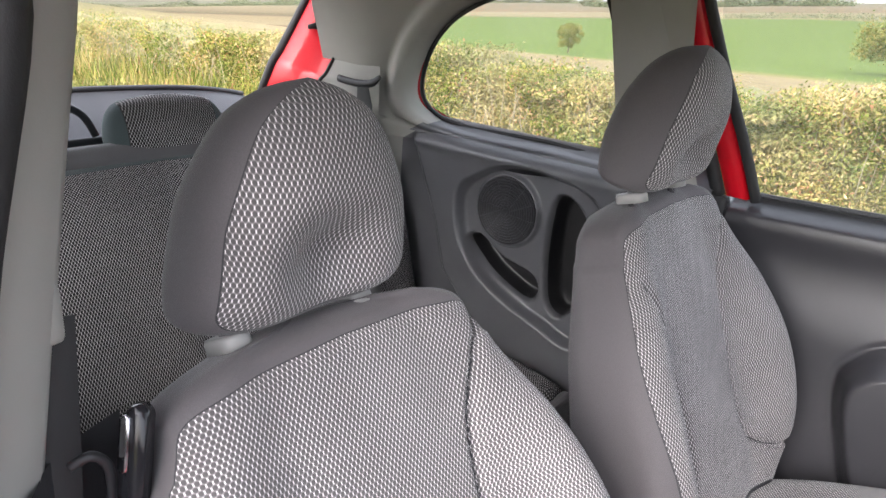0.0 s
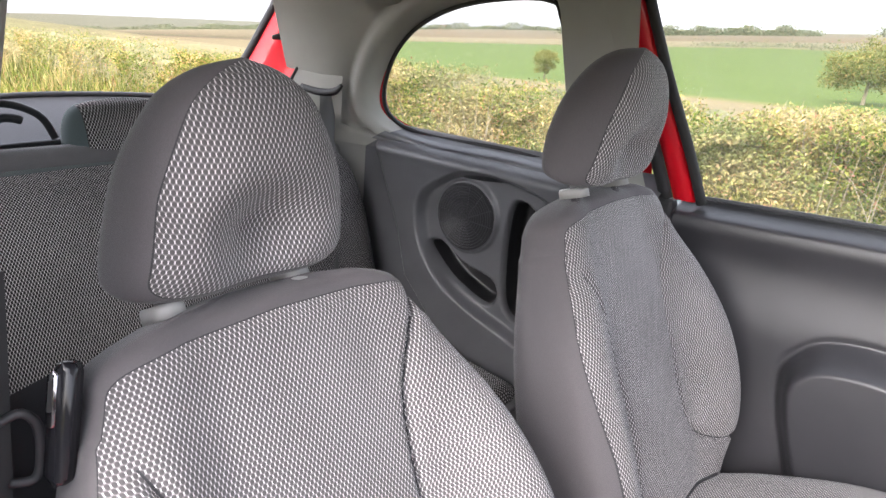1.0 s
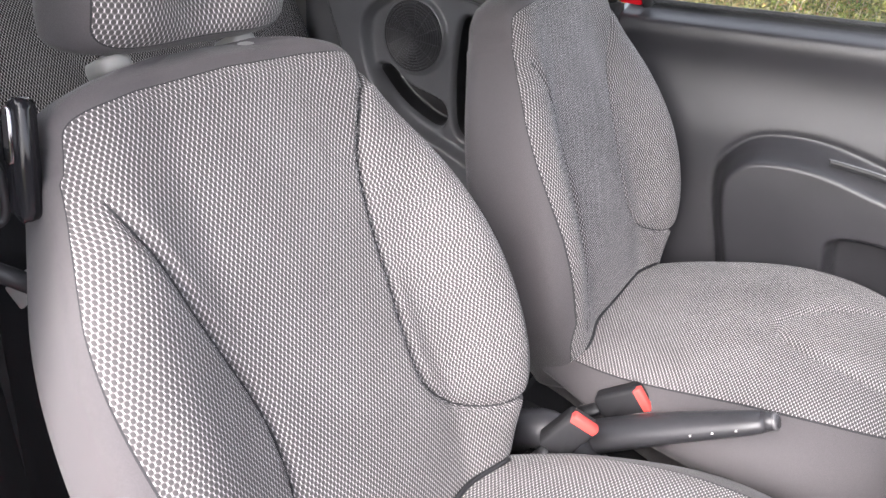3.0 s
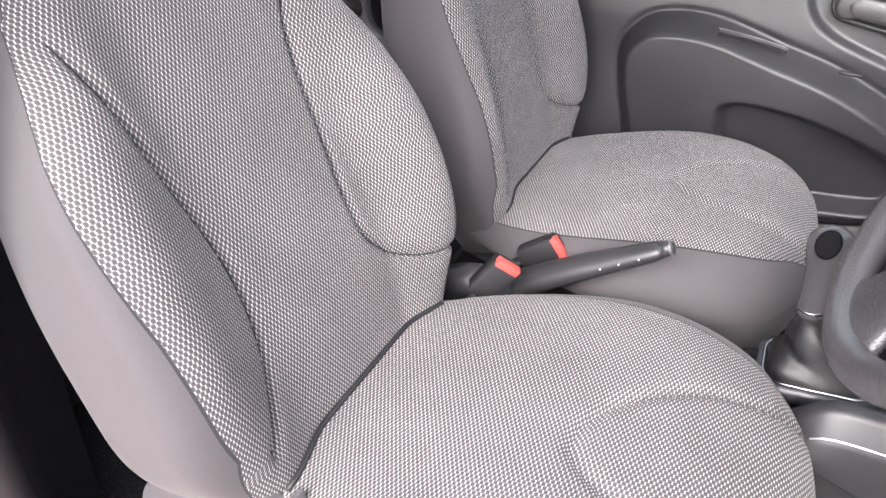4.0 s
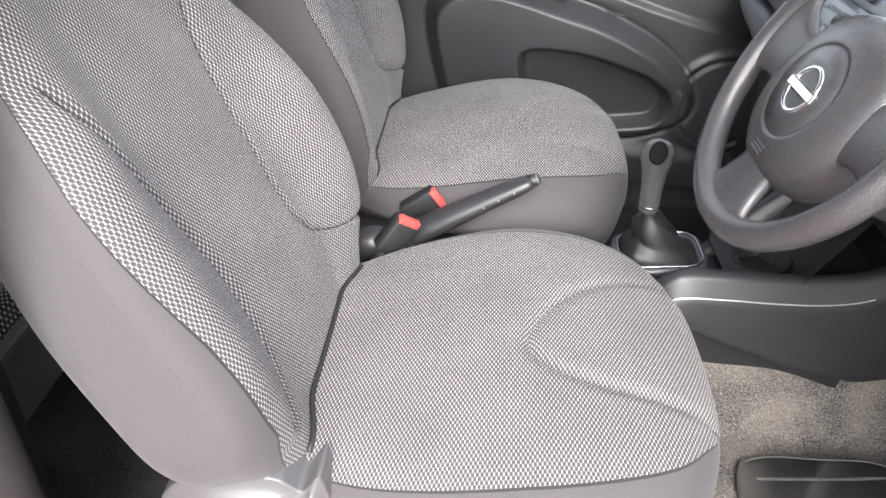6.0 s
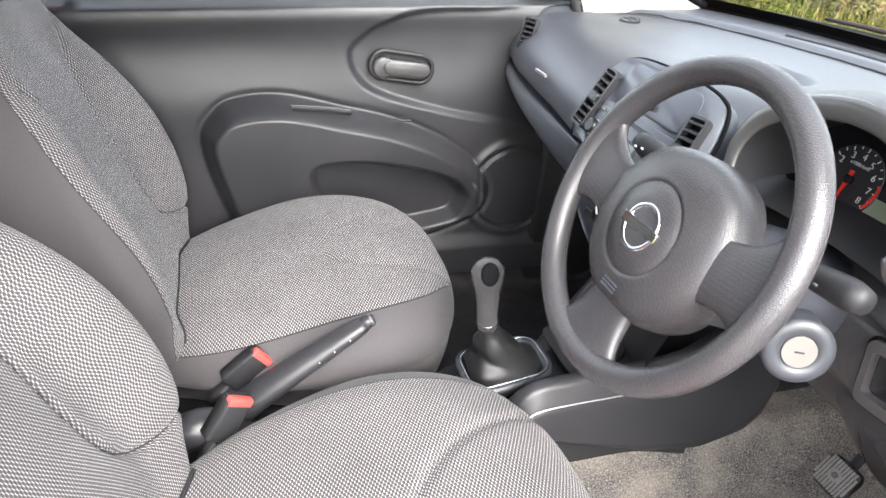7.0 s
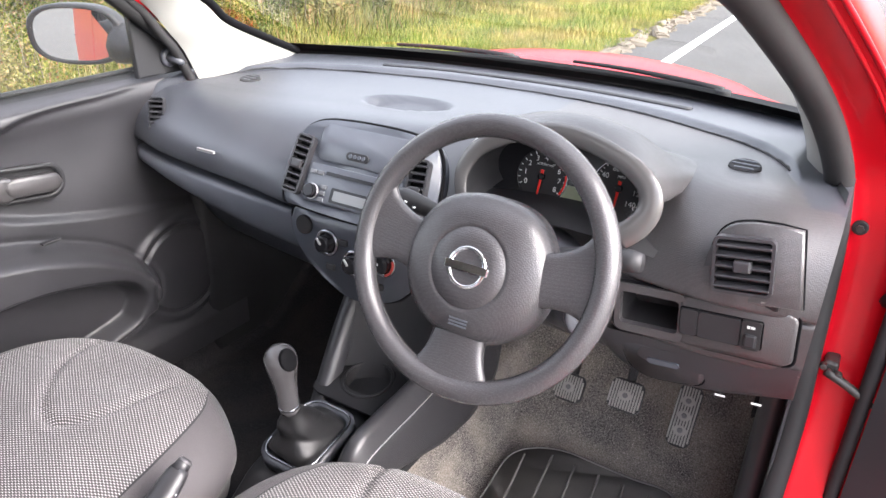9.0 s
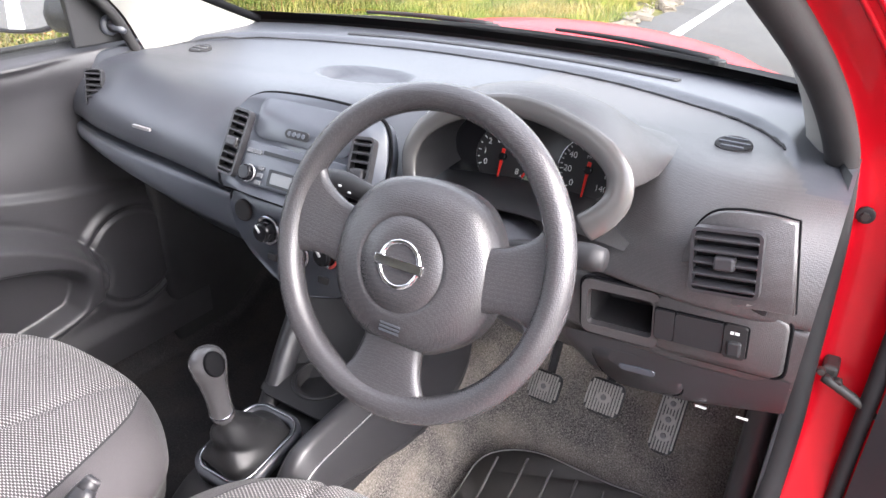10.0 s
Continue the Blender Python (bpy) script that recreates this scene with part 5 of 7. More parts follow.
def backrest_mesh():
    S = np.concatenate([np.linspace(-0.06, 0.53, 90), np.linspace(0.537, 0.612, 20)])
    W = curve_at(S, BACK_W)
    W[:90] = np.convolve(np.pad(W[:90], 5, "edge"), np.ones(11) / 11, "valid")
    T = np.interp(S, [-0.06, 0.0, 0.3, 0.5, 0.57, 0.597, 0.612], [0.05, 0.06, 0.062, 0.05, 0.045, 0.033, 0.008])
    q, e = even_ring(240, 0.62, 0.4)
    A = W[:, None] * q[None]
    B = curve_at(S, [(-0.06, 0.012), (0.05, 0.03), (0.2, 0.055), (0.4, 0.041), (0.52, 0.019), (0.62, 0.016)])
    front = (e > 0)[None]
    BR = curve_at(S, [(-0.06, 0.012), (0.05, 0.04), (0.13, 0.07), (0.22, 0.083), (0.32, 0.078), (0.42, 0.056), (0.52, 0.026), (0.62, 0.019)])
    bol = np.where(q < 0, soft_step(-q, 0.40, 0.86) * B[:, None], soft_step(q, 0.42, 0.92) * BR[:, None])
    lumb = (0.014 * np.exp(-((S - 0.14) / 0.12) ** 2))[:, None] * (1 - q[None] ** 2)
    D = T[:, None] * e[None] + np.where(front, bol + lumb, -0.01 * (1 - q[None] ** 2))
    Sg = S[:, None] + 0 * A
    groove = np.maximum(np.exp(-(near_path(A, Sg, SEAM_R) / 0.0045) ** 2), np.exp(-(near_path(A, Sg, SEAM_L) / 0.006) ** 2) * soft_step(0.525 - Sg, 0.0, 0.06))
    D = D - np.where(front, 0.012 * groove, 0)
    D = np.where(front, D, D * 1.38)
    sr = beside_path(A, Sg, SEAM_R)
    sl = np.where(Sg > 0.505, 1.0, beside_path(A, Sg, SEAM_L))
    seam = np.where(front, np.where(np.abs(sr) < np.abs(sl), sr, sl), 1.0)
    top = np.interp(np.abs(A), [0, 0.1, 0.17], [0.0, -0.004, -0.014])
    P = np.empty((*A.shape, 3))
    st, ct = math.sin(TH), math.cos(TH)
    Sz = Sg + top * soft_step(Sg, 0.5, 0.6)
    P[..., 0] = SO.x - Sz * st + D * ct
    P[..., 1] = A
    P[..., 2] = SO.z + Sz * ct + D * st
    rim = np.interp(S, [0, 0.1, 0.25, 0.42, 0.6], [0.4831, 0.7399, 0.6629, 0.4402, 0.4572])
    edge = (e[None] - rim[:, None]) * 0.06
    lid = 0.586 - Sg
    corner = 0.022 - np.hypot(np.clip(0.022 - edge, 0, 1), np.clip(0.022 - lid, 0, 1))
    fab = np.where((edge < 0.022) & (lid < 0.022), corner, np.minimum(edge, lid))
    # cloth coordinates run along the surface
    arc = np.zeros_like(A)
    half = 60
    seg = np.linalg.norm(np.diff(P, axis=1, append=P[:, :1]), axis=2)
    cum = np.cumsum(seg, 1) - seg
    arc = -(cum - cum[:, half:half + 1])
    return sheet(P, np.stack([arc, Sg], -1), fab, seam, close_v=True, caps=True)


CUSH_W = [(-0.10, 0.1906), (-0.03, 0.2165), (0.08, 0.2771), (0.22, 0.3152), (0.33, 0.3109), (0.42, 0.2723), (0.475, 0.2), (0.505, 0.13), (0.52, 0.0614)]


def cushion_mesh():
    X = np.concatenate([np.linspace(-0.10, 0.46, 84), np.linspace(0.466, 0.52, 22)])
    W = curve_at(X, CUSH_W)
    top = curve_at(X, [(-0.10, 0.6424), (-0.03, 0.6388), (0.08, 0.6669), (0.22, 0.7027), (0.33, 0.7166), (0.42, 0.7118), (0.475, 0.6946), (0.505, 0.6601), (0.52, 0.5855)])
    bot = np.interp(X, [-0.06, 0.3, 0.46, 0.52], [0.44, 0.43, 0.45, 0.51])
    q, e = even_ring(240, 0.66, 0.5)
    A = W[:, None] * q[None]
    zc, zh = (top + bot)[:, None] / 2, (top - bot)[:, None] / 2
    Z = zc + zh * e[None]
    Xg = X[:, None] + 0 * A
    up = (e > 0.2)[None]
    crown = np.where(up, 0.0053 * soft_step(np.abs(q), 0.45, 0.8)[None] * (1 - soft_step(Xg, 0.25, 0.5)) - 0.004, 0)
    U = [(0.49, 0.13), (0.375, 0.1), (0.293, 0.04), (0.258, -0.02), (0.27, -0.065), (0.333, -0.1), (0.425, -0.115), (0.49, -0.12)]
    groove = np.exp(-(near_path(Xg, A, U) / 0.007) ** 2)
    Z = Z + crown - np.where(up, 0.008 * groove, 0)
    seam = 0 * Xg + 1.0
    tuck = np.interp(X, [0.0, 0.12, 0.35, 0.5], [0.30, 0.28, 0.14, 0.08])
    P = np.stack([0.001 + Xg, A * (1 - tuck[:, None] * soft_step(0.35 - e, 0, 0.6)[None]), Z], -1)
    line = top[:, None] - np.interp(X, [0, 0.25, 0.5], [0.0307, 0.0234, 0.0229])[:, None]
    fab = np.where((e > -0.6)[None], np.maximum(Z - line, -0.05), -0.05)
    seg = np.linalg.norm(np.diff(P, axis=1, append=P[:, :1]), axis=2)
    cum = np.cumsum(seg, 1) - seg
    arc = cum - cum[:, 60:61]
    run = np.concatenate([[0], np.cumsum(np.hypot(np.diff(X), np.diff(top)))])[:, None] + 0 * A
    return sheet(P, np.stack([run, arc], -1), fab, seam, close_v=True, caps=True)


def headrest_mesh():
    n = 70
    T = np.linspace(0, 1, n)
    H = 0.2148
    W = curve_at(T, [(0, 0.0813), (0.03, 0.1188), (0.12, 0.1242), (0.3, 0.1176), (0.5, 0.1088), (0.7, 0.09), (0.85, 0.0693), (0.95, 0.0364), (1.0, 0.0006)])
    F = 1.0672 * curve_at(T, [(0, 0.025), (0.05, 0.055), (0.2, 0.074), (0.5, 0.068), (0.75, 0.05), (0.92, 0.028), (1.0, 0.003)])
    Bk = 0.9477 * curve_at(T, [(0, 0.025), (0.05, 0.05), (0.25, 0.072), (0.5, 0.077), (0.75, 0.066), (0.92, 0.04), (1.0, 0.003)])
    ph = np.linspace(0, 2 * np.pi, 140, endpoint=False)
    c, s = np.cos(ph), np.sin(ph)
    q = np.sign(c) * np.abs(c) ** 0.8
    e = np.sign(s) * np.abs(s) ** 0.8
    A = W[:, None] * q[None]
    D = np.where(s > 0, F[:, None] * e[None], Bk[:, None] * e[None])
    Tg = T[:, None] + 0 * A
    dent = 0.046 * np.exp(-((A / 0.055) ** 2 + ((Tg - 0.30) / 0.20) ** 2))
    D = D - np.where(s > 0, dent * e[None], 0)
    tilt = radians(-8.8)
    st, ct = math.sin(tilt), math.cos(tilt)
    hh = Tg * H
    P = np.stack([D * ct - hh * st, A, hh * ct + D * st * 0.6], -1)
    edge = (e[None] - np.interp(T, [0, 0.5, 1], [0.606, 0.51, 0.5226])[:, None]) * 0.07
    low = (Tg - 0.07) * H
    corner = 0.02 - np.hypot(np.clip(0.02 - edge, 0, 1), np.clip(0.02 - low, 0, 1))
    fab = np.where((edge < 0.02) & (low < 0.02), corner, np.minimum(edge, low))
    seg = np.linalg.norm(np.diff(P, axis=1, append=P[:, :1]), axis=2)
    cum = np.cumsum(seg, 1) - seg
    h = len(ph) // 4
    return sheet(P, np.stack([-(cum - cum[:, h:h + 1]), hh], -1), fab, 0 * fab + 1, close_v=True, caps=True)


def recliner(s, outer):
    # recliner cover on the outer side
    ol = spline([(-0.165, 0.53), (-0.164, 0.568), (-0.149, 0.601), (-0.122, 0.625), (-0.068, 0.642), (-0.024, 0.64), (-0.009, 0.631), (0.001, 0.623), (0.008, 0.625), (0.015, 0.636), (0.021, 0.648), (0.027, 0.65), (0.033, 0.634), (0.043, 0.605), (0.058, 0.577), (0.069, 0.563), (0.104, 0.56), (0.143, 0.557), (0.38, 0.535), (0.38, 0.46), (0.1, 0.40), (-0.10, 0.40), (-0.15, 0.46)], 220, True)
    cen = np.array([-0.02, 0.50])
    y0 = outer * 0.22
    rows = []
    for k, dy in ((1.0, -0.03), (1.0, 0.010), (0.997, 0.0135), (0.99, 0.0150), (0.97, 0.0155), (0.90, 0.018), (0.84, 0.024), (0.79, 0.033), (0.74, 0.039), (0.66, 0.042), (0.4, 0.044), (0.02, 0.044)):
        soft = ol.copy()
        for _ in range(int((1 - k) * 260)):
            soft = (np.roll(soft, 1, 0) + soft + np.roll(soft, -1, 0)) / 3
        rows.append([(q[0], y0 + outer * dy, q[1]) for q in cen + (soft - cen) * k])
    part("recliner_cover", sheet(np.array(rows), close_v=True), M_COVER, s, "grey plastic recliner cover", True)
    part("moulded_step", tube(spline([(-0.07, y0 + outer * 0.036, 0.45), (-0.03, y0 + outer * 0.039, 0.499), (0.0, y0 + outer * 0.04, 0.535), (0.03, y0 + outer * 0.039, 0.560), (0.09, y0 + outer * 0.036, 0.566), (0.18, y0 + outer * 0.034, 0.55), (0.3, y0 + outer * 0.03, 0.525)], 30), np.linspace(0.009, 0.006, 30), 8), M_COVER, s, smooth=True)


def front_seat():
    s = thing("front_seat", "grey honeycomb cloth front seat with smooth grey side panels", "car seat", "front seats")
    cushion_ob = part("cushion", cushion_mesh(), M_FAB, s, smooth=True)
    backrest_ob = part("backrest", backrest_mesh(), M_FAB, s, smooth=True)
    hr = part("headrest", xform(headrest_mesh(), pose(-0.3459, -0.0028, 1.1373)), M_FAB, s, "padded headrest with a dented face", True)
    for y in (-0.088, 0.058):
        lo, hi = back_point(y, 0.59, -0.006), back_point(y, 0.69, -0.006)
        part("post", tube([lo, hi], 0.006, 10), M_CHROME, hr, smooth=True)
        part("post_collar", moved(bm_prism(round_rect(0.046, 0.03, 0.012), 0.014, 0.004), Matrix.Translation(back_point(y, 0.604, -0.006)) @ pose(0, 0, 0, 0, -26, 0)), M_COLLAR, hr, "grey plastic collar", True)
    tree_b = BVHTree.FromPolygons([v.co for v in backrest_ob.data.vertices], [tuple(f.vertices) for f in backrest_ob.data.polygons])
    tree_c = BVHTree.FromPolygons([v.co for v in cushion_ob.data.vertices], [tuple(f.vertices) for f in cushion_ob.data.polygons])
    crease = []
    for a in np.linspace(-0.185, 0.175, 44):
        z = 0.655
        for _ in range(6):
            hit_b = tree_b.ray_cast(Vector((0.6, a, z)), Vector((-1, 0, 0)))[0]
            x = hit_b.x if hit_b else 0.03
            hit_c = tree_c.ray_cast(Vector((x + 0.004, a, 1.2)), Vector((0, 0, -1)))[0]
            z = 0.5 * z + 0.5 * (hit_c.z if hit_c else 0.64)
        crease.append((x + 0.004, a, z + 0.0015))
    part("crease", tube(crease, 0.0036, 8), M_DARK, s, "dark piping between cushion and backrest", True)
    part("seat_base", bm_box(-0.12, 0.42, -0.19, 0.19, 0.36, 0.46, 0.02), M_DARK, s)
    for y in (-0.2, 0.2):
        part("slide_rail", bm_box(-0.16, 0.46, y - 0.018, y + 0.018, 0.34, 0.37, 0.004), M_DARK, s)
    return s


def shoulder_latch(seat):
    m = basis(back_point(-0.196, 0.552, 0.018), (0.86, 0.5, 0), (-math.sin(TH), 0, math.cos(TH))) @ Matrix.Scale(1.1, 4)
    b = part("tilt_latch", moved(bm_prism(round_rect(0.017, 0.088, 0.008), 0.012, 0.005), m), M_GLOSS, seat, "black seat tilting latch", True)
    part("latch_lever", moved(bm_prism(round_rect(0.007, 0.040, 0.003), 0.005, 0.002), m @ pose(-0.005, 0.018, 0.009)), M_RINGC, b, "silver latch lever", True)
    part("lever_slot", moved(bm_prism(round_rect(0.003, 0.022, 0.001), 0.002), m @ pose(-0.005, 0.021, 0.0135)), M_RUB, b)


seat_a = front_seat()
seat_a.location = (0, SEAT_Y, 0)
seat_b = copy_thing(seat_a, pose(-0.0144, SEAT_Y + 0.6586, -0.0018))
# the passenger's backrest stands more upright
for c in seat_b.children:
    lean = 6.1 if c.name.startswith("backrest") else 8.8 if c.name.startswith("headrest") else 0.0
    if lean:
        c.matrix_basis = Matrix.Translation((0, -0.015 if lean > 7 else 0, 0.005 if lean > 7 else 0)) @ Matrix.Translation(SO) @ pose(0, 0, 0, 0, lean, 0) @ Matrix.Translation(-SO)
seat_a["label"] = "driver's grey honeycomb cloth seat with smooth side panels"
seat_b["label"] = "passenger's grey honeycomb cloth seat beside the handbrake"
shoulder_latch(seat_a)
recliner(seat_a, -1)


# ---- rear bench ----
def rear_bench():
    s = thing("rear_bench", "rear bench in dark honeycomb cloth with low headrests", "car seat")
    Y, V = np.meshgrid(np.linspace(-0.72, 0.72, 120), np.linspace(0, 1, 60), indexing="ij")
    hgt = 0.505 - 0.0 * Y
    x = -0.985 - 0.17 * V - 0.05 * soft_step(V, 0.93, 1.0) ** 2 + 0.02 * np.exp(-((np.abs(Y) - 0.33) / 0.22) ** 2)
    x = x - 0.06 * soft_step(np.abs(Y), 0.62, 0.72) - 0.012 * np.exp(-(Y / 0.006) ** 2)
    z = 0.57 + hgt * np.sin(np.minimum(V, 1) * 1.5) / np.sin(1.5) - 0.10 * soft_step(np.abs(Y), 0.52, 0.72) * V
    x, z = np.hstack([x, x[:, -1:] - 0.09, x[:, -1:] - 0.12]), np.hstack([z, z[:, -1:] - 0.01, z[:, -1:] - 0.5])
    Y, V = np.hstack([Y, Y[:, :2]]), np.hstack([V, V[:, -2:] + 0.1])
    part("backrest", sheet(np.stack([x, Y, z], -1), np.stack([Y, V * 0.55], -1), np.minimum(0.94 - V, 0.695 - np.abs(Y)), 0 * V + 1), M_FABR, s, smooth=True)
    part("top_pad", tube([(-1.185, y, 1.078 - 0.06 * max(0, abs(y) - 0.5) / 0.14) for y in np.linspace(-0.62, 0.62, 24)], 0.03, 12), M_PLAIN, s, smooth=True)
    Y, V = np.meshgrid(np.linspace(-0.62, 0.62, 90), np.linspace(0, 1, 50), indexing="ij")
    x = -0.99 + 0.52 * V
    z = 0.575 + 0.035 * np.sin(V * 3.14) + 0.02 * V - 0.09 * soft_step(V, 0.9, 1.0) ** 2 - 0.04 * soft_step(np.abs(Y), 0.55, 0.62)
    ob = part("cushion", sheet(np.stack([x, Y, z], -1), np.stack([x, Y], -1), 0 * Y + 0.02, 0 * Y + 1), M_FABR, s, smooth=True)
    part("front_fall", bm_box(-0.50, -0.47, -0.62, 0.62, 0.38, 0.56, 0.01), M_PLAIN, s)
    for y in (-0.345, 0.045, 0.42):
        ph = np.linspace(0, 2 * np.pi, 60, endpoint=False)
        rows = []
        fabs = []
        for t in np.linspace(0, 1, 24):
            w = float(curve_at(t, [(0, 0.07), (0.15, 0.13), (0.6, 0.13), (0.9, 0.1), (1, 0.03)]))
            dd = float(curve_at(t, [(0, 0.01), (0.15, 0.035), (0.6, 0.04), (0.9, 0.028), (1, 0.006)]))
            rows.append([(-1.19 - 0.03 * t + dd * np.sign(math.sin(a)) * abs(math.sin(a)) ** 0.8, y + w * np.sign(math.cos(a)) * abs(math.cos(a)) ** 0.7, 1.065 + 0.125 * t) for a in ph])
            fabs.append([0.1 - abs(math.cos(a)) ** 0.7 * w if math.sin(a) > 0 else -0.02 for a in ph])
        R = np.array(rows)
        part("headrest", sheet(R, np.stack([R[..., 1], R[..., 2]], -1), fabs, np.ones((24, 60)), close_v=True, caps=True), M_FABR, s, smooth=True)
    return s


rear_bench()


# ---- belts ----
def ribbon(points, width, across, thick=0.0016):
    P = spline(points, 40)
    ac = np.array(across, float)
    ac /= np.linalg.norm(ac)
    rows = [P - ac * width / 2, P, P + ac * width / 2]
    return sheet(np.array(rows))


def belt(name, label, pts, across, mat, width=0.047):
    b = thing(name, label, "seat belt", "seat belts")
    o = part("webbing", ribbon(pts, width, across), mat, b, smooth=True)
    o.modifiers.new("solid", "SOLIDIFY").thickness = 0.0018
    return b


rb = belt("seat_belt", "grey rear seat belt hanging from its pillar slot", [(-1.16, 0.578, 1.19), (-1.135, 0.556, 1.06), (-1.085, 0.52, 0.92), (-1.02, 0.475, 0.77), (-0.97, 0.46, 0.63)], (0.25, 1, 0), M_BELTG, 0.046)
part("slot", tube(spline([(-1.21, 0.53, 1.205), (-1.15, 0.535, 1.20), (-1.10, 0.54, 1.205), (-1.075, 0.545, 1.225)], 12), [0.006] * 9 + [0.005, 0.004, 0.003], 8, flat=1.6), M_DARK, rb, "black belt slot in the pillar trim", True)
fb = belt("seat_belt", "black front seat belt hanging beside the driver's seat", [(-0.31, -0.562, 1.20), (-0.31, -0.572, 1.05), (-0.31, -0.588, 0.85), (-0.30, -0.615, 0.6), (-0.28, -0.645, 0.42)], (0.3, 1, 0), M_BELT)
part("guide", moved(bm_prism(round_rect(0.036, 0.05, 0.012), 0.016, 0.006), basis((-0.318, -0.552, 1.205), (1, 0.2, 0), (0, 0, 1)) @ pose(0, 0, 0)), M_TRIM, fb, "pale belt guide on the pillar", True)
tg = part("tongue", tube(spline([(-0.305, -0.556, 1.082), (-0.30, -0.541, 1.087), (-0.298, -0.531, 1.072), (-0.298, -0.532, 1.04), (-0.30, -0.538, 1.026), (-0.305, -0.553, 1.028)], 24), 0.004, 8), M_DARK, fb, "black belt tongue loop", True)
part("tongue_bar", tube([(-0.33, -0.575, 1.005), (-0.30, -0.55, 0.985), (-0.28, -0.53, 0.968)], [0.007, 0.0085, 0.009], 10), M_DARK, tg, smooth=True)
part("tongue_plate", moved(bm_box(-0.012, 0.012, -0.002, 0.002, -0.035, 0.035, 0.002), pose(-0.295, -0.53, 0.965, 0, 50, 10)), M_STEEL, tg)


def buckle(label, base, tip, face):
    """A buckle on its stalk; face: the way that its broad side looks."""
    b = thing("belt_buckle", label, "seat belt buckle", "seat belt buckles")
    a, c = Vector(base), Vector(tip)
    d = (c - a).normalized()
    w = Vector(face)
    w = (w - d * w.dot(d)).normalized()
    m = basis(c, d.cross(w), d)
    part("stalk", tube([a, a.lerp(c, 0.35)], 0.014, 8, flat=0.5), M_DARK, b, smooth=True)
    part("case", moved(bm_prism(round_rect(0.044, 0.072, 0.006, 4, (0, -0.038)), 0.024, 0.005), m @ pose(0, 0, -0.012)), M_DARK, b, "black buckle case", True)
    part("button", moved(bm_box(-0.020, 0.020, -0.010, 0.0045, -0.002, 0.0122, 0.003), m), M_REDBTN, b, "red release button", True)
    part("slot", moved(bm_box(-0.017, 0.017, -0.004, 0.002, -0.010, -0.003, 0.001), m), M_RUB, b)


buckle("black driver's belt buckle with a red button", (0.012, -0.075, 0.575), (0.072, -0.062, 0.676), (0.55, -0.75, 0.3))
buckle("black passenger's belt buckle with a red button", (0.026, 0.062, 0.575), (0.114, 0.072, 0.646), (0.35, -0.9, 0.2))
bb = thing("belt_anchor_cover", "grey plastic cover where the belt stalks meet the tunnel", "trim cover")
part("cover", tube(spline([(-0.06, -0.02, 0.50), (-0.03, -0.03, 0.575), (0.02, -0.03, 0.60), (0.07, -0.02, 0.56), (0.09, -0.02, 0.50)], 16), 0.03, 10), M_DOOR, bb, smooth=True)


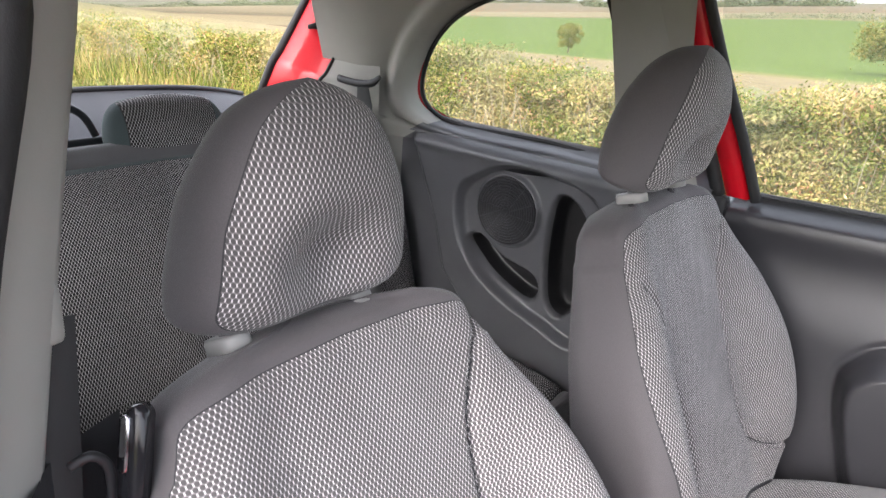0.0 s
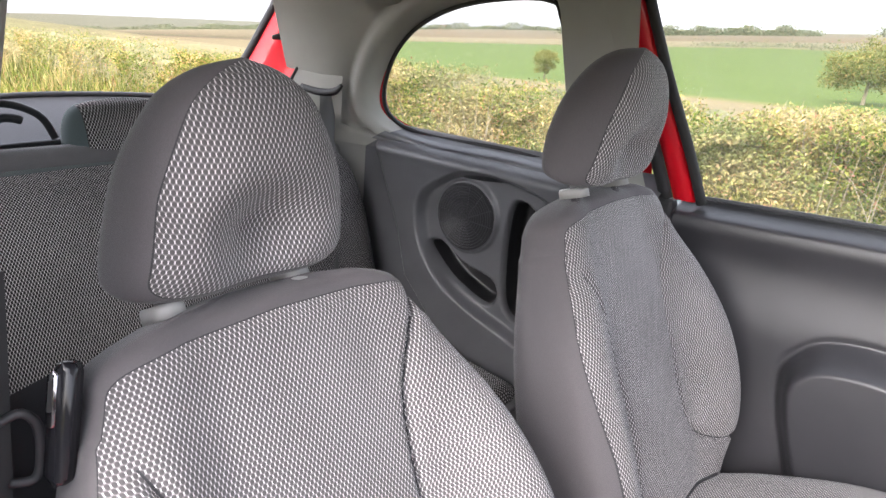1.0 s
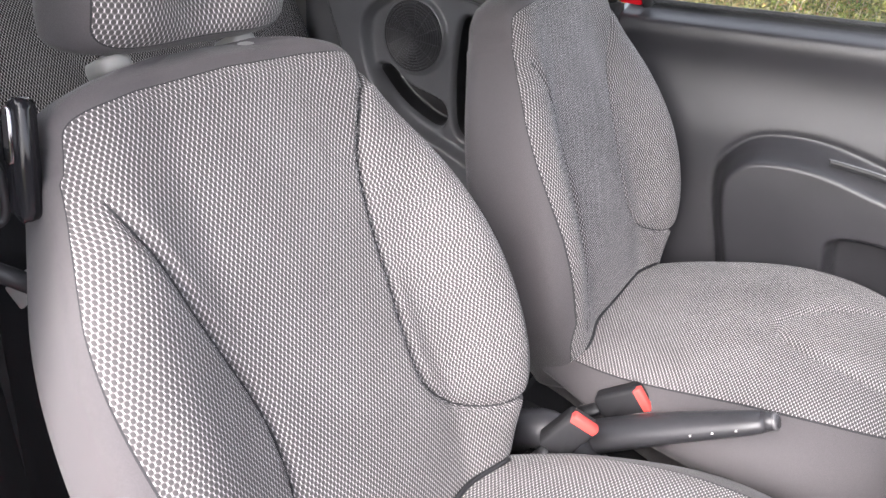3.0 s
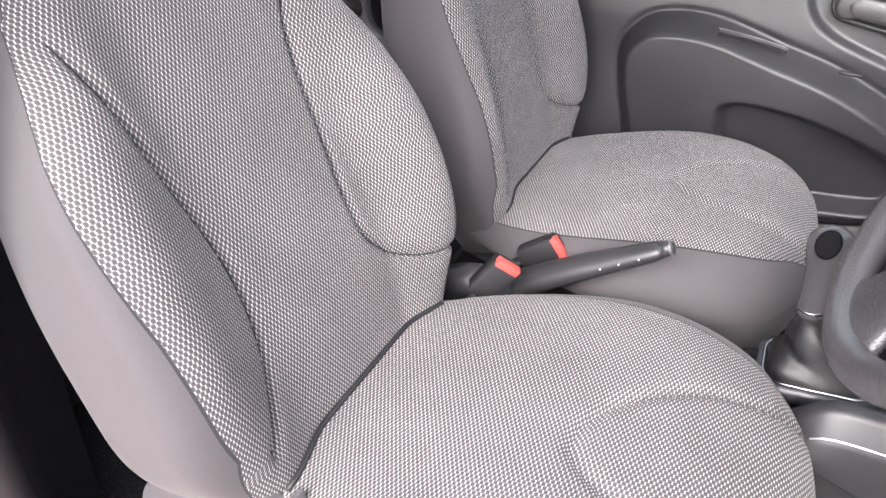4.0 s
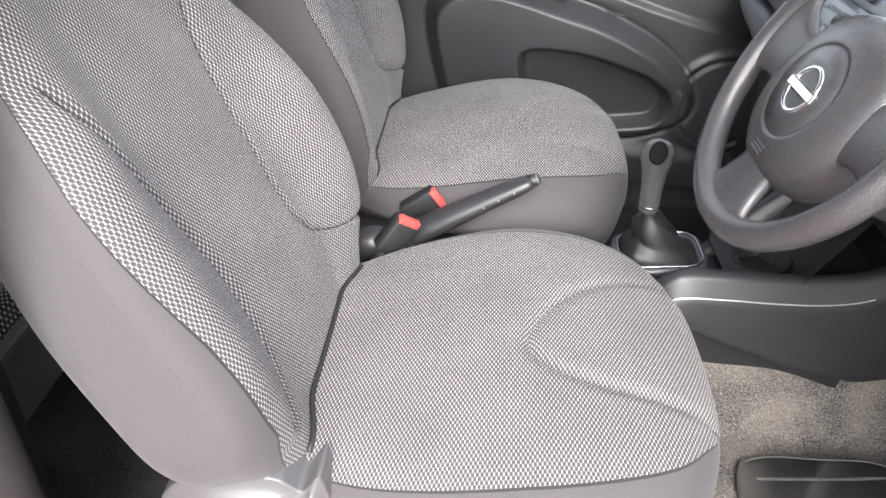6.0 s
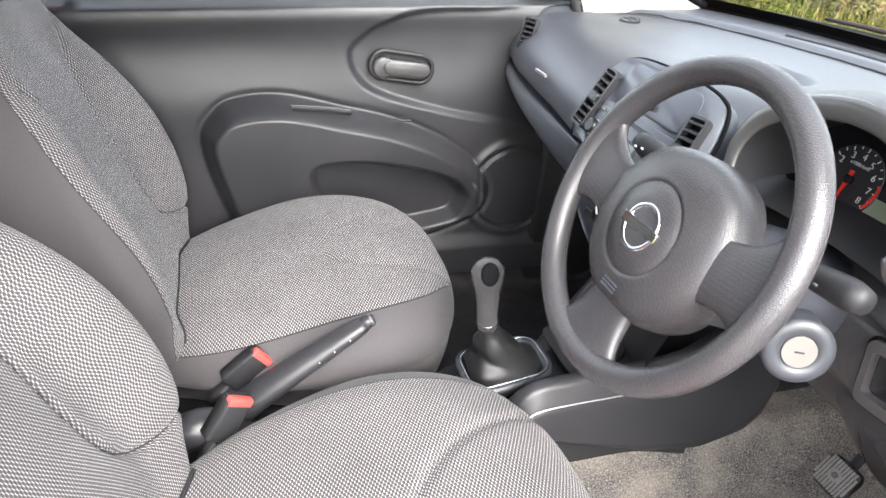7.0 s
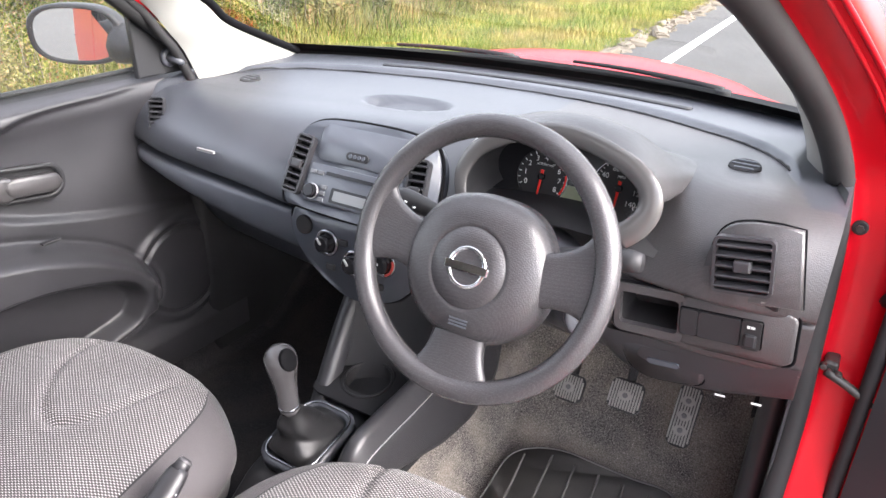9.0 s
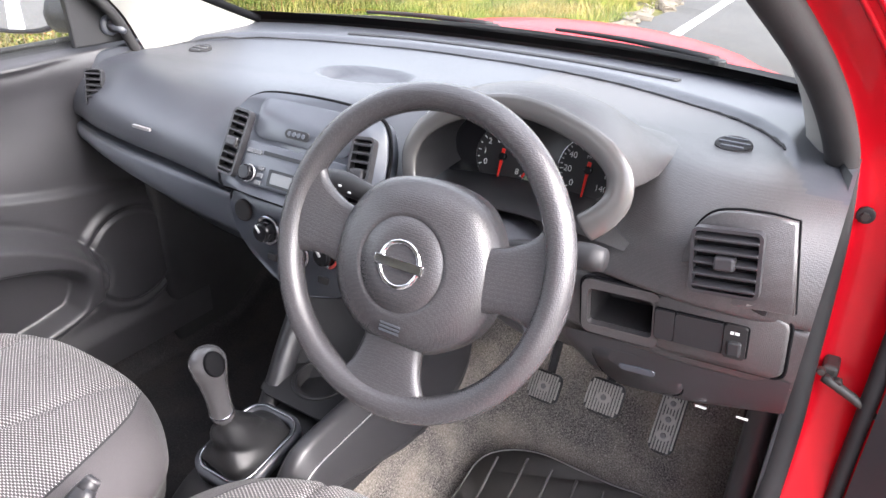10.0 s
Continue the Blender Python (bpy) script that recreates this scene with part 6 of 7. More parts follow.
# ---- dashboard ----
dash = thing("dashboard", "charcoal moulded dashboard with satin slate centre stack", "dashboard")
DY = [0.70, 0.62, 0.50, 0.32, 0.15, -0.05, -0.22, -0.38, -0.52, -0.62, -0.705]
DX = [  # one row a station: x, z from the screen down to the knees
    [(1.17, 1.12), (1.05, 1.118), (0.94, 1.113), (0.87, 1.107), (0.82, 1.09), (0.775, 1.04), (0.755, 0.99), (0.775, 0.97), (0.755, 0.96), (0.76, 0.93), (0.83, 0.87), (0.92, 0.74), (1.0, 0.66)],
    [(1.22, 1.12), (1.08, 1.118), (0.96, 1.113), (0.87, 1.11), (0.8, 1.095), (0.745, 1.04), (0.728, 0.985), (0.75, 0.967), (0.73, 0.957), (0.735, 0.925), (0.82, 0.87), (0.91, 0.74), (1.0, 0.66)],
    [(1.31, 1.116), (1.16, 1.117), (1.02, 1.113), (0.89, 1.108), (0.8, 1.09), (0.73, 1.035), (0.712, 0.982), (0.735, 0.962), (0.708, 0.952), (0.715, 0.91), (0.8, 0.86), (0.89, 0.73), (1.0, 0.66)],
    [(1.37, 1.112), (1.24, 1.117), (1.08, 1.116), (0.91, 1.115), (0.8, 1.1), (0.715, 1.035), (0.695, 0.978), (0.72, 0.96), (0.69, 0.95), (0.7, 0.89), (0.79, 0.84), (0.88, 0.72), (1.0, 0.66)],
    [(1.4, 1.11), (1.26, 1.118), (1.08, 1.12), (0.91, 1.125), (0.79, 1.115), (0.7, 1.05), (0.665, 0.98), (0.69, 0.962), (0.67, 0.952), (0.69, 0.88), (0.77, 0.83), (0.86, 0.72), (1.0, 0.66)],
    [(1.41, 1.11), (1.27, 1.12), (1.08, 1.124), (0.91, 1.13), (0.8, 1.125), (0.72, 1.06), (0.68, 0.98), (0.7, 0.962), (0.69, 0.952), (0.71, 0.88), (0.78, 0.83), (0.86, 0.72), (1.0, 0.66)],
    [(1.41, 1.11), (1.26, 1.122), (1.08, 1.128), (0.93, 1.125), (0.86, 1.11), (0.8, 1.05), (0.75, 0.985), (0.745, 0.97), (0.735, 0.955), (0.735, 0.9), (0.76, 0.865), (0.8, 0.81), (0.92, 0.79)],
    [(1.38, 1.112), (1.24, 1.124), (1.07, 1.13), (0.94, 1.13), (0.87, 1.11), (0.81, 1.05), (0.74, 0.995), (0.735, 0.98), (0.725, 0.965), (0.725, 0.905), (0.75, 0.885), (0.79, 0.815), (0.92, 0.8)],
    [(1.32, 1.118), (1.18, 1.127), (1.04, 1.133), (0.92, 1.135), (0.8, 1.128), (0.72, 1.075), (0.695, 1.0), (0.72, 0.985), (0.708, 0.975), (0.71, 0.905), (0.735, 0.885), (0.775, 0.82), (0.92, 0.8)],
    [(1.25, 1.125), (1.12, 1.13), (1.0, 1.135), (0.9, 1.135), (0.785, 1.13), (0.71, 1.09), (0.69, 1.0), (0.715, 0.985), (0.708, 0.975), (0.712, 0.905), (0.735, 0.89), (0.77, 0.83), (0.92, 0.8)],
    [(1.18, 1.13), (1.07, 1.13), (0.97, 1.13), (0.9, 1.13), (0.8, 1.125), (0.735, 1.085), (0.715, 1.0), (0.735, 0.985), (0.725, 0.975), (0.73, 0.905), (0.75, 0.89), (0.78, 0.83), (0.92, 0.8)],
]
DX = np.array(DX)
ys = np.linspace(0.70, -0.705, 220)
cols = np.array([[np.interp(ys[::-1], np.array(DY)[::-1], DX[::-1, k, c])[::-1] for c in (0, 1)] for k in range(13)])
# smooth the stations into one another
ker = np.ones(17) / 17
pad = np.concatenate([np.repeat(cols[..., :1], 8, -1), cols, np.repeat(cols[..., -1:], 8, -1)], -1)
cols = np.apply_along_axis(lambda v: np.convolve(v, ker, "valid"), -1, pad)
rows = []
for j, y in enumerate(ys):
    sec = spline(cols[:, :, j], 193)
    rows.append(np.stack([sec[:, 0], np.full(193, y), sec[:, 1]], -1))
R = np.array(rows)
R[..., 2] -= 0.015 * soft_step(R[..., 2], 1.0, 1.09)
# the raised pad towards the screen ends in a drawn step
LINE = [(0.69, 0.80), (0.665, 0.86), (0.645, 0.92), (0.625, 0.985), (0.56, 1.085), (0.44, 1.158), (0.295, 1.2), (0.15, 1.222), (0.0, 1.223), (-0.14, 1.209), (-0.275, 1.177), (-0.377, 1.135), (-0.46, 1.088), (-0.515, 1.055), (-0.568, 1.006), (-0.61, 0.944), (-0.635, 0.877), (-0.66, 0.80)]
lim = np.interp(R[..., 1], [p[0] for p in LINE[::-1]], [p[1] for p in LINE[::-1]])
topside = (np.arange(193) < 68)[None]
R[..., 2] += np.where(topside, 0.011 * soft_step(R[..., 0] - lim, 0.0, 0.026) * soft_step(R[..., 1], -0.66, -0.61), 0)
R[..., 2] += np.where(topside, -0.02 * soft_step(1 - np.hypot((R[..., 0] - 0.965) / 0.062, (R[..., 1] - 0.10) / 0.105), 0.0, 0.22) * soft_step(1.06 - R[..., 0], 0.0, 0.1), 0)


def dash_top(x, y):
    row = R[np.argmin(np.abs(R[:, 0, 1] - y))][:68]
    return float(np.interp(-x, -row[:, 0], row[:, 2]))


mo_ob = part("moulding", sheet(R), M_DASH, dash, "charcoal soft-grained dash moulding", True)
# an opening for the coin pocket
cut_bm = bmesh.new()
cut_bm.from_mesh(mo_ob.data)
bmesh.ops.delete(cut_bm, geom=[f for f in cut_bm.faces if abs(f.calc_center_median().y + 0.497) < 0.045 and abs(f.calc_center_median().z - 0.944) < 0.030 and f.calc_center_median().x < 0.79], context="FACES")
cut_bm.to_mesh(mo_ob.data)
cut_bm.free()
# the driver's side below the raised pad has a coarser pimple grain
mo_ob.data.materials.append(M_DASHD)
cen = np.empty(3 * len(mo_ob.data.polygons))
mo_ob.data.polygons.foreach_get("center", cen)
cen = cen.reshape(-1, 3)
lim_c = np.interp(cen[:, 1], [p[0] for p in LINE[::-1]], [p[1] for p in LINE[::-1]])
mo_ob.data.polygons.foreach_set("material_index", ((cen[:, 1] < -0.17) & (cen[:, 0] < lim_c)).astype(np.int32))
G = R[(R[:, 0, 1] < 0.685) & (R[:, 0, 1] > 0.15)][:, 126:166].copy()
G[..., 0] -= 0.004
G[..., 2] += 0.001
part("glovebox_lid", sheet(G), M_STACK, dash, "satin slate band over the glovebox", True)
for k, (y, x) in enumerate(((0.547, 0.968), (-0.558, 0.906))):
    at = pose(x, y, dash_top(x, y) - 0.003, 0, -9, 0)
    dv = part("demist_vent", moved(disc(0.024, 0.008, 28, 0.003), at), M_RUB, dash, "small round demister vent")
    for q, half in enumerate((0.014, 0.02, 0.014)):
        part("vent_bar", moved(bm_box(-0.0145 + 0.0125 * q, -0.0105 + 0.0125 * q, -half, half, 0.007, 0.0095, 0.001), at), M_STACK, dv)
LP = spline(LINE, 90)
part("pad_seam", tube([(p[1], p[0], dash_top(p[1], p[0]) + 0.0006) for p in LP[6:81]], 0.0022, 6), M_RUB, dash, "dark seam round the raised dash pad")
part("screen_vent", tube([(x, y, dash_top(x, y) + 0.001) for x, y in spline([(1.215, -0.40), (1.265, -0.2), (1.285, 0.0), (1.28, 0.2), (1.24, 0.36)], 40)], 0.011, 8, flat=0.3, up=(0, 0, 1)), M_DARK, dash, smooth=True)
part("airbag_mark", bm_box(0.695, 0.7005, 0.378, 0.425, 1.018, 1.023), M_SILVER, dash, "small raised mark on the airbag cover")
part("glovebox_catch", bm_box(0.795, 0.82, 0.33, 0.39, 0.825, 0.842, 0.006), M_DARK, dash)


def vent(parent, m, w, h, n, frame_w=0.008, taper=0.0, tab=True):
    """A louvred air vent in its bezel."""
    out = round_rect(w, h, 0.008)
    inn = round_rect(w - 2 * frame_w, h - 2 * frame_w, 0.004)
    v = part("air_vent", moved(bm_frame(out, inn, 0.013), m), M_DOOR, parent, "louvred air vent", False)
    # thin near-black plate, added as the dark of the duct behind the slats
    part("duct", moved(bm_box(-w / 2 + frame_w, w / 2 - frame_w, -h / 2 + frame_w, h / 2 - frame_w, 0.0, 0.0015), m), M_FRIT, v, "flat black plate for the shade inside the duct")
    for k in range(n):
        y = -h / 2 + frame_w + (h - 2 * frame_w) * (k + 0.5) / n
        part("slat", moved(bm_box(-w / 2 + frame_w, w / 2 - frame_w, -0.0016, 0.0016, -0.006, 0.006, 0.001), m @ pose(0, y, 0.009, 20, 0, 0)), M_DOOR, v)
    if tab:
        part("slider", moved(bm_box(-0.011, 0.011, -0.008, 0.008, 0.004, 0.018, 0.003), m), M_DOOR, v, "grey slider tab")
    return v


# side vents at both ends
vent(dash, basis((0.6975, -0.608, 1.057), (-0.03, -1, 0.15), (0.10, 0, 1)), 0.074, 0.076, 5, 0.004)
rv = [tuple(p) for p in spline([(-0.060, -0.054), (-0.0605, -0.03), (-0.057, -0.004), (-0.050, 0.022), (-0.040, 0.041), (-0.024, 0.052), (0.0, 0.0555)], 18)] + [(0.03, 0.054), (0.056, 0.050), (0.063, -0.052)]
part("vent_surround", moved(bm_prism([tuple(p) for p in rv], 0.016, 0.003), basis((0.716, -0.617, 1.055), (-0.03, -1, 0.14), (0.10, 0, 1))), M_DASHD, dash, smooth=True)
part("panel_gap", xform(tube([(p[0] * 1.01, p[1] * 1.01, 0.003) for p in rv], 0.0018, 6, True), basis((0.716, -0.617, 1.055), (-0.03, -1, 0.14), (0.10, 0, 1))), M_FRIT, dash)
part("vent_thumbwheel", moved(disc(0.014, 0.05, 20, 0.003), basis((0.712, -0.61, 1.009), (1, 0, 0), (0, 0, 1))), M_DARK, dash)
for dy, s in ((-0.578, 0.010), (-0.642, 0.012)):
    part("vent_mark", bm_box(0.6945, 0.6975, dy - s / 3, dy + s / 3, 1.0105, 1.0130), M_COLLAR, dash)
vent(dash, basis((0.764, 0.622, 1.046), (0.45, -0.9, 0), (0.28, 0, 1)), 0.036, 0.074, 6, 0.003, 0.0, False)

# centre stack
ST = basis((0.657, 0.009, 0.997), (0, -1, 0), (0.46, 0, 0.89))
ol = spline([(-0.142, -0.006), (-0.150, 0.06), (-0.138, 0.107), (-0.112, 0.135), (-0.06, 0.147), (0.05, 0.150), (0.118, 0.143), (0.148, 0.123), (0.163, 0.07), (0.157, -0.006), (0.1, -0.014), (0, -0.016), (-0.1, -0.013)], 80, True)
part("panel_gap", xform(tube([(p[0] * 1.012, p[1] * 1.012, 0.0) for p in ol], 0.0032, 6, True), ST @ pose(0, 0, 0.001)), M_FRIT, dash)
stack = part("centre_panel", moved(bm_prism([tuple(p) for p in ol], 0.03, 0.010, 3), ST @ pose(0, 0, -0.022)), M_STACK, dash, "satin slate centre panel", True)
for sgn in (-1, 1):
    vm = ST @ pose(0.0045 + sgn * 0.1225, 0.058, 0.0068, 0, 0, sgn * 5)
    vent(stack, vm, 0.038, 0.106, 8, 0.004)
part("lid", moved(bm_prism(round_rect(0.190, 0.064, 0.018, 6, (0.006, 0.106)), 0.003, 0.001), ST @ pose(0, 0, 0.007)), M_STACK, stack, "flat lid of the upper pocket", True)
part("pill_switch", moved(bm_prism(round_rect(0.046, 0.014, 0.0065, 5, (0, 0.0905)), 0.003, 0.001), ST @ pose(0, 0, 0.013)), M_DARK, stack, "row of four small lamps")
for q in range(4):
    part("pill_lamp", moved(disc(0.0035, 0.002, 12), ST @ pose(-0.0135 + 0.009 * q, 0.0905, 0.0155)), M_STACK, stack)
radio = part("radio", moved(bm_prism(round_rect(0.196, 0.066, 0.006, 4, (0.004, 0.034)), 0.006, 0.002), ST @ pose(0, 0, 0.007)), M_STACK, dash, "car radio with round knobs and pale display", True)
part("disc_slot", moved(bm_box(-0.055, 0.06, 0.0505, 0.0565, 0.010, 0.0142), ST), M_GLOSS, radio)
part("display", moved(bm_prism(round_rect(0.082, 0.026, 0.003, 3, (0.005, 0.019)), 0.001), ST @ pose(0, 0, 0.0132)), M_GLOSS, radio)
part("display_glass", moved(bm_prism(round_rect(0.070, 0.017, 0.002, 3, (0.006, 0.019)), 0.001), ST @ pose(0, 0, 0.0142)), M_RADLCD, radio, "pale radio display")
for u in (-0.075, 0.075):
    kn = part("knob", moved(disc(0.0125, 0.014, 24, 0.003), ST @ pose(u, 0.0175, 0.013)), M_GLOSS, radio, "black radio knob", False)
    part("knob_ring", xform(ring(0.0128, 0.0012, 24, 6), ST @ pose(u, 0.0175, 0.016)), M_SILVER, kn)
for u, v, w in ((-0.083, 0.052, 0.014), (-0.067, 0.052, 0.014), (0.073, 0.052, 0.014), (0.089, 0.052, 0.014), (-0.0535, 0.029, 0.012), (-0.0535, 0.018, 0.012), (-0.0535, 0.007, 0.012), (0.057, 0.029, 0.012), (0.057, 0.018, 0.012), (0.057, 0.007, 0.012)):
    part("button", moved(bm_box(u - w / 2, u + w / 2, v - 0.0035, v + 0.0035, 0.012, 0.0155, 0.001), ST), M_KEYS, radio)

# heater panel
HT = basis((0.657, -0.002, 0.905), (0, -1, 0), (0.018, 0, 0.135))
ho = spline([(-0.133, 0.075), (-0.143, 0.028), (-0.108, -0.02), (-0.047, -0.056), (0, -0.07), (0.047, -0.062), (0.1, -0.04), (0.143, 0.02), (0.138, 0.075), (0, 0.082)], 64, True)
part("panel_gap", xform(tube([(p[0] * 1.012, p[1] * 1.012, -0.004) for p in ho], 0.003, 6, True), HT), M_FRIT, dash)
heat = part("heater_panel", moved(bm_prism([tuple(p) for p in ho], 0.03, 0.008, 3), HT @ pose(0, 0, -0.028)), M_STACK, dash, "satin slate heater panel", True)
part("blank_cap", moved(disc(0.018, 0.006, 28, 0.003), HT @ pose(-0.115, 0.042, 0.002)), M_RUB, heat, "round black blanking cap", False)
for u, v in ((-0.061, 0.021), (0.001, -0.002), (0.063, 0.016)):
    kn = part("heater_knob", moved(disc(0.0165, 0.02, 32, 0.004), HT @ pose(u, v, 0.002)), M_GLOSS, heat, "black rotary heater knob")
    part("chrome_ring", xform(ring(0.0208, 0.0042, 40, 8, 0.7), HT @ pose(u, v, 0.004)), M_RINGC, kn, "dark chrome ring", True)
    part("pointer", moved(bm_box(-0.002, 0.002, 0.0, 0.014, 0.021, 0.024, 0.0008), HT @ pose(u, v, 0.0, 0, 0, 40)), M_SILVER, kn)
part("hot_mark", xform(tube([(0.063 + 0.0208 * math.cos(a), 0.016 + 0.0208 * math.sin(a), 0.008) for a in np.linspace(-1.2, 0.4, 10)], 0.0022, 6), HT), M_REDBTN, heat, "red hot-air mark")
for u, v in ((-0.051, -0.022), (0.055, -0.03), (-0.026, 0.029), (0.03, 0.029)):
    part("heater_button", moved(bm_box(u - 0.010, u + 0.010, v - 0.006, v + 0.006, 0.0, 0.006, 0.002), HT), M_DARK, heat)
part("cold_mark", xform(tube([(0.063 + 0.0208 * math.cos(a), 0.016 + 0.0208 * math.sin(a), 0.008) for a in np.linspace(1.0, 2.4, 10)], 0.0020, 6), HT), M_BLUE, heat, "blue cold-air mark")

# instrument binnacle
CC = np.array([0.70, -0.338, 1.115])
arch = spline([(-0.200, 1.045), (-0.188, 1.067), (-0.186, 1.10), (-0.206, 1.134), (-0.25, 1.161), (-0.31, 1.177), (-0.365, 1.176), (-0.43, 1.157), (-0.469, 1.13), (-0.477, 1.10), (-0.466, 1.075), (-0.445, 1.055)], 60)
lean = lambda z: 0.70 + 0.22 * (z - 1.10)
part("binnacle_rim", tube([(lean(z), y, z) for y, z in arch], np.linspace(0.010, 0.019, 60), 14, flat=0.5, up=(1, 0, 0)), M_RIM, dash, "smooth grey instrument surround", True)
rows = []
for f in np.linspace(0, 1, 22):
    row = []
    for y, z in arch:
        low = min(1.0, max(0.0, (1.165 - z) / 0.08)) if y < CC[1] else 0.0
        x, yy = lean(z) + 0.30 * f, CC[1] + (y - CC[1]) * (1.04 + (0.34 if y < CC[1] else 0.3) * f)
        zz = z + 0.010 + 0.014 * math.sin(math.pi * min(1, f * 2.2)) - max(0, z - 1.085) * f ** 1.8 - 0.012 * f
        melt = max(float(soft_step(f, 0.3, 1.0)), low * float(soft_step(f, -0.05, 0.22)))
        row.append((x, yy, zz + (dash_top(x, yy) - 0.003 - zz) * melt))
    rows.append(row)
part("binnacle_hood", sheet(rows), M_DASHD, dash, "pimple-grained instrument hood", True)
rows = []
for f in np.linspace(0, 1, 10):
    rows.append([(lean(z) + 0.115 * f, CC[1] + (y - CC[1]) * (0.97 - 0.05 * f), 1.10 + (z - 1.10) * (0.94 - 0.26 * f)) for y, z in arch])
part("binnacle_tunnel", sheet(rows), M_DARK, dash, smooth=True)
FACE = basis((0.805, -0.342, 1.092), (0, -1, 0), (0.26, 0, 1))
face = part("dial_plate", moved(bm_prism([tuple(p) for p in spline([(-0.15, -0.05), (-0.15, 0.02), (-0.10, 0.062), (0, 0.075), (0.085, 0.055), (0.13, 0.012), (0.135, -0.05), (0, -0.065)], 48, True)], 0.004), FACE), M_GLOSS, dash, "black instrument face with white markings")
part("lower_shelf", sheet(np.array([[(0.70 + 0.11 * f, -0.338 + 0.155 * u, 1.045 + 0.012 * f - 0.012 * u * u) for u in np.linspace(-1, 1, 14)] for f in np.linspace(0, 1, 5)])), M_DARK, dash, smooth=True)


def text_mesh(body_text, size):
    cu = bpy.data.curves.new("text", "FONT")
    cu.body, cu.size, cu.align_x, cu.align_y = body_text, size, "CENTER", "CENTER"
    cu.extrude = 0.0002
    o = bpy.data.objects.new("text", cu)
    scene.collection.objects.link(o)
    bpy.context.view_layer.update()
    me = bpy.data.meshes.new_from_object(o.evaluated_get(bpy.context.evaluated_depsgraph_get()))
    bpy.data.objects.remove(o)
    me.materials.clear()
    return me


def dial(name, u, v, r, labels, a0, a1, needle, ticks, red=None):
    d = part(name, xform(ring(r, 0.0009, 48, 6), FACE @ pose(u, v, 0.006)), M_RINGC, face, "round dial with a red needle")
    part("dial_ground", moved(disc(r * 0.97, 0.001, 48), FACE @ pose(u, v, 0.0045)), M_DARK, d)
    for k in range(ticks + 1):
        a = radians(a0 + (a1 - a0) * k / ticks)
        big = k % max(1, ticks // (len(labels) - 1)) == 0
        part("tick", moved(bm_box(-0.0007, 0.0007, r * (0.84 if big else 0.88), r * 0.95, 0.006, 0.0066), FACE @ pose(u, v, 0, 0, 0, math.degrees(a) - 90)), M_WHITE, d)
    for k, t in enumerate(labels):
        a = radians(a0 + (a1 - a0) * k / (len(labels) - 1))
        part("numeral", xform(text_mesh(t, r * 0.27), FACE @ pose(u + r * 0.69 * math.cos(a), v + r * 0.69 * math.sin(a), 0.0062)), M_WHITE, d)
    if red:
        part("red_zone", xform(tube([(u + r * 0.93 * math.cos(radians(q)), v + r * 0.93 * math.sin(radians(q)), 0.0064) for q in np.linspace(red[0], red[1], 10)], 0.0016, 5), FACE), M_NEEDLE, d)
    part("needle", moved(bm_prism([(-0.0026, -r * 0.26), (0.0026, -r * 0.26), (0.001, r * 0.84), (-0.001, r * 0.84)], 0.002), FACE @ pose(u, v, 0.009, 0, 0, needle - 90)), M_NEEDLE, d, "red pointer")
    part("needle_hub", moved(disc(0.0055, 0.007, 20, 0.002), FACE @ pose(u, v, 0.006)), M_GLOSS, d)


dial("rev_counter", -0.064, -0.0145, 0.043, list("012345678"), 205, -35, 266, 16, (12, -35))
dial("speedometer", 0.062, -0.008, 0.043, ["0", "20", "40", "60", "80", "100", "120", "140"], 225, -45, 267, 28)
part("trip_display", moved(bm_prism(round_rect(0.052, 0.032, 0.003, 3), 0.001), FACE @ pose(-0.004, -0.036, 0.0045)), M_LCD, face, "green-grey trip display")
part("rev_scale", xform(text_mesh("x1000r/min", 0.0062), FACE @ pose(-0.062, 0.005, 0.006)), M_WHITE, face)
part("speed_scale", xform(text_mesh("MPH", 0.006), FACE @ pose(0.062, 0.009, 0.006)), M_WHITE, face)

# switch panel and knee panel
SW = basis((0.7095, -0.56, 0.950), (-0.01, -1, 0.09), (-0.02, 0, 1))
part("switch_panel", moved(bm_prism(round_rect(0.148, 0.078, 0.012, 5, (0.055, 0)), 0.012, 0.004), SW @ pose(0, 0, -0.009)), M_DASHD, dash, smooth=True)
cub = part("open_pocket", moved(bm_frame(round_rect(0.100, 0.078, 0.012), round_rect(0.084, 0.052, 0.006), 0.012), SW @ pose(-0.063, 0.0, -0.009)), M_DASHD, dash, "small open coin pocket")
# black walls and back, the pocket's inner shade put into the colour
part("pocket_wall", moved(bm_frame(round_rect(0.090, 0.058, 0.008), round_rect(0.0835, 0.0515, 0.006), 0.065), SW @ pose(-0.063, 0, -0.0745)), M_RUB, cub)
part("pocket_back", moved(bm_box(-0.043, 0.043, -0.027, 0.027, -0.078, -0.0745), SW @ pose(-0.063, 0, 0)), M_RUB, cub)
part("blank_switch", moved(bm_prism(round_rect(0.023, 0.040, 0.003), 0.006, 0.002), SW @ pose(-0.0055, 0.0, 0.001)), M_DARK, dash)
part("blank_cover", moved(bm_prism(round_rect(0.055, 0.040, 0.003), 0.006, 0.002), SW @ pose(0.0345, 0.0, 0.001)), M_DARK, dash)
hs = part("headlamp_switch", moved(bm_prism(round_rect(0.025, 0.044, 0.003), 0.006, 0.002), SW @ pose(0.0755, 0.0, 0.002)), M_RUB, dash, "headlamp level switch with a thumb wheel")
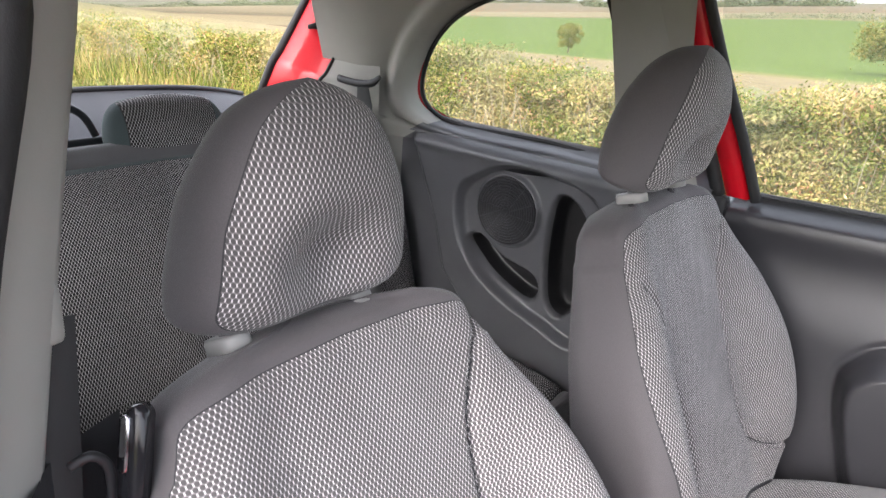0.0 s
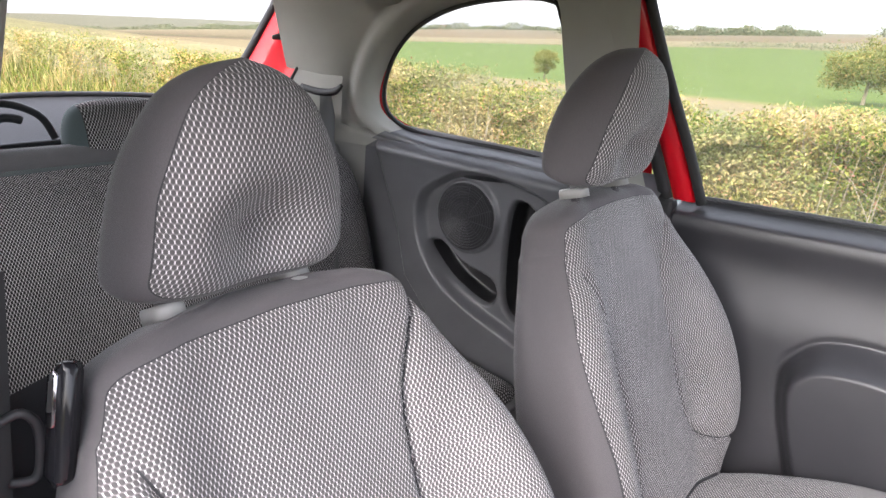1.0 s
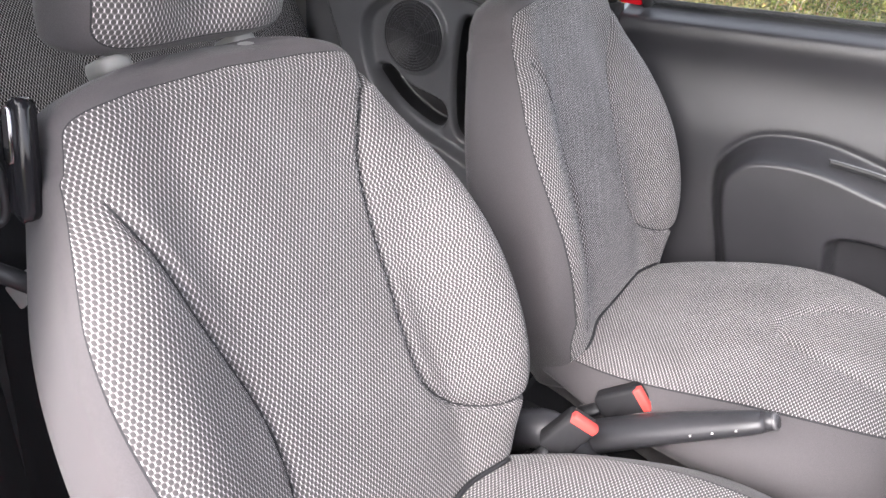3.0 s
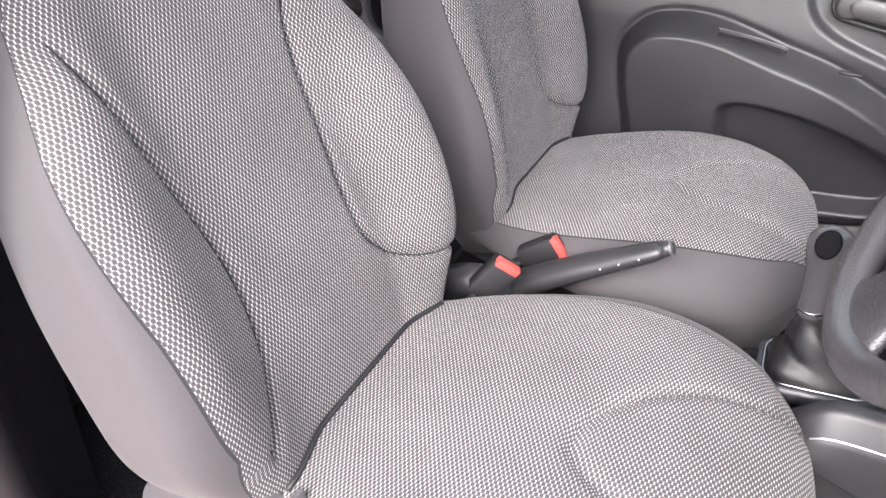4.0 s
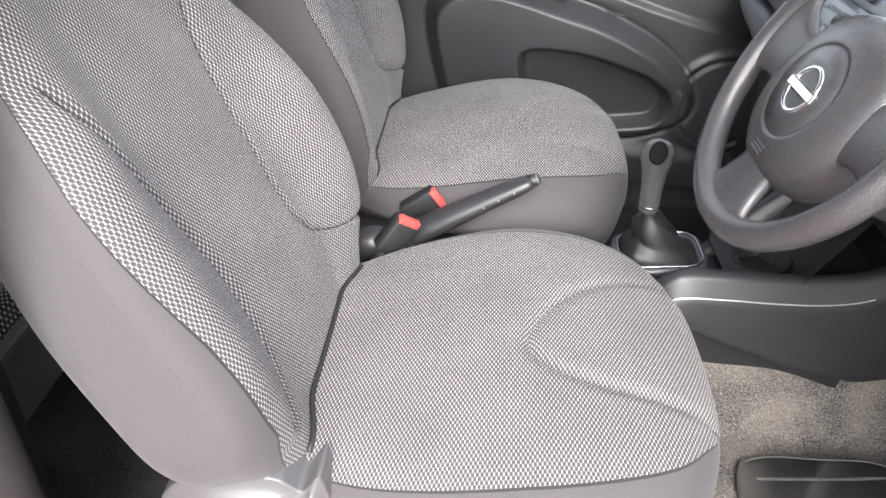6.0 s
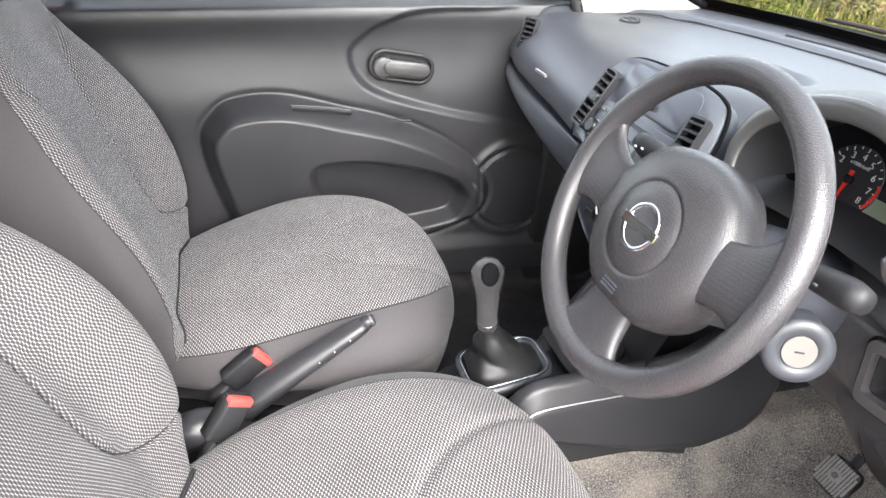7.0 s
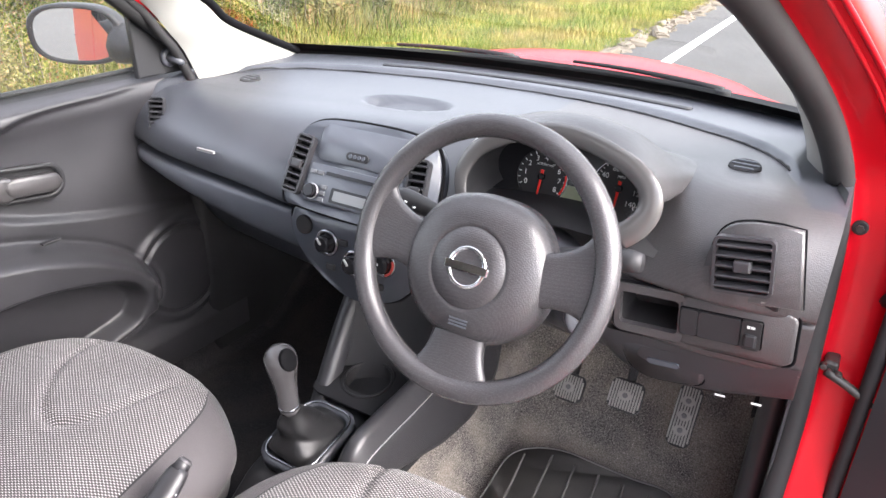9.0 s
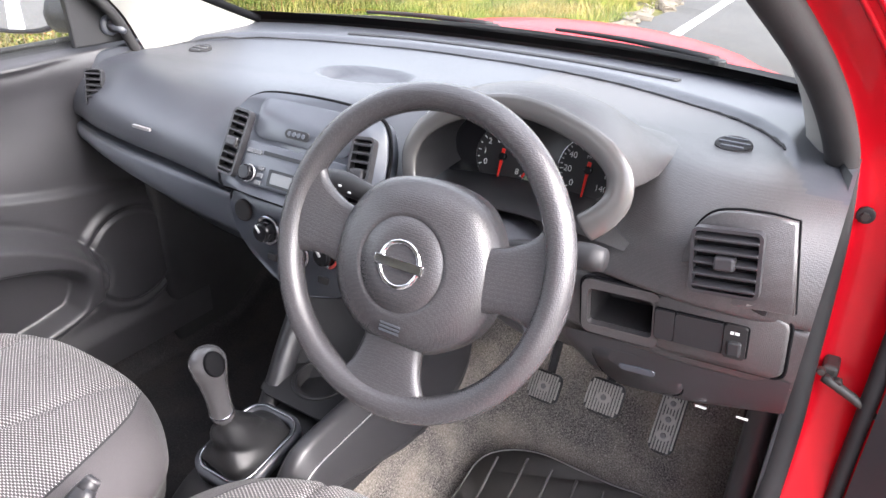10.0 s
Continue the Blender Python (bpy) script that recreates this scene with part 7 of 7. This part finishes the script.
part("thumb_wheel", moved(bm_box(-0.008, 0.008, -0.018, 0.002, 0.005, 0.012, 0.003), SW @ pose(0.0755, 0, 0)), M_DARK, hs)
for du, dv, wu in ((-0.0035, 0.0122, 0.002), (0.002, 0.0135, 0.0025), (0.002, 0.0122, 0.0025), (0.002, 0.0109, 0.0025)):
    part("switch_symbol", moved(bm_box(du - wu, du + wu, dv - (0.002 if du < 0 else 0.0004), dv + (0.002 if du < 0 else 0.0004), 0.008, 0.0086), SW @ pose(0.0755, 0, 0)), M_WHITE, hs)
for du, wu in ((-0.0055, 0.024), (0.0345, 0.056), (0.0755, 0.027)):
    part("switch_gap", xform(tube([(u, v, 0.0035) for u, v in round_rect(wu, 0.042, 0.003, 3)], 0.0012, 5, True), SW @ pose(du, 0, 0)), M_FRIT, dash)
KN = basis((0.738, -0.527, 0.852), (0, -1, 0.10), (-0.22, 0, 1))
part("panel_gap", xform(tube([(u, v, 0.004) for u, v in round_rect(0.246, 0.082, 0.013, 5)], 0.0022, 6, True), SW @ pose(0.008, 0, -0.006)), M_FRIT, dash)
fc = part("fuse_cover", moved(bm_prism([tuple(p) for p in spline([(-0.060, 0.027), (-0.056, 0.0), (-0.046, -0.018), (-0.018, -0.031), (0.03, -0.028), (0.056, -0.020), (0.057, 0.010), (0.045, 0.028), (-0.02, 0.031)], 40, True)], 0.008, 0.003), KN), M_DOOR, dash, "knee panel cover with a finger slot", True)
part("cover_gap", xform(tube([(u * 1.02, v * 1.03, 0.0055) for u, v in spline([(-0.060, 0.027), (-0.056, 0.0), (-0.046, -0.018), (-0.018, -0.031), (0.03, -0.028), (0.056, -0.020), (0.057, 0.010), (0.045, 0.028), (-0.02, 0.031)], 40, True)], 0.0016, 5, True), KN), M_FRIT, fc)
part("finger_slot", moved(bm_prism(round_rect(0.048, 0.010, 0.0045), 0.003, 0.001), KN @ pose(0.0, 0.006, 0.0075)), M_STACK, fc)
kp_rows = []
for v in (0.0, 0.06, 0.25, 0.5, 0.75, 0.93, 1.0, 1.01):
    row = []
    for y in np.linspace(-0.425, -0.702, 30):
        zt, zb = np.interp(y, [-0.70, -0.425], [0.913, 0.888]), np.interp(y, [-0.70, -0.60, -0.51, -0.46, -0.425], [0.852, 0.824, 0.813, 0.826, 0.85])
        row.append((0.722 + 0.022 * v - 0.005 * math.sin(v * 3.14) + (0.09 if v > 1 else 0), y, zt + (zb - zt) * min(v, 1.0)))
    kp_rows.append(row)
part("knee_panel", sheet(kp_rows), M_DOOR, dash, "dark lower knee panel", True)
for u in (0.075, 0.125):
    part("panel_clip", moved(bm_box(u, u + 0.014, -0.0365, -0.035, 0.004, 0.007), KN), M_WHITE, dash)

# ---- steering wheel and column ----
TW = radians(23.7)
WC = Vector((0.5095, -0.318, 1.061))
WB = basis(WC, (0, -1, 0), (math.sin(TW), 0, math.cos(TW)))
HB = WB @ pose(0, -0.0126, 0.020)
wheel = thing("steering_wheel", "charcoal three-spoke steering wheel with a chrome ring badge", "steering wheel")
part("rim", xform(ring(0.1692, 0.0155, 120, 18, 1.05), WB), M_WHEEL, wheel, "pimple-grained rim", True)
hub_o = spline([(-0.092, 0.035), (-0.098, -0.01), (-0.082, -0.055), (-0.045, -0.085), (0, -0.092), (0.045, -0.085), (0.082, -0.055), (0.098, -0.01), (0.092, 0.035), (0.06, 0.078), (0, 0.092), (-0.06, 0.078)], 72, True)
rows = []
for s, w in ((0.88, -0.06), (1.0, -0.045), (1.0, -0.022), (0.985, -0.012), (0.94, -0.003), (0.84, 0.005), (0.70, 0.0105), (0.58, 0.013), (0.535, 0.0137), (0.525, 0.0122), (0.515, 0.0122), (0.505, 0.0142), (0.30, 0.016), (0.02, 0.0165)):
    rnd = soft_step(0.9 - s, 0.0, 0.3)
    rows.append([(p[0] * s * (1 - rnd) + 0.1 * s * rnd * p[0] / math.hypot(*p), p[1] * s * (1 - rnd) + 0.1 * s * rnd * p[1] / math.hypot(*p), w) for p in hub_o * 1.05])
part("hub", xform(sheet(rows, close_v=True), HB @ pose(0, 0, -0.016)), M_WHEEL, wheel, "domed airbag cover", True)


def spoke(name, line, widths, depth):
    P = spline([(*p, 0) for p in line], 22)
    Wd = spline([(k, w) for k, w in enumerate(widths)], 22)[:, 1]
    T = np.gradient(P, axis=0)
    T /= np.linalg.norm(T, axis=1)[:, None]
    N = np.stack([-T[:, 1], T[:, 0], 0 * T[:, 0]], 1)
    rows = []
    for k in range(22):
        f = k / 21
        w = -0.012 + 0.010 * f
        th = depth * (1 - 0.3 * f)
        rows.append([P[k] + N[k] * Wd[k] * math.cos(a) + np.array([0, 0, w + th * np.sign(math.sin(a)) * abs(math.sin(a)) ** 0.6]) for a in np.linspace(0, 2 * np.pi, 20, endpoint=False)])
    part(name, xform(sheet(np.array(rows), close_v=True, caps=True), WB), M_WHEEL, wheel, smooth=True)


spoke("spoke", [(-0.06, -0.012), (-0.11, 0.0), (-0.160, 0.010)], [0.044, 0.037, 0.034, 0.037, 0.048, 0.072], 0.014)
spoke("spoke", [(0.06, -0.012), (0.11, 0.0), (0.160, 0.010)], [0.044, 0.037, 0.034, 0.037, 0.048, 0.072], 0.014)
spoke("spoke", [(0.0, -0.06), (0.0, -0.11), (0.0, -0.160)], [0.046, 0.041, 0.038, 0.041, 0.051, 0.074], 0.014)
bg = part("badge_ring", xform(ring(0.0245, 0.0032, 48, 10), HB @ pose(0, 0, -0.001)), M_CHROME, wheel, "plain chrome ring and bar badge", True)
part("badge_bar", moved(bm_box(-0.031, 0.031, -0.006, 0.006, -0.004, 0.003, 0.002), HB), M_CHROME, bg)
for k in range(3):
    part("airbag_mark", moved(bm_box(-0.013, 0.013, -0.0012, 0.0012, 0, 0.0008), HB @ pose(0.004, -0.066 - 0.004 * k, -0.0045, 14, 0, 0)), M_STACK, wheel)
for u in (-0.075, 0.06):
    part("horn_mark", moved(bm_box(-0.004, 0.004, -0.0025, 0.0025, 0, 0.001), HB @ pose(u, -0.006, -0.0105 if u > 0 else -0.014)), M_DARK, wheel)
column = thing("steering_column", "charcoal steering column shroud with stalks and ignition lock", "steering column")
rows = []
for f, r in ((0.0, 0.052), (0.05, 0.062), (0.4, 0.066), (0.8, 0.07), (1.0, 0.07)):
    c = Vector((0.515, -0.318, 1.035)) + Vector((0.26, 0, -0.085)) * f
    rows.append([(c.x + 0.25 * r * math.sin(a), c.y + r * 1.15 * math.cos(a), c.z + r * math.sin(a) * (0.75 if math.sin(a) > 0 else 1.1)) for a in np.linspace(0, 2 * np.pi, 32, endpoint=False)])
part("shroud", sheet(rows, close_v=True, caps=True), M_DASH, column, smooth=True)
for sgn, name, end in ((-1, "wiper_stalk", (0.592, -0.505, 1.072)), (1, "lamp_stalk", (0.588, -0.138, 1.082))):
    st = Vector((0.60, -0.318 + sgn * 0.06, 1.045 if sgn < 0 else 1.05))
    e = Vector(end)
    pts = [st + (e - st) * f + Vector((0, 0, 0.004 * math.sin(f * 3))) for f in np.linspace(0, 1, 10)]
    s1 = part(name, tube(pts, [0.010, 0.011, 0.012, 0.012, 0.0125, 0.013, 0.014, 0.015, 0.015, 0.012], 12), M_DARK, column, "black column stalk with white symbols", True)
    for q in range(3 if sgn > 0 else 1):
        c = pts[6 + q]
        part("symbol", bm_box(c.x - 0.0165, c.x - 0.0145, c.y - 0.002, c.y + 0.002, c.z - 0.001 + 0.004 * (q % 2), c.z + 0.001 + 0.004 * (q % 2)), M_WHITE if sgn > 0 else M_KEYS, s1)
IG = basis((0.636, -0.428, 0.957), (0.88, -0.47, 0), (0.2, 0.1, 1))
ig = part("ignition_lock", moved(disc(0.036, 0.05, 36, 0.013), IG @ pose(0, 0, -0.05)), M_DASH, column, "round ignition lock", True)
part("lock_bezel", xform(ring(0.027, 0.010, 40, 12, 0.6), IG @ pose(0, 0, -0.001)), M_DASH, ig, smooth=True)
part("key_plate", moved(disc(0.018, 0.004, 28, 0.001), IG), M_PALE, ig, "pale round key plate")
part("key_slot", moved(bm_box(-0.005, 0.005, -0.001, 0.001, 0.003, 0.0045), IG), M_DARK, ig)

# ---- console, gear lever, handbrake ----
console = thing("centre_console", "charcoal centre console between the front seats", "console")
rows = []
for x, w, z in spline([(0.02, 0.05, 0.50), (0.2, 0.065, 0.515), (0.36, 0.075, 0.545), (0.46, 0.085, 0.585), (0.58, 0.078, 0.585), (0.72, 0.08, 0.60), (0.86, 0.085, 0.66)], 30):
    sec = [(-1.25, 0.36), (-1.12, z - 0.06), (-1.0, z - 0.015), (-0.86, z), (-0.4, z + 0.002), (0.4, z + 0.002), (0.86, z), (1.0, z - 0.015), (1.12, z - 0.06), (1.25, 0.36)]
    rows.append([(x, w * a - 0.008, zz) for a, zz in sec])
part("base", sheet(rows), M_DARK, console, smooth=True)
fin = spline([(0.56, 0.085, 0.55), (0.61, 0.095, 0.575), (0.65, 0.1, 0.625), (0.69, 0.105, 0.68), (0.735, 0.112, 0.73), (0.80, 0.12, 0.80)], 24)
rows = [[(x, y + dy - 0.008, max(0.40, z + dz)) for x, y, z in fin] for dy, dz in ((-0.028, -0.06), (-0.022, -0.006), (-0.006, 0.002), (0.008, -0.006), (0.016, -0.05), (0.026, -0.14), (0.034, -0.4))]
part("side_fin", sheet(rows), M_DOOR, console, "sweeping side wall rising to the dash", True)
px = np.linspace(0.47, 0.99, 40)
ztop = curve_at(px, [(0.47, 0.60), (0.50, 0.638), (0.53, 0.658), (0.60, 0.664), (0.68, 0.667), (0.76, 0.675), (0.82, 0.692), (0.88, 0.73), (0.93, 0.77), (0.99, 0.80)])
zbot = np.interp(px, [0.47, 0.555, 0.64, 0.753, 0.862, 0.947, 0.979, 0.99], [0.575, 0.565, 0.536, 0.50, 0.488, 0.513, 0.55, 0.607])
rows = [[(x, y, zt + dz) for x, zt in zip(px, ztop)] for y, dz in ((-0.072, -0.09), (-0.082, -0.012), (-0.092, 0.0), (-0.106, -0.002), (-0.113, -0.010), (-0.121, -0.038))]
rows += [[(x, -0.1235 - 0.001 * k, zt - 0.041 + (zb - zt + 0.041) * f) for x, zt, zb in zip(px, ztop, zbot)] for k, f in ((0, 0.0), (3, 0.15), (9, 0.5), (15, 0.9), (14, 1.0))]
rows += [[(x, -0.10, zb - 0.004) for x, zb in zip(px, zbot)]]
part("side_panel", sheet(rows), M_DOOR, console, "curved side panel with a bright seam line", True)
part("front_wall", sheet(np.array([[(0.68 + 0.10 * v + 0.055 * math.cos(u * 1.5), 0.105 * u - 0.008, 0.60 + 0.22 * v) for u in np.linspace(-1, 1, 12)] for v in np.linspace(0, 1, 8)])), M_DARK, console, smooth=True)
CUP = pose(0.70, 0.012, 0.625, 0, -8, 0)
cupb = part("cup_holder", xform(ring(0.05, 0.003, 40, 8), CUP), M_DARK, console, "round cup holder", True)
part("cup_well", xform(sheet([[(r * math.cos(a), r * math.sin(a), z) for a in np.linspace(0, 2 * np.pi, 32, endpoint=False)] for r, z in ((0.05, 0.0), (0.046, -0.006), (0.042, -0.07), (0.02, -0.074), (0.002, -0.074))], close_v=True), CUP), M_RUB, cupb, smooth=True)
part("cup_shelf", moved(bm_frame([(0.085 * math.copysign(min(1, abs(math.cos(a)) * 1.3), math.cos(a)), 0.09 * math.copysign(min(1, abs(math.sin(a)) * 1.3), math.sin(a))) for a in np.linspace(0, 2 * np.pi, 32, endpoint=False)], [(0.05 * math.cos(a), 0.05 * math.sin(a)) for a in np.linspace(0, 2 * np.pi, 32, endpoint=False)], 0.004), CUP @ pose(0.01, 0, -0.005)), M_DARK, cupb)
part("seam_line", tube([(x, -0.1235, z - 0.039) for x, z in zip(px[3:28], ztop[3:28])], 0.0012, 5), M_SILVER, console)
gear = thing("gear_lever", "gear lever with a grey knob and black leatherette gaiter", "gear lever")
GC = Vector((0.515, -0.003, 0.612))
part("base_ring", moved(bm_frame(round_rect(0.155, 0.118, 0.035, 8), round_rect(0.128, 0.092, 0.026, 8), 0.022, 0), pose(GC.x, GC.y, GC.z - 0.006, 0, -9, 0)), M_DASH, gear, smooth=True)
part("chrome_trim", xform(tube([(u, v, 0.018) for u, v in round_rect(0.140, 0.104, 0.03, 8)], 0.0022, 8, True), pose(GC.x, GC.y, GC.z, 0, -9, 0)), M_RINGC, gear, "bright trim round the gaiter", True)
rows = []
topc = Vector((0.473, -0.004, 0.716))
for f in np.linspace(0, 1, 26):
    w = (1 - f) ** 1.25
    a0 = 0.068 * w + 0.015 * (1 - w)
    b0 = 0.049 * w + 0.015 * (1 - w)
    fold = 0.0055 * math.sin(f * 12.0 + 0.6) * (1 - f) * (0.3 + f)
    c = Vector((GC.x, GC.y, GC.z + 0.012)).lerp(topc, f)
    row = []
    for a in np.linspace(0, 2 * np.pi, 40, endpoint=False):
        k = abs(math.cos(a)) ** 5 + abs(math.sin(a)) ** 5
        k = k ** -0.2 * w + (1 - w)
        wob = fold * (1 + 0.9 * math.sin(2 * a + f * 4)) + 0.006 * math.sin(math.pi * min(1, f * 1.3)) * (abs(math.sin(2 * a + 0.7 + 2.5 * f)) ** 0.6 - 0.6)
        row.append((c.x + (a0 + wob) * math.cos(a) * k, c.y + (b0 + wob) * math.sin(a) * k, c.z + 0.004 * math.sin(3 * a + 9 * f) * (1 - f)))
    rows.append(row)
part("gaiter", sheet(rows, close_v=True), M_LEATHER, gear, "folded black leatherette gaiter", True)
kp = [(0.452, -0.014, 0.705), (0.449, -0.014, 0.725), (0.446, -0.015, 0.75), (0.443, -0.015, 0.775), (0.440, -0.016, 0.80), (0.438, -0.016, 0.818), (0.436, -0.016, 0.830), (0.435, -0.016, 0.836)]
kp = [(x + 0.021, y + 0.01, z + 0.004) for x, y, z in kp]
part("knob", tube(spline(kp, 24), np.interp(np.linspace(0, 7, 24), range(8), [0.0175, 0.0175, 0.018, 0.0205, 0.0255, 0.0265, 0.019, 0.003]), 20), M_KNOB, gear, "satin grey gear knob", True)
part("collar", xform(ring(0.0168, 0.0022, 28, 6), pose(0.4715, -0.004, 0.72, 0, -8, 0)), M_RINGC, gear, smooth=True)
part("shift_badge", moved(bm_prism([(0.0145 * math.cos(a), 0.019 * math.sin(a)) for a in np.linspace(0, 6.283, 28, endpoint=False)], 0.006, 0.0035, 3), basis((0.4545, -0.0262, 0.8256), (0.97, -0.23, 0), (0.108, 0.456, 0.88))), M_FRIT, gear, "gloss black oval shift plate", True)
hb = thing("handbrake", "black handbrake lever with a silver button end", "handbrake")
hp = spline([(0.01, 0.01, 0.540), (0.07, 0.012, 0.588), (0.14, 0.014, 0.640), (0.21, 0.016, 0.687), (0.272, 0.018, 0.727)], 24)
part("lever", tube(hp, np.interp(np.linspace(0, 1, 24), [0, 0.3, 0.6, 0.9, 1], [0.034, 0.031, 0.026, 0.020, 0.0155]), 14, flat=0.72), M_DOOR, hb, smooth=True)
part("button_end", tube([(0.268, 0.018, 0.725), (0.278, 0.018, 0.7305), (0.285, 0.018, 0.734)], [0.0125, 0.0115, 0.008], 14), M_DOOR, hb, "grey release button", True)
part("button_rim", xform(ring(0.0085, 0.0028, 24, 8), basis((0.281, 0.018, 0.732), (0, -1, 0), (-0.5, 0, 0.86))), M_COVER, hb, "pale ring round the release button", True)
for q in range(3):
    c = hp[16 + 2 * q]
    part("dot", moved(disc(0.0014, 0.001, 8), basis((c[0], c[1] - (0.0245, 0.0222, 0.020)[q], c[2] + 0.002), (1, 0, 0.4), (0, 0, 1))), M_WHITE, hb)
part("boot", moved(bm_box(-0.05, 0.10, -0.03, 0.03, 0.50, 0.56, 0.015, 2), pose(0, 0, 0)), M_LEATHER, hb, smooth=True)

# ---- pedals and mat ----
def pedal(name, at, w, h, tilt, label):
    p = thing(name, label, "pedal", "pedals")
    m = basis(at, (0, -1, 0), (math.sin(radians(tilt)), 0, math.cos(radians(tilt))))
    pad = part("pad", moved(bm_prism(round_rect(w, h, 0.014), 0.014, 0.004), m), M_DARK, p, "ribbed worn rubber pad", True)
    n = max(5, int(w / 0.0054))
    for k in range(n):
        u = -w / 2 + w * (k + 0.5) / n
        part("rib", moved(bm_box(u - 0.0018, u + 0.0018, -h / 2 + 0.004 + 0.008 * (k in (0, n - 1)), h / 2 - 0.004 - 0.008 * (k in (0, n - 1)), 0.013, 0.0168, 0.0008), m), M_PAD, pad)
    for v in ([0.0] if h < 0.1 else [-0.03, 0.0, 0.03]):
        part("stud_ground", moved(bm_prism([(0.013 * math.cos(a), 0.010 * math.sin(a)) for a in np.linspace(0, 6.283, 20, endpoint=False)], 0.004), m @ pose(0, v, 0.0135)), M_PAD, pad)
        part("stud", moved(disc(0.0055, 0.005, 16, 0.002), m @ pose(0, v, 0.0155)), M_COVER, pad)
    part("arm", tube(spline([tuple(m @ Vector((0, h * 0.2, -0.006))), (at[0] + 0.06, at[1], at[2] + 0.12), (at[0] + 0.09, at[1], at[2] + 0.28)], 8), 0.009, 6), M_DARK, p)


pedal("clutch_pedal", (1.0, -0.30, 0.548), 0.062, 0.060, 35, "worn rubber clutch pedal above the carpet")
pedal("brake_pedal", (0.978, -0.425, 0.592), 0.066, 0.064, 35, "worn rubber brake pedal above the carpet")
pedal("accelerator_pedal", (1.022, -0.535, 0.560), 0.045, 0.125, 38, "tall worn rubber accelerator pedal above the carpet")
mat_o = spline([(0.72, -0.215), (0.83, -0.205), (0.93, -0.20), (0.985, -0.235), (1.015, -0.30), (1.016, -0.38), (1.015, -0.46), (1.02, -0.53), (0.98, -0.57), (0.86, -0.58), (0.70, -0.57), (0.66, -0.42), (0.67, -0.26)], 80, True)
mat = thing("heel_mat", "black rubber heel mat with raised ribs on the carpet", "floor mat")
part("pad", moved(bm_prism([tuple(p) for p in mat_o], 0.008, 0.003), pose(0, 0, 0.352)), M_MAT, mat, smooth=True)
part("edge", tube([(p[0], p[1], 0.3605) for p in np.array(mat_o)], 0.0025, 6, True), M_MAT, mat, smooth=True)
for k in range(7):
    y = -0.232 - 0.055 * k
    part("rib", tube([(0.70, y - 0.03, 0.361), (0.85, y - 0.012, 0.361), (0.985 if k else 0.955, y + 0.004, 0.361)], 0.0032, 6), M_MAT, mat)
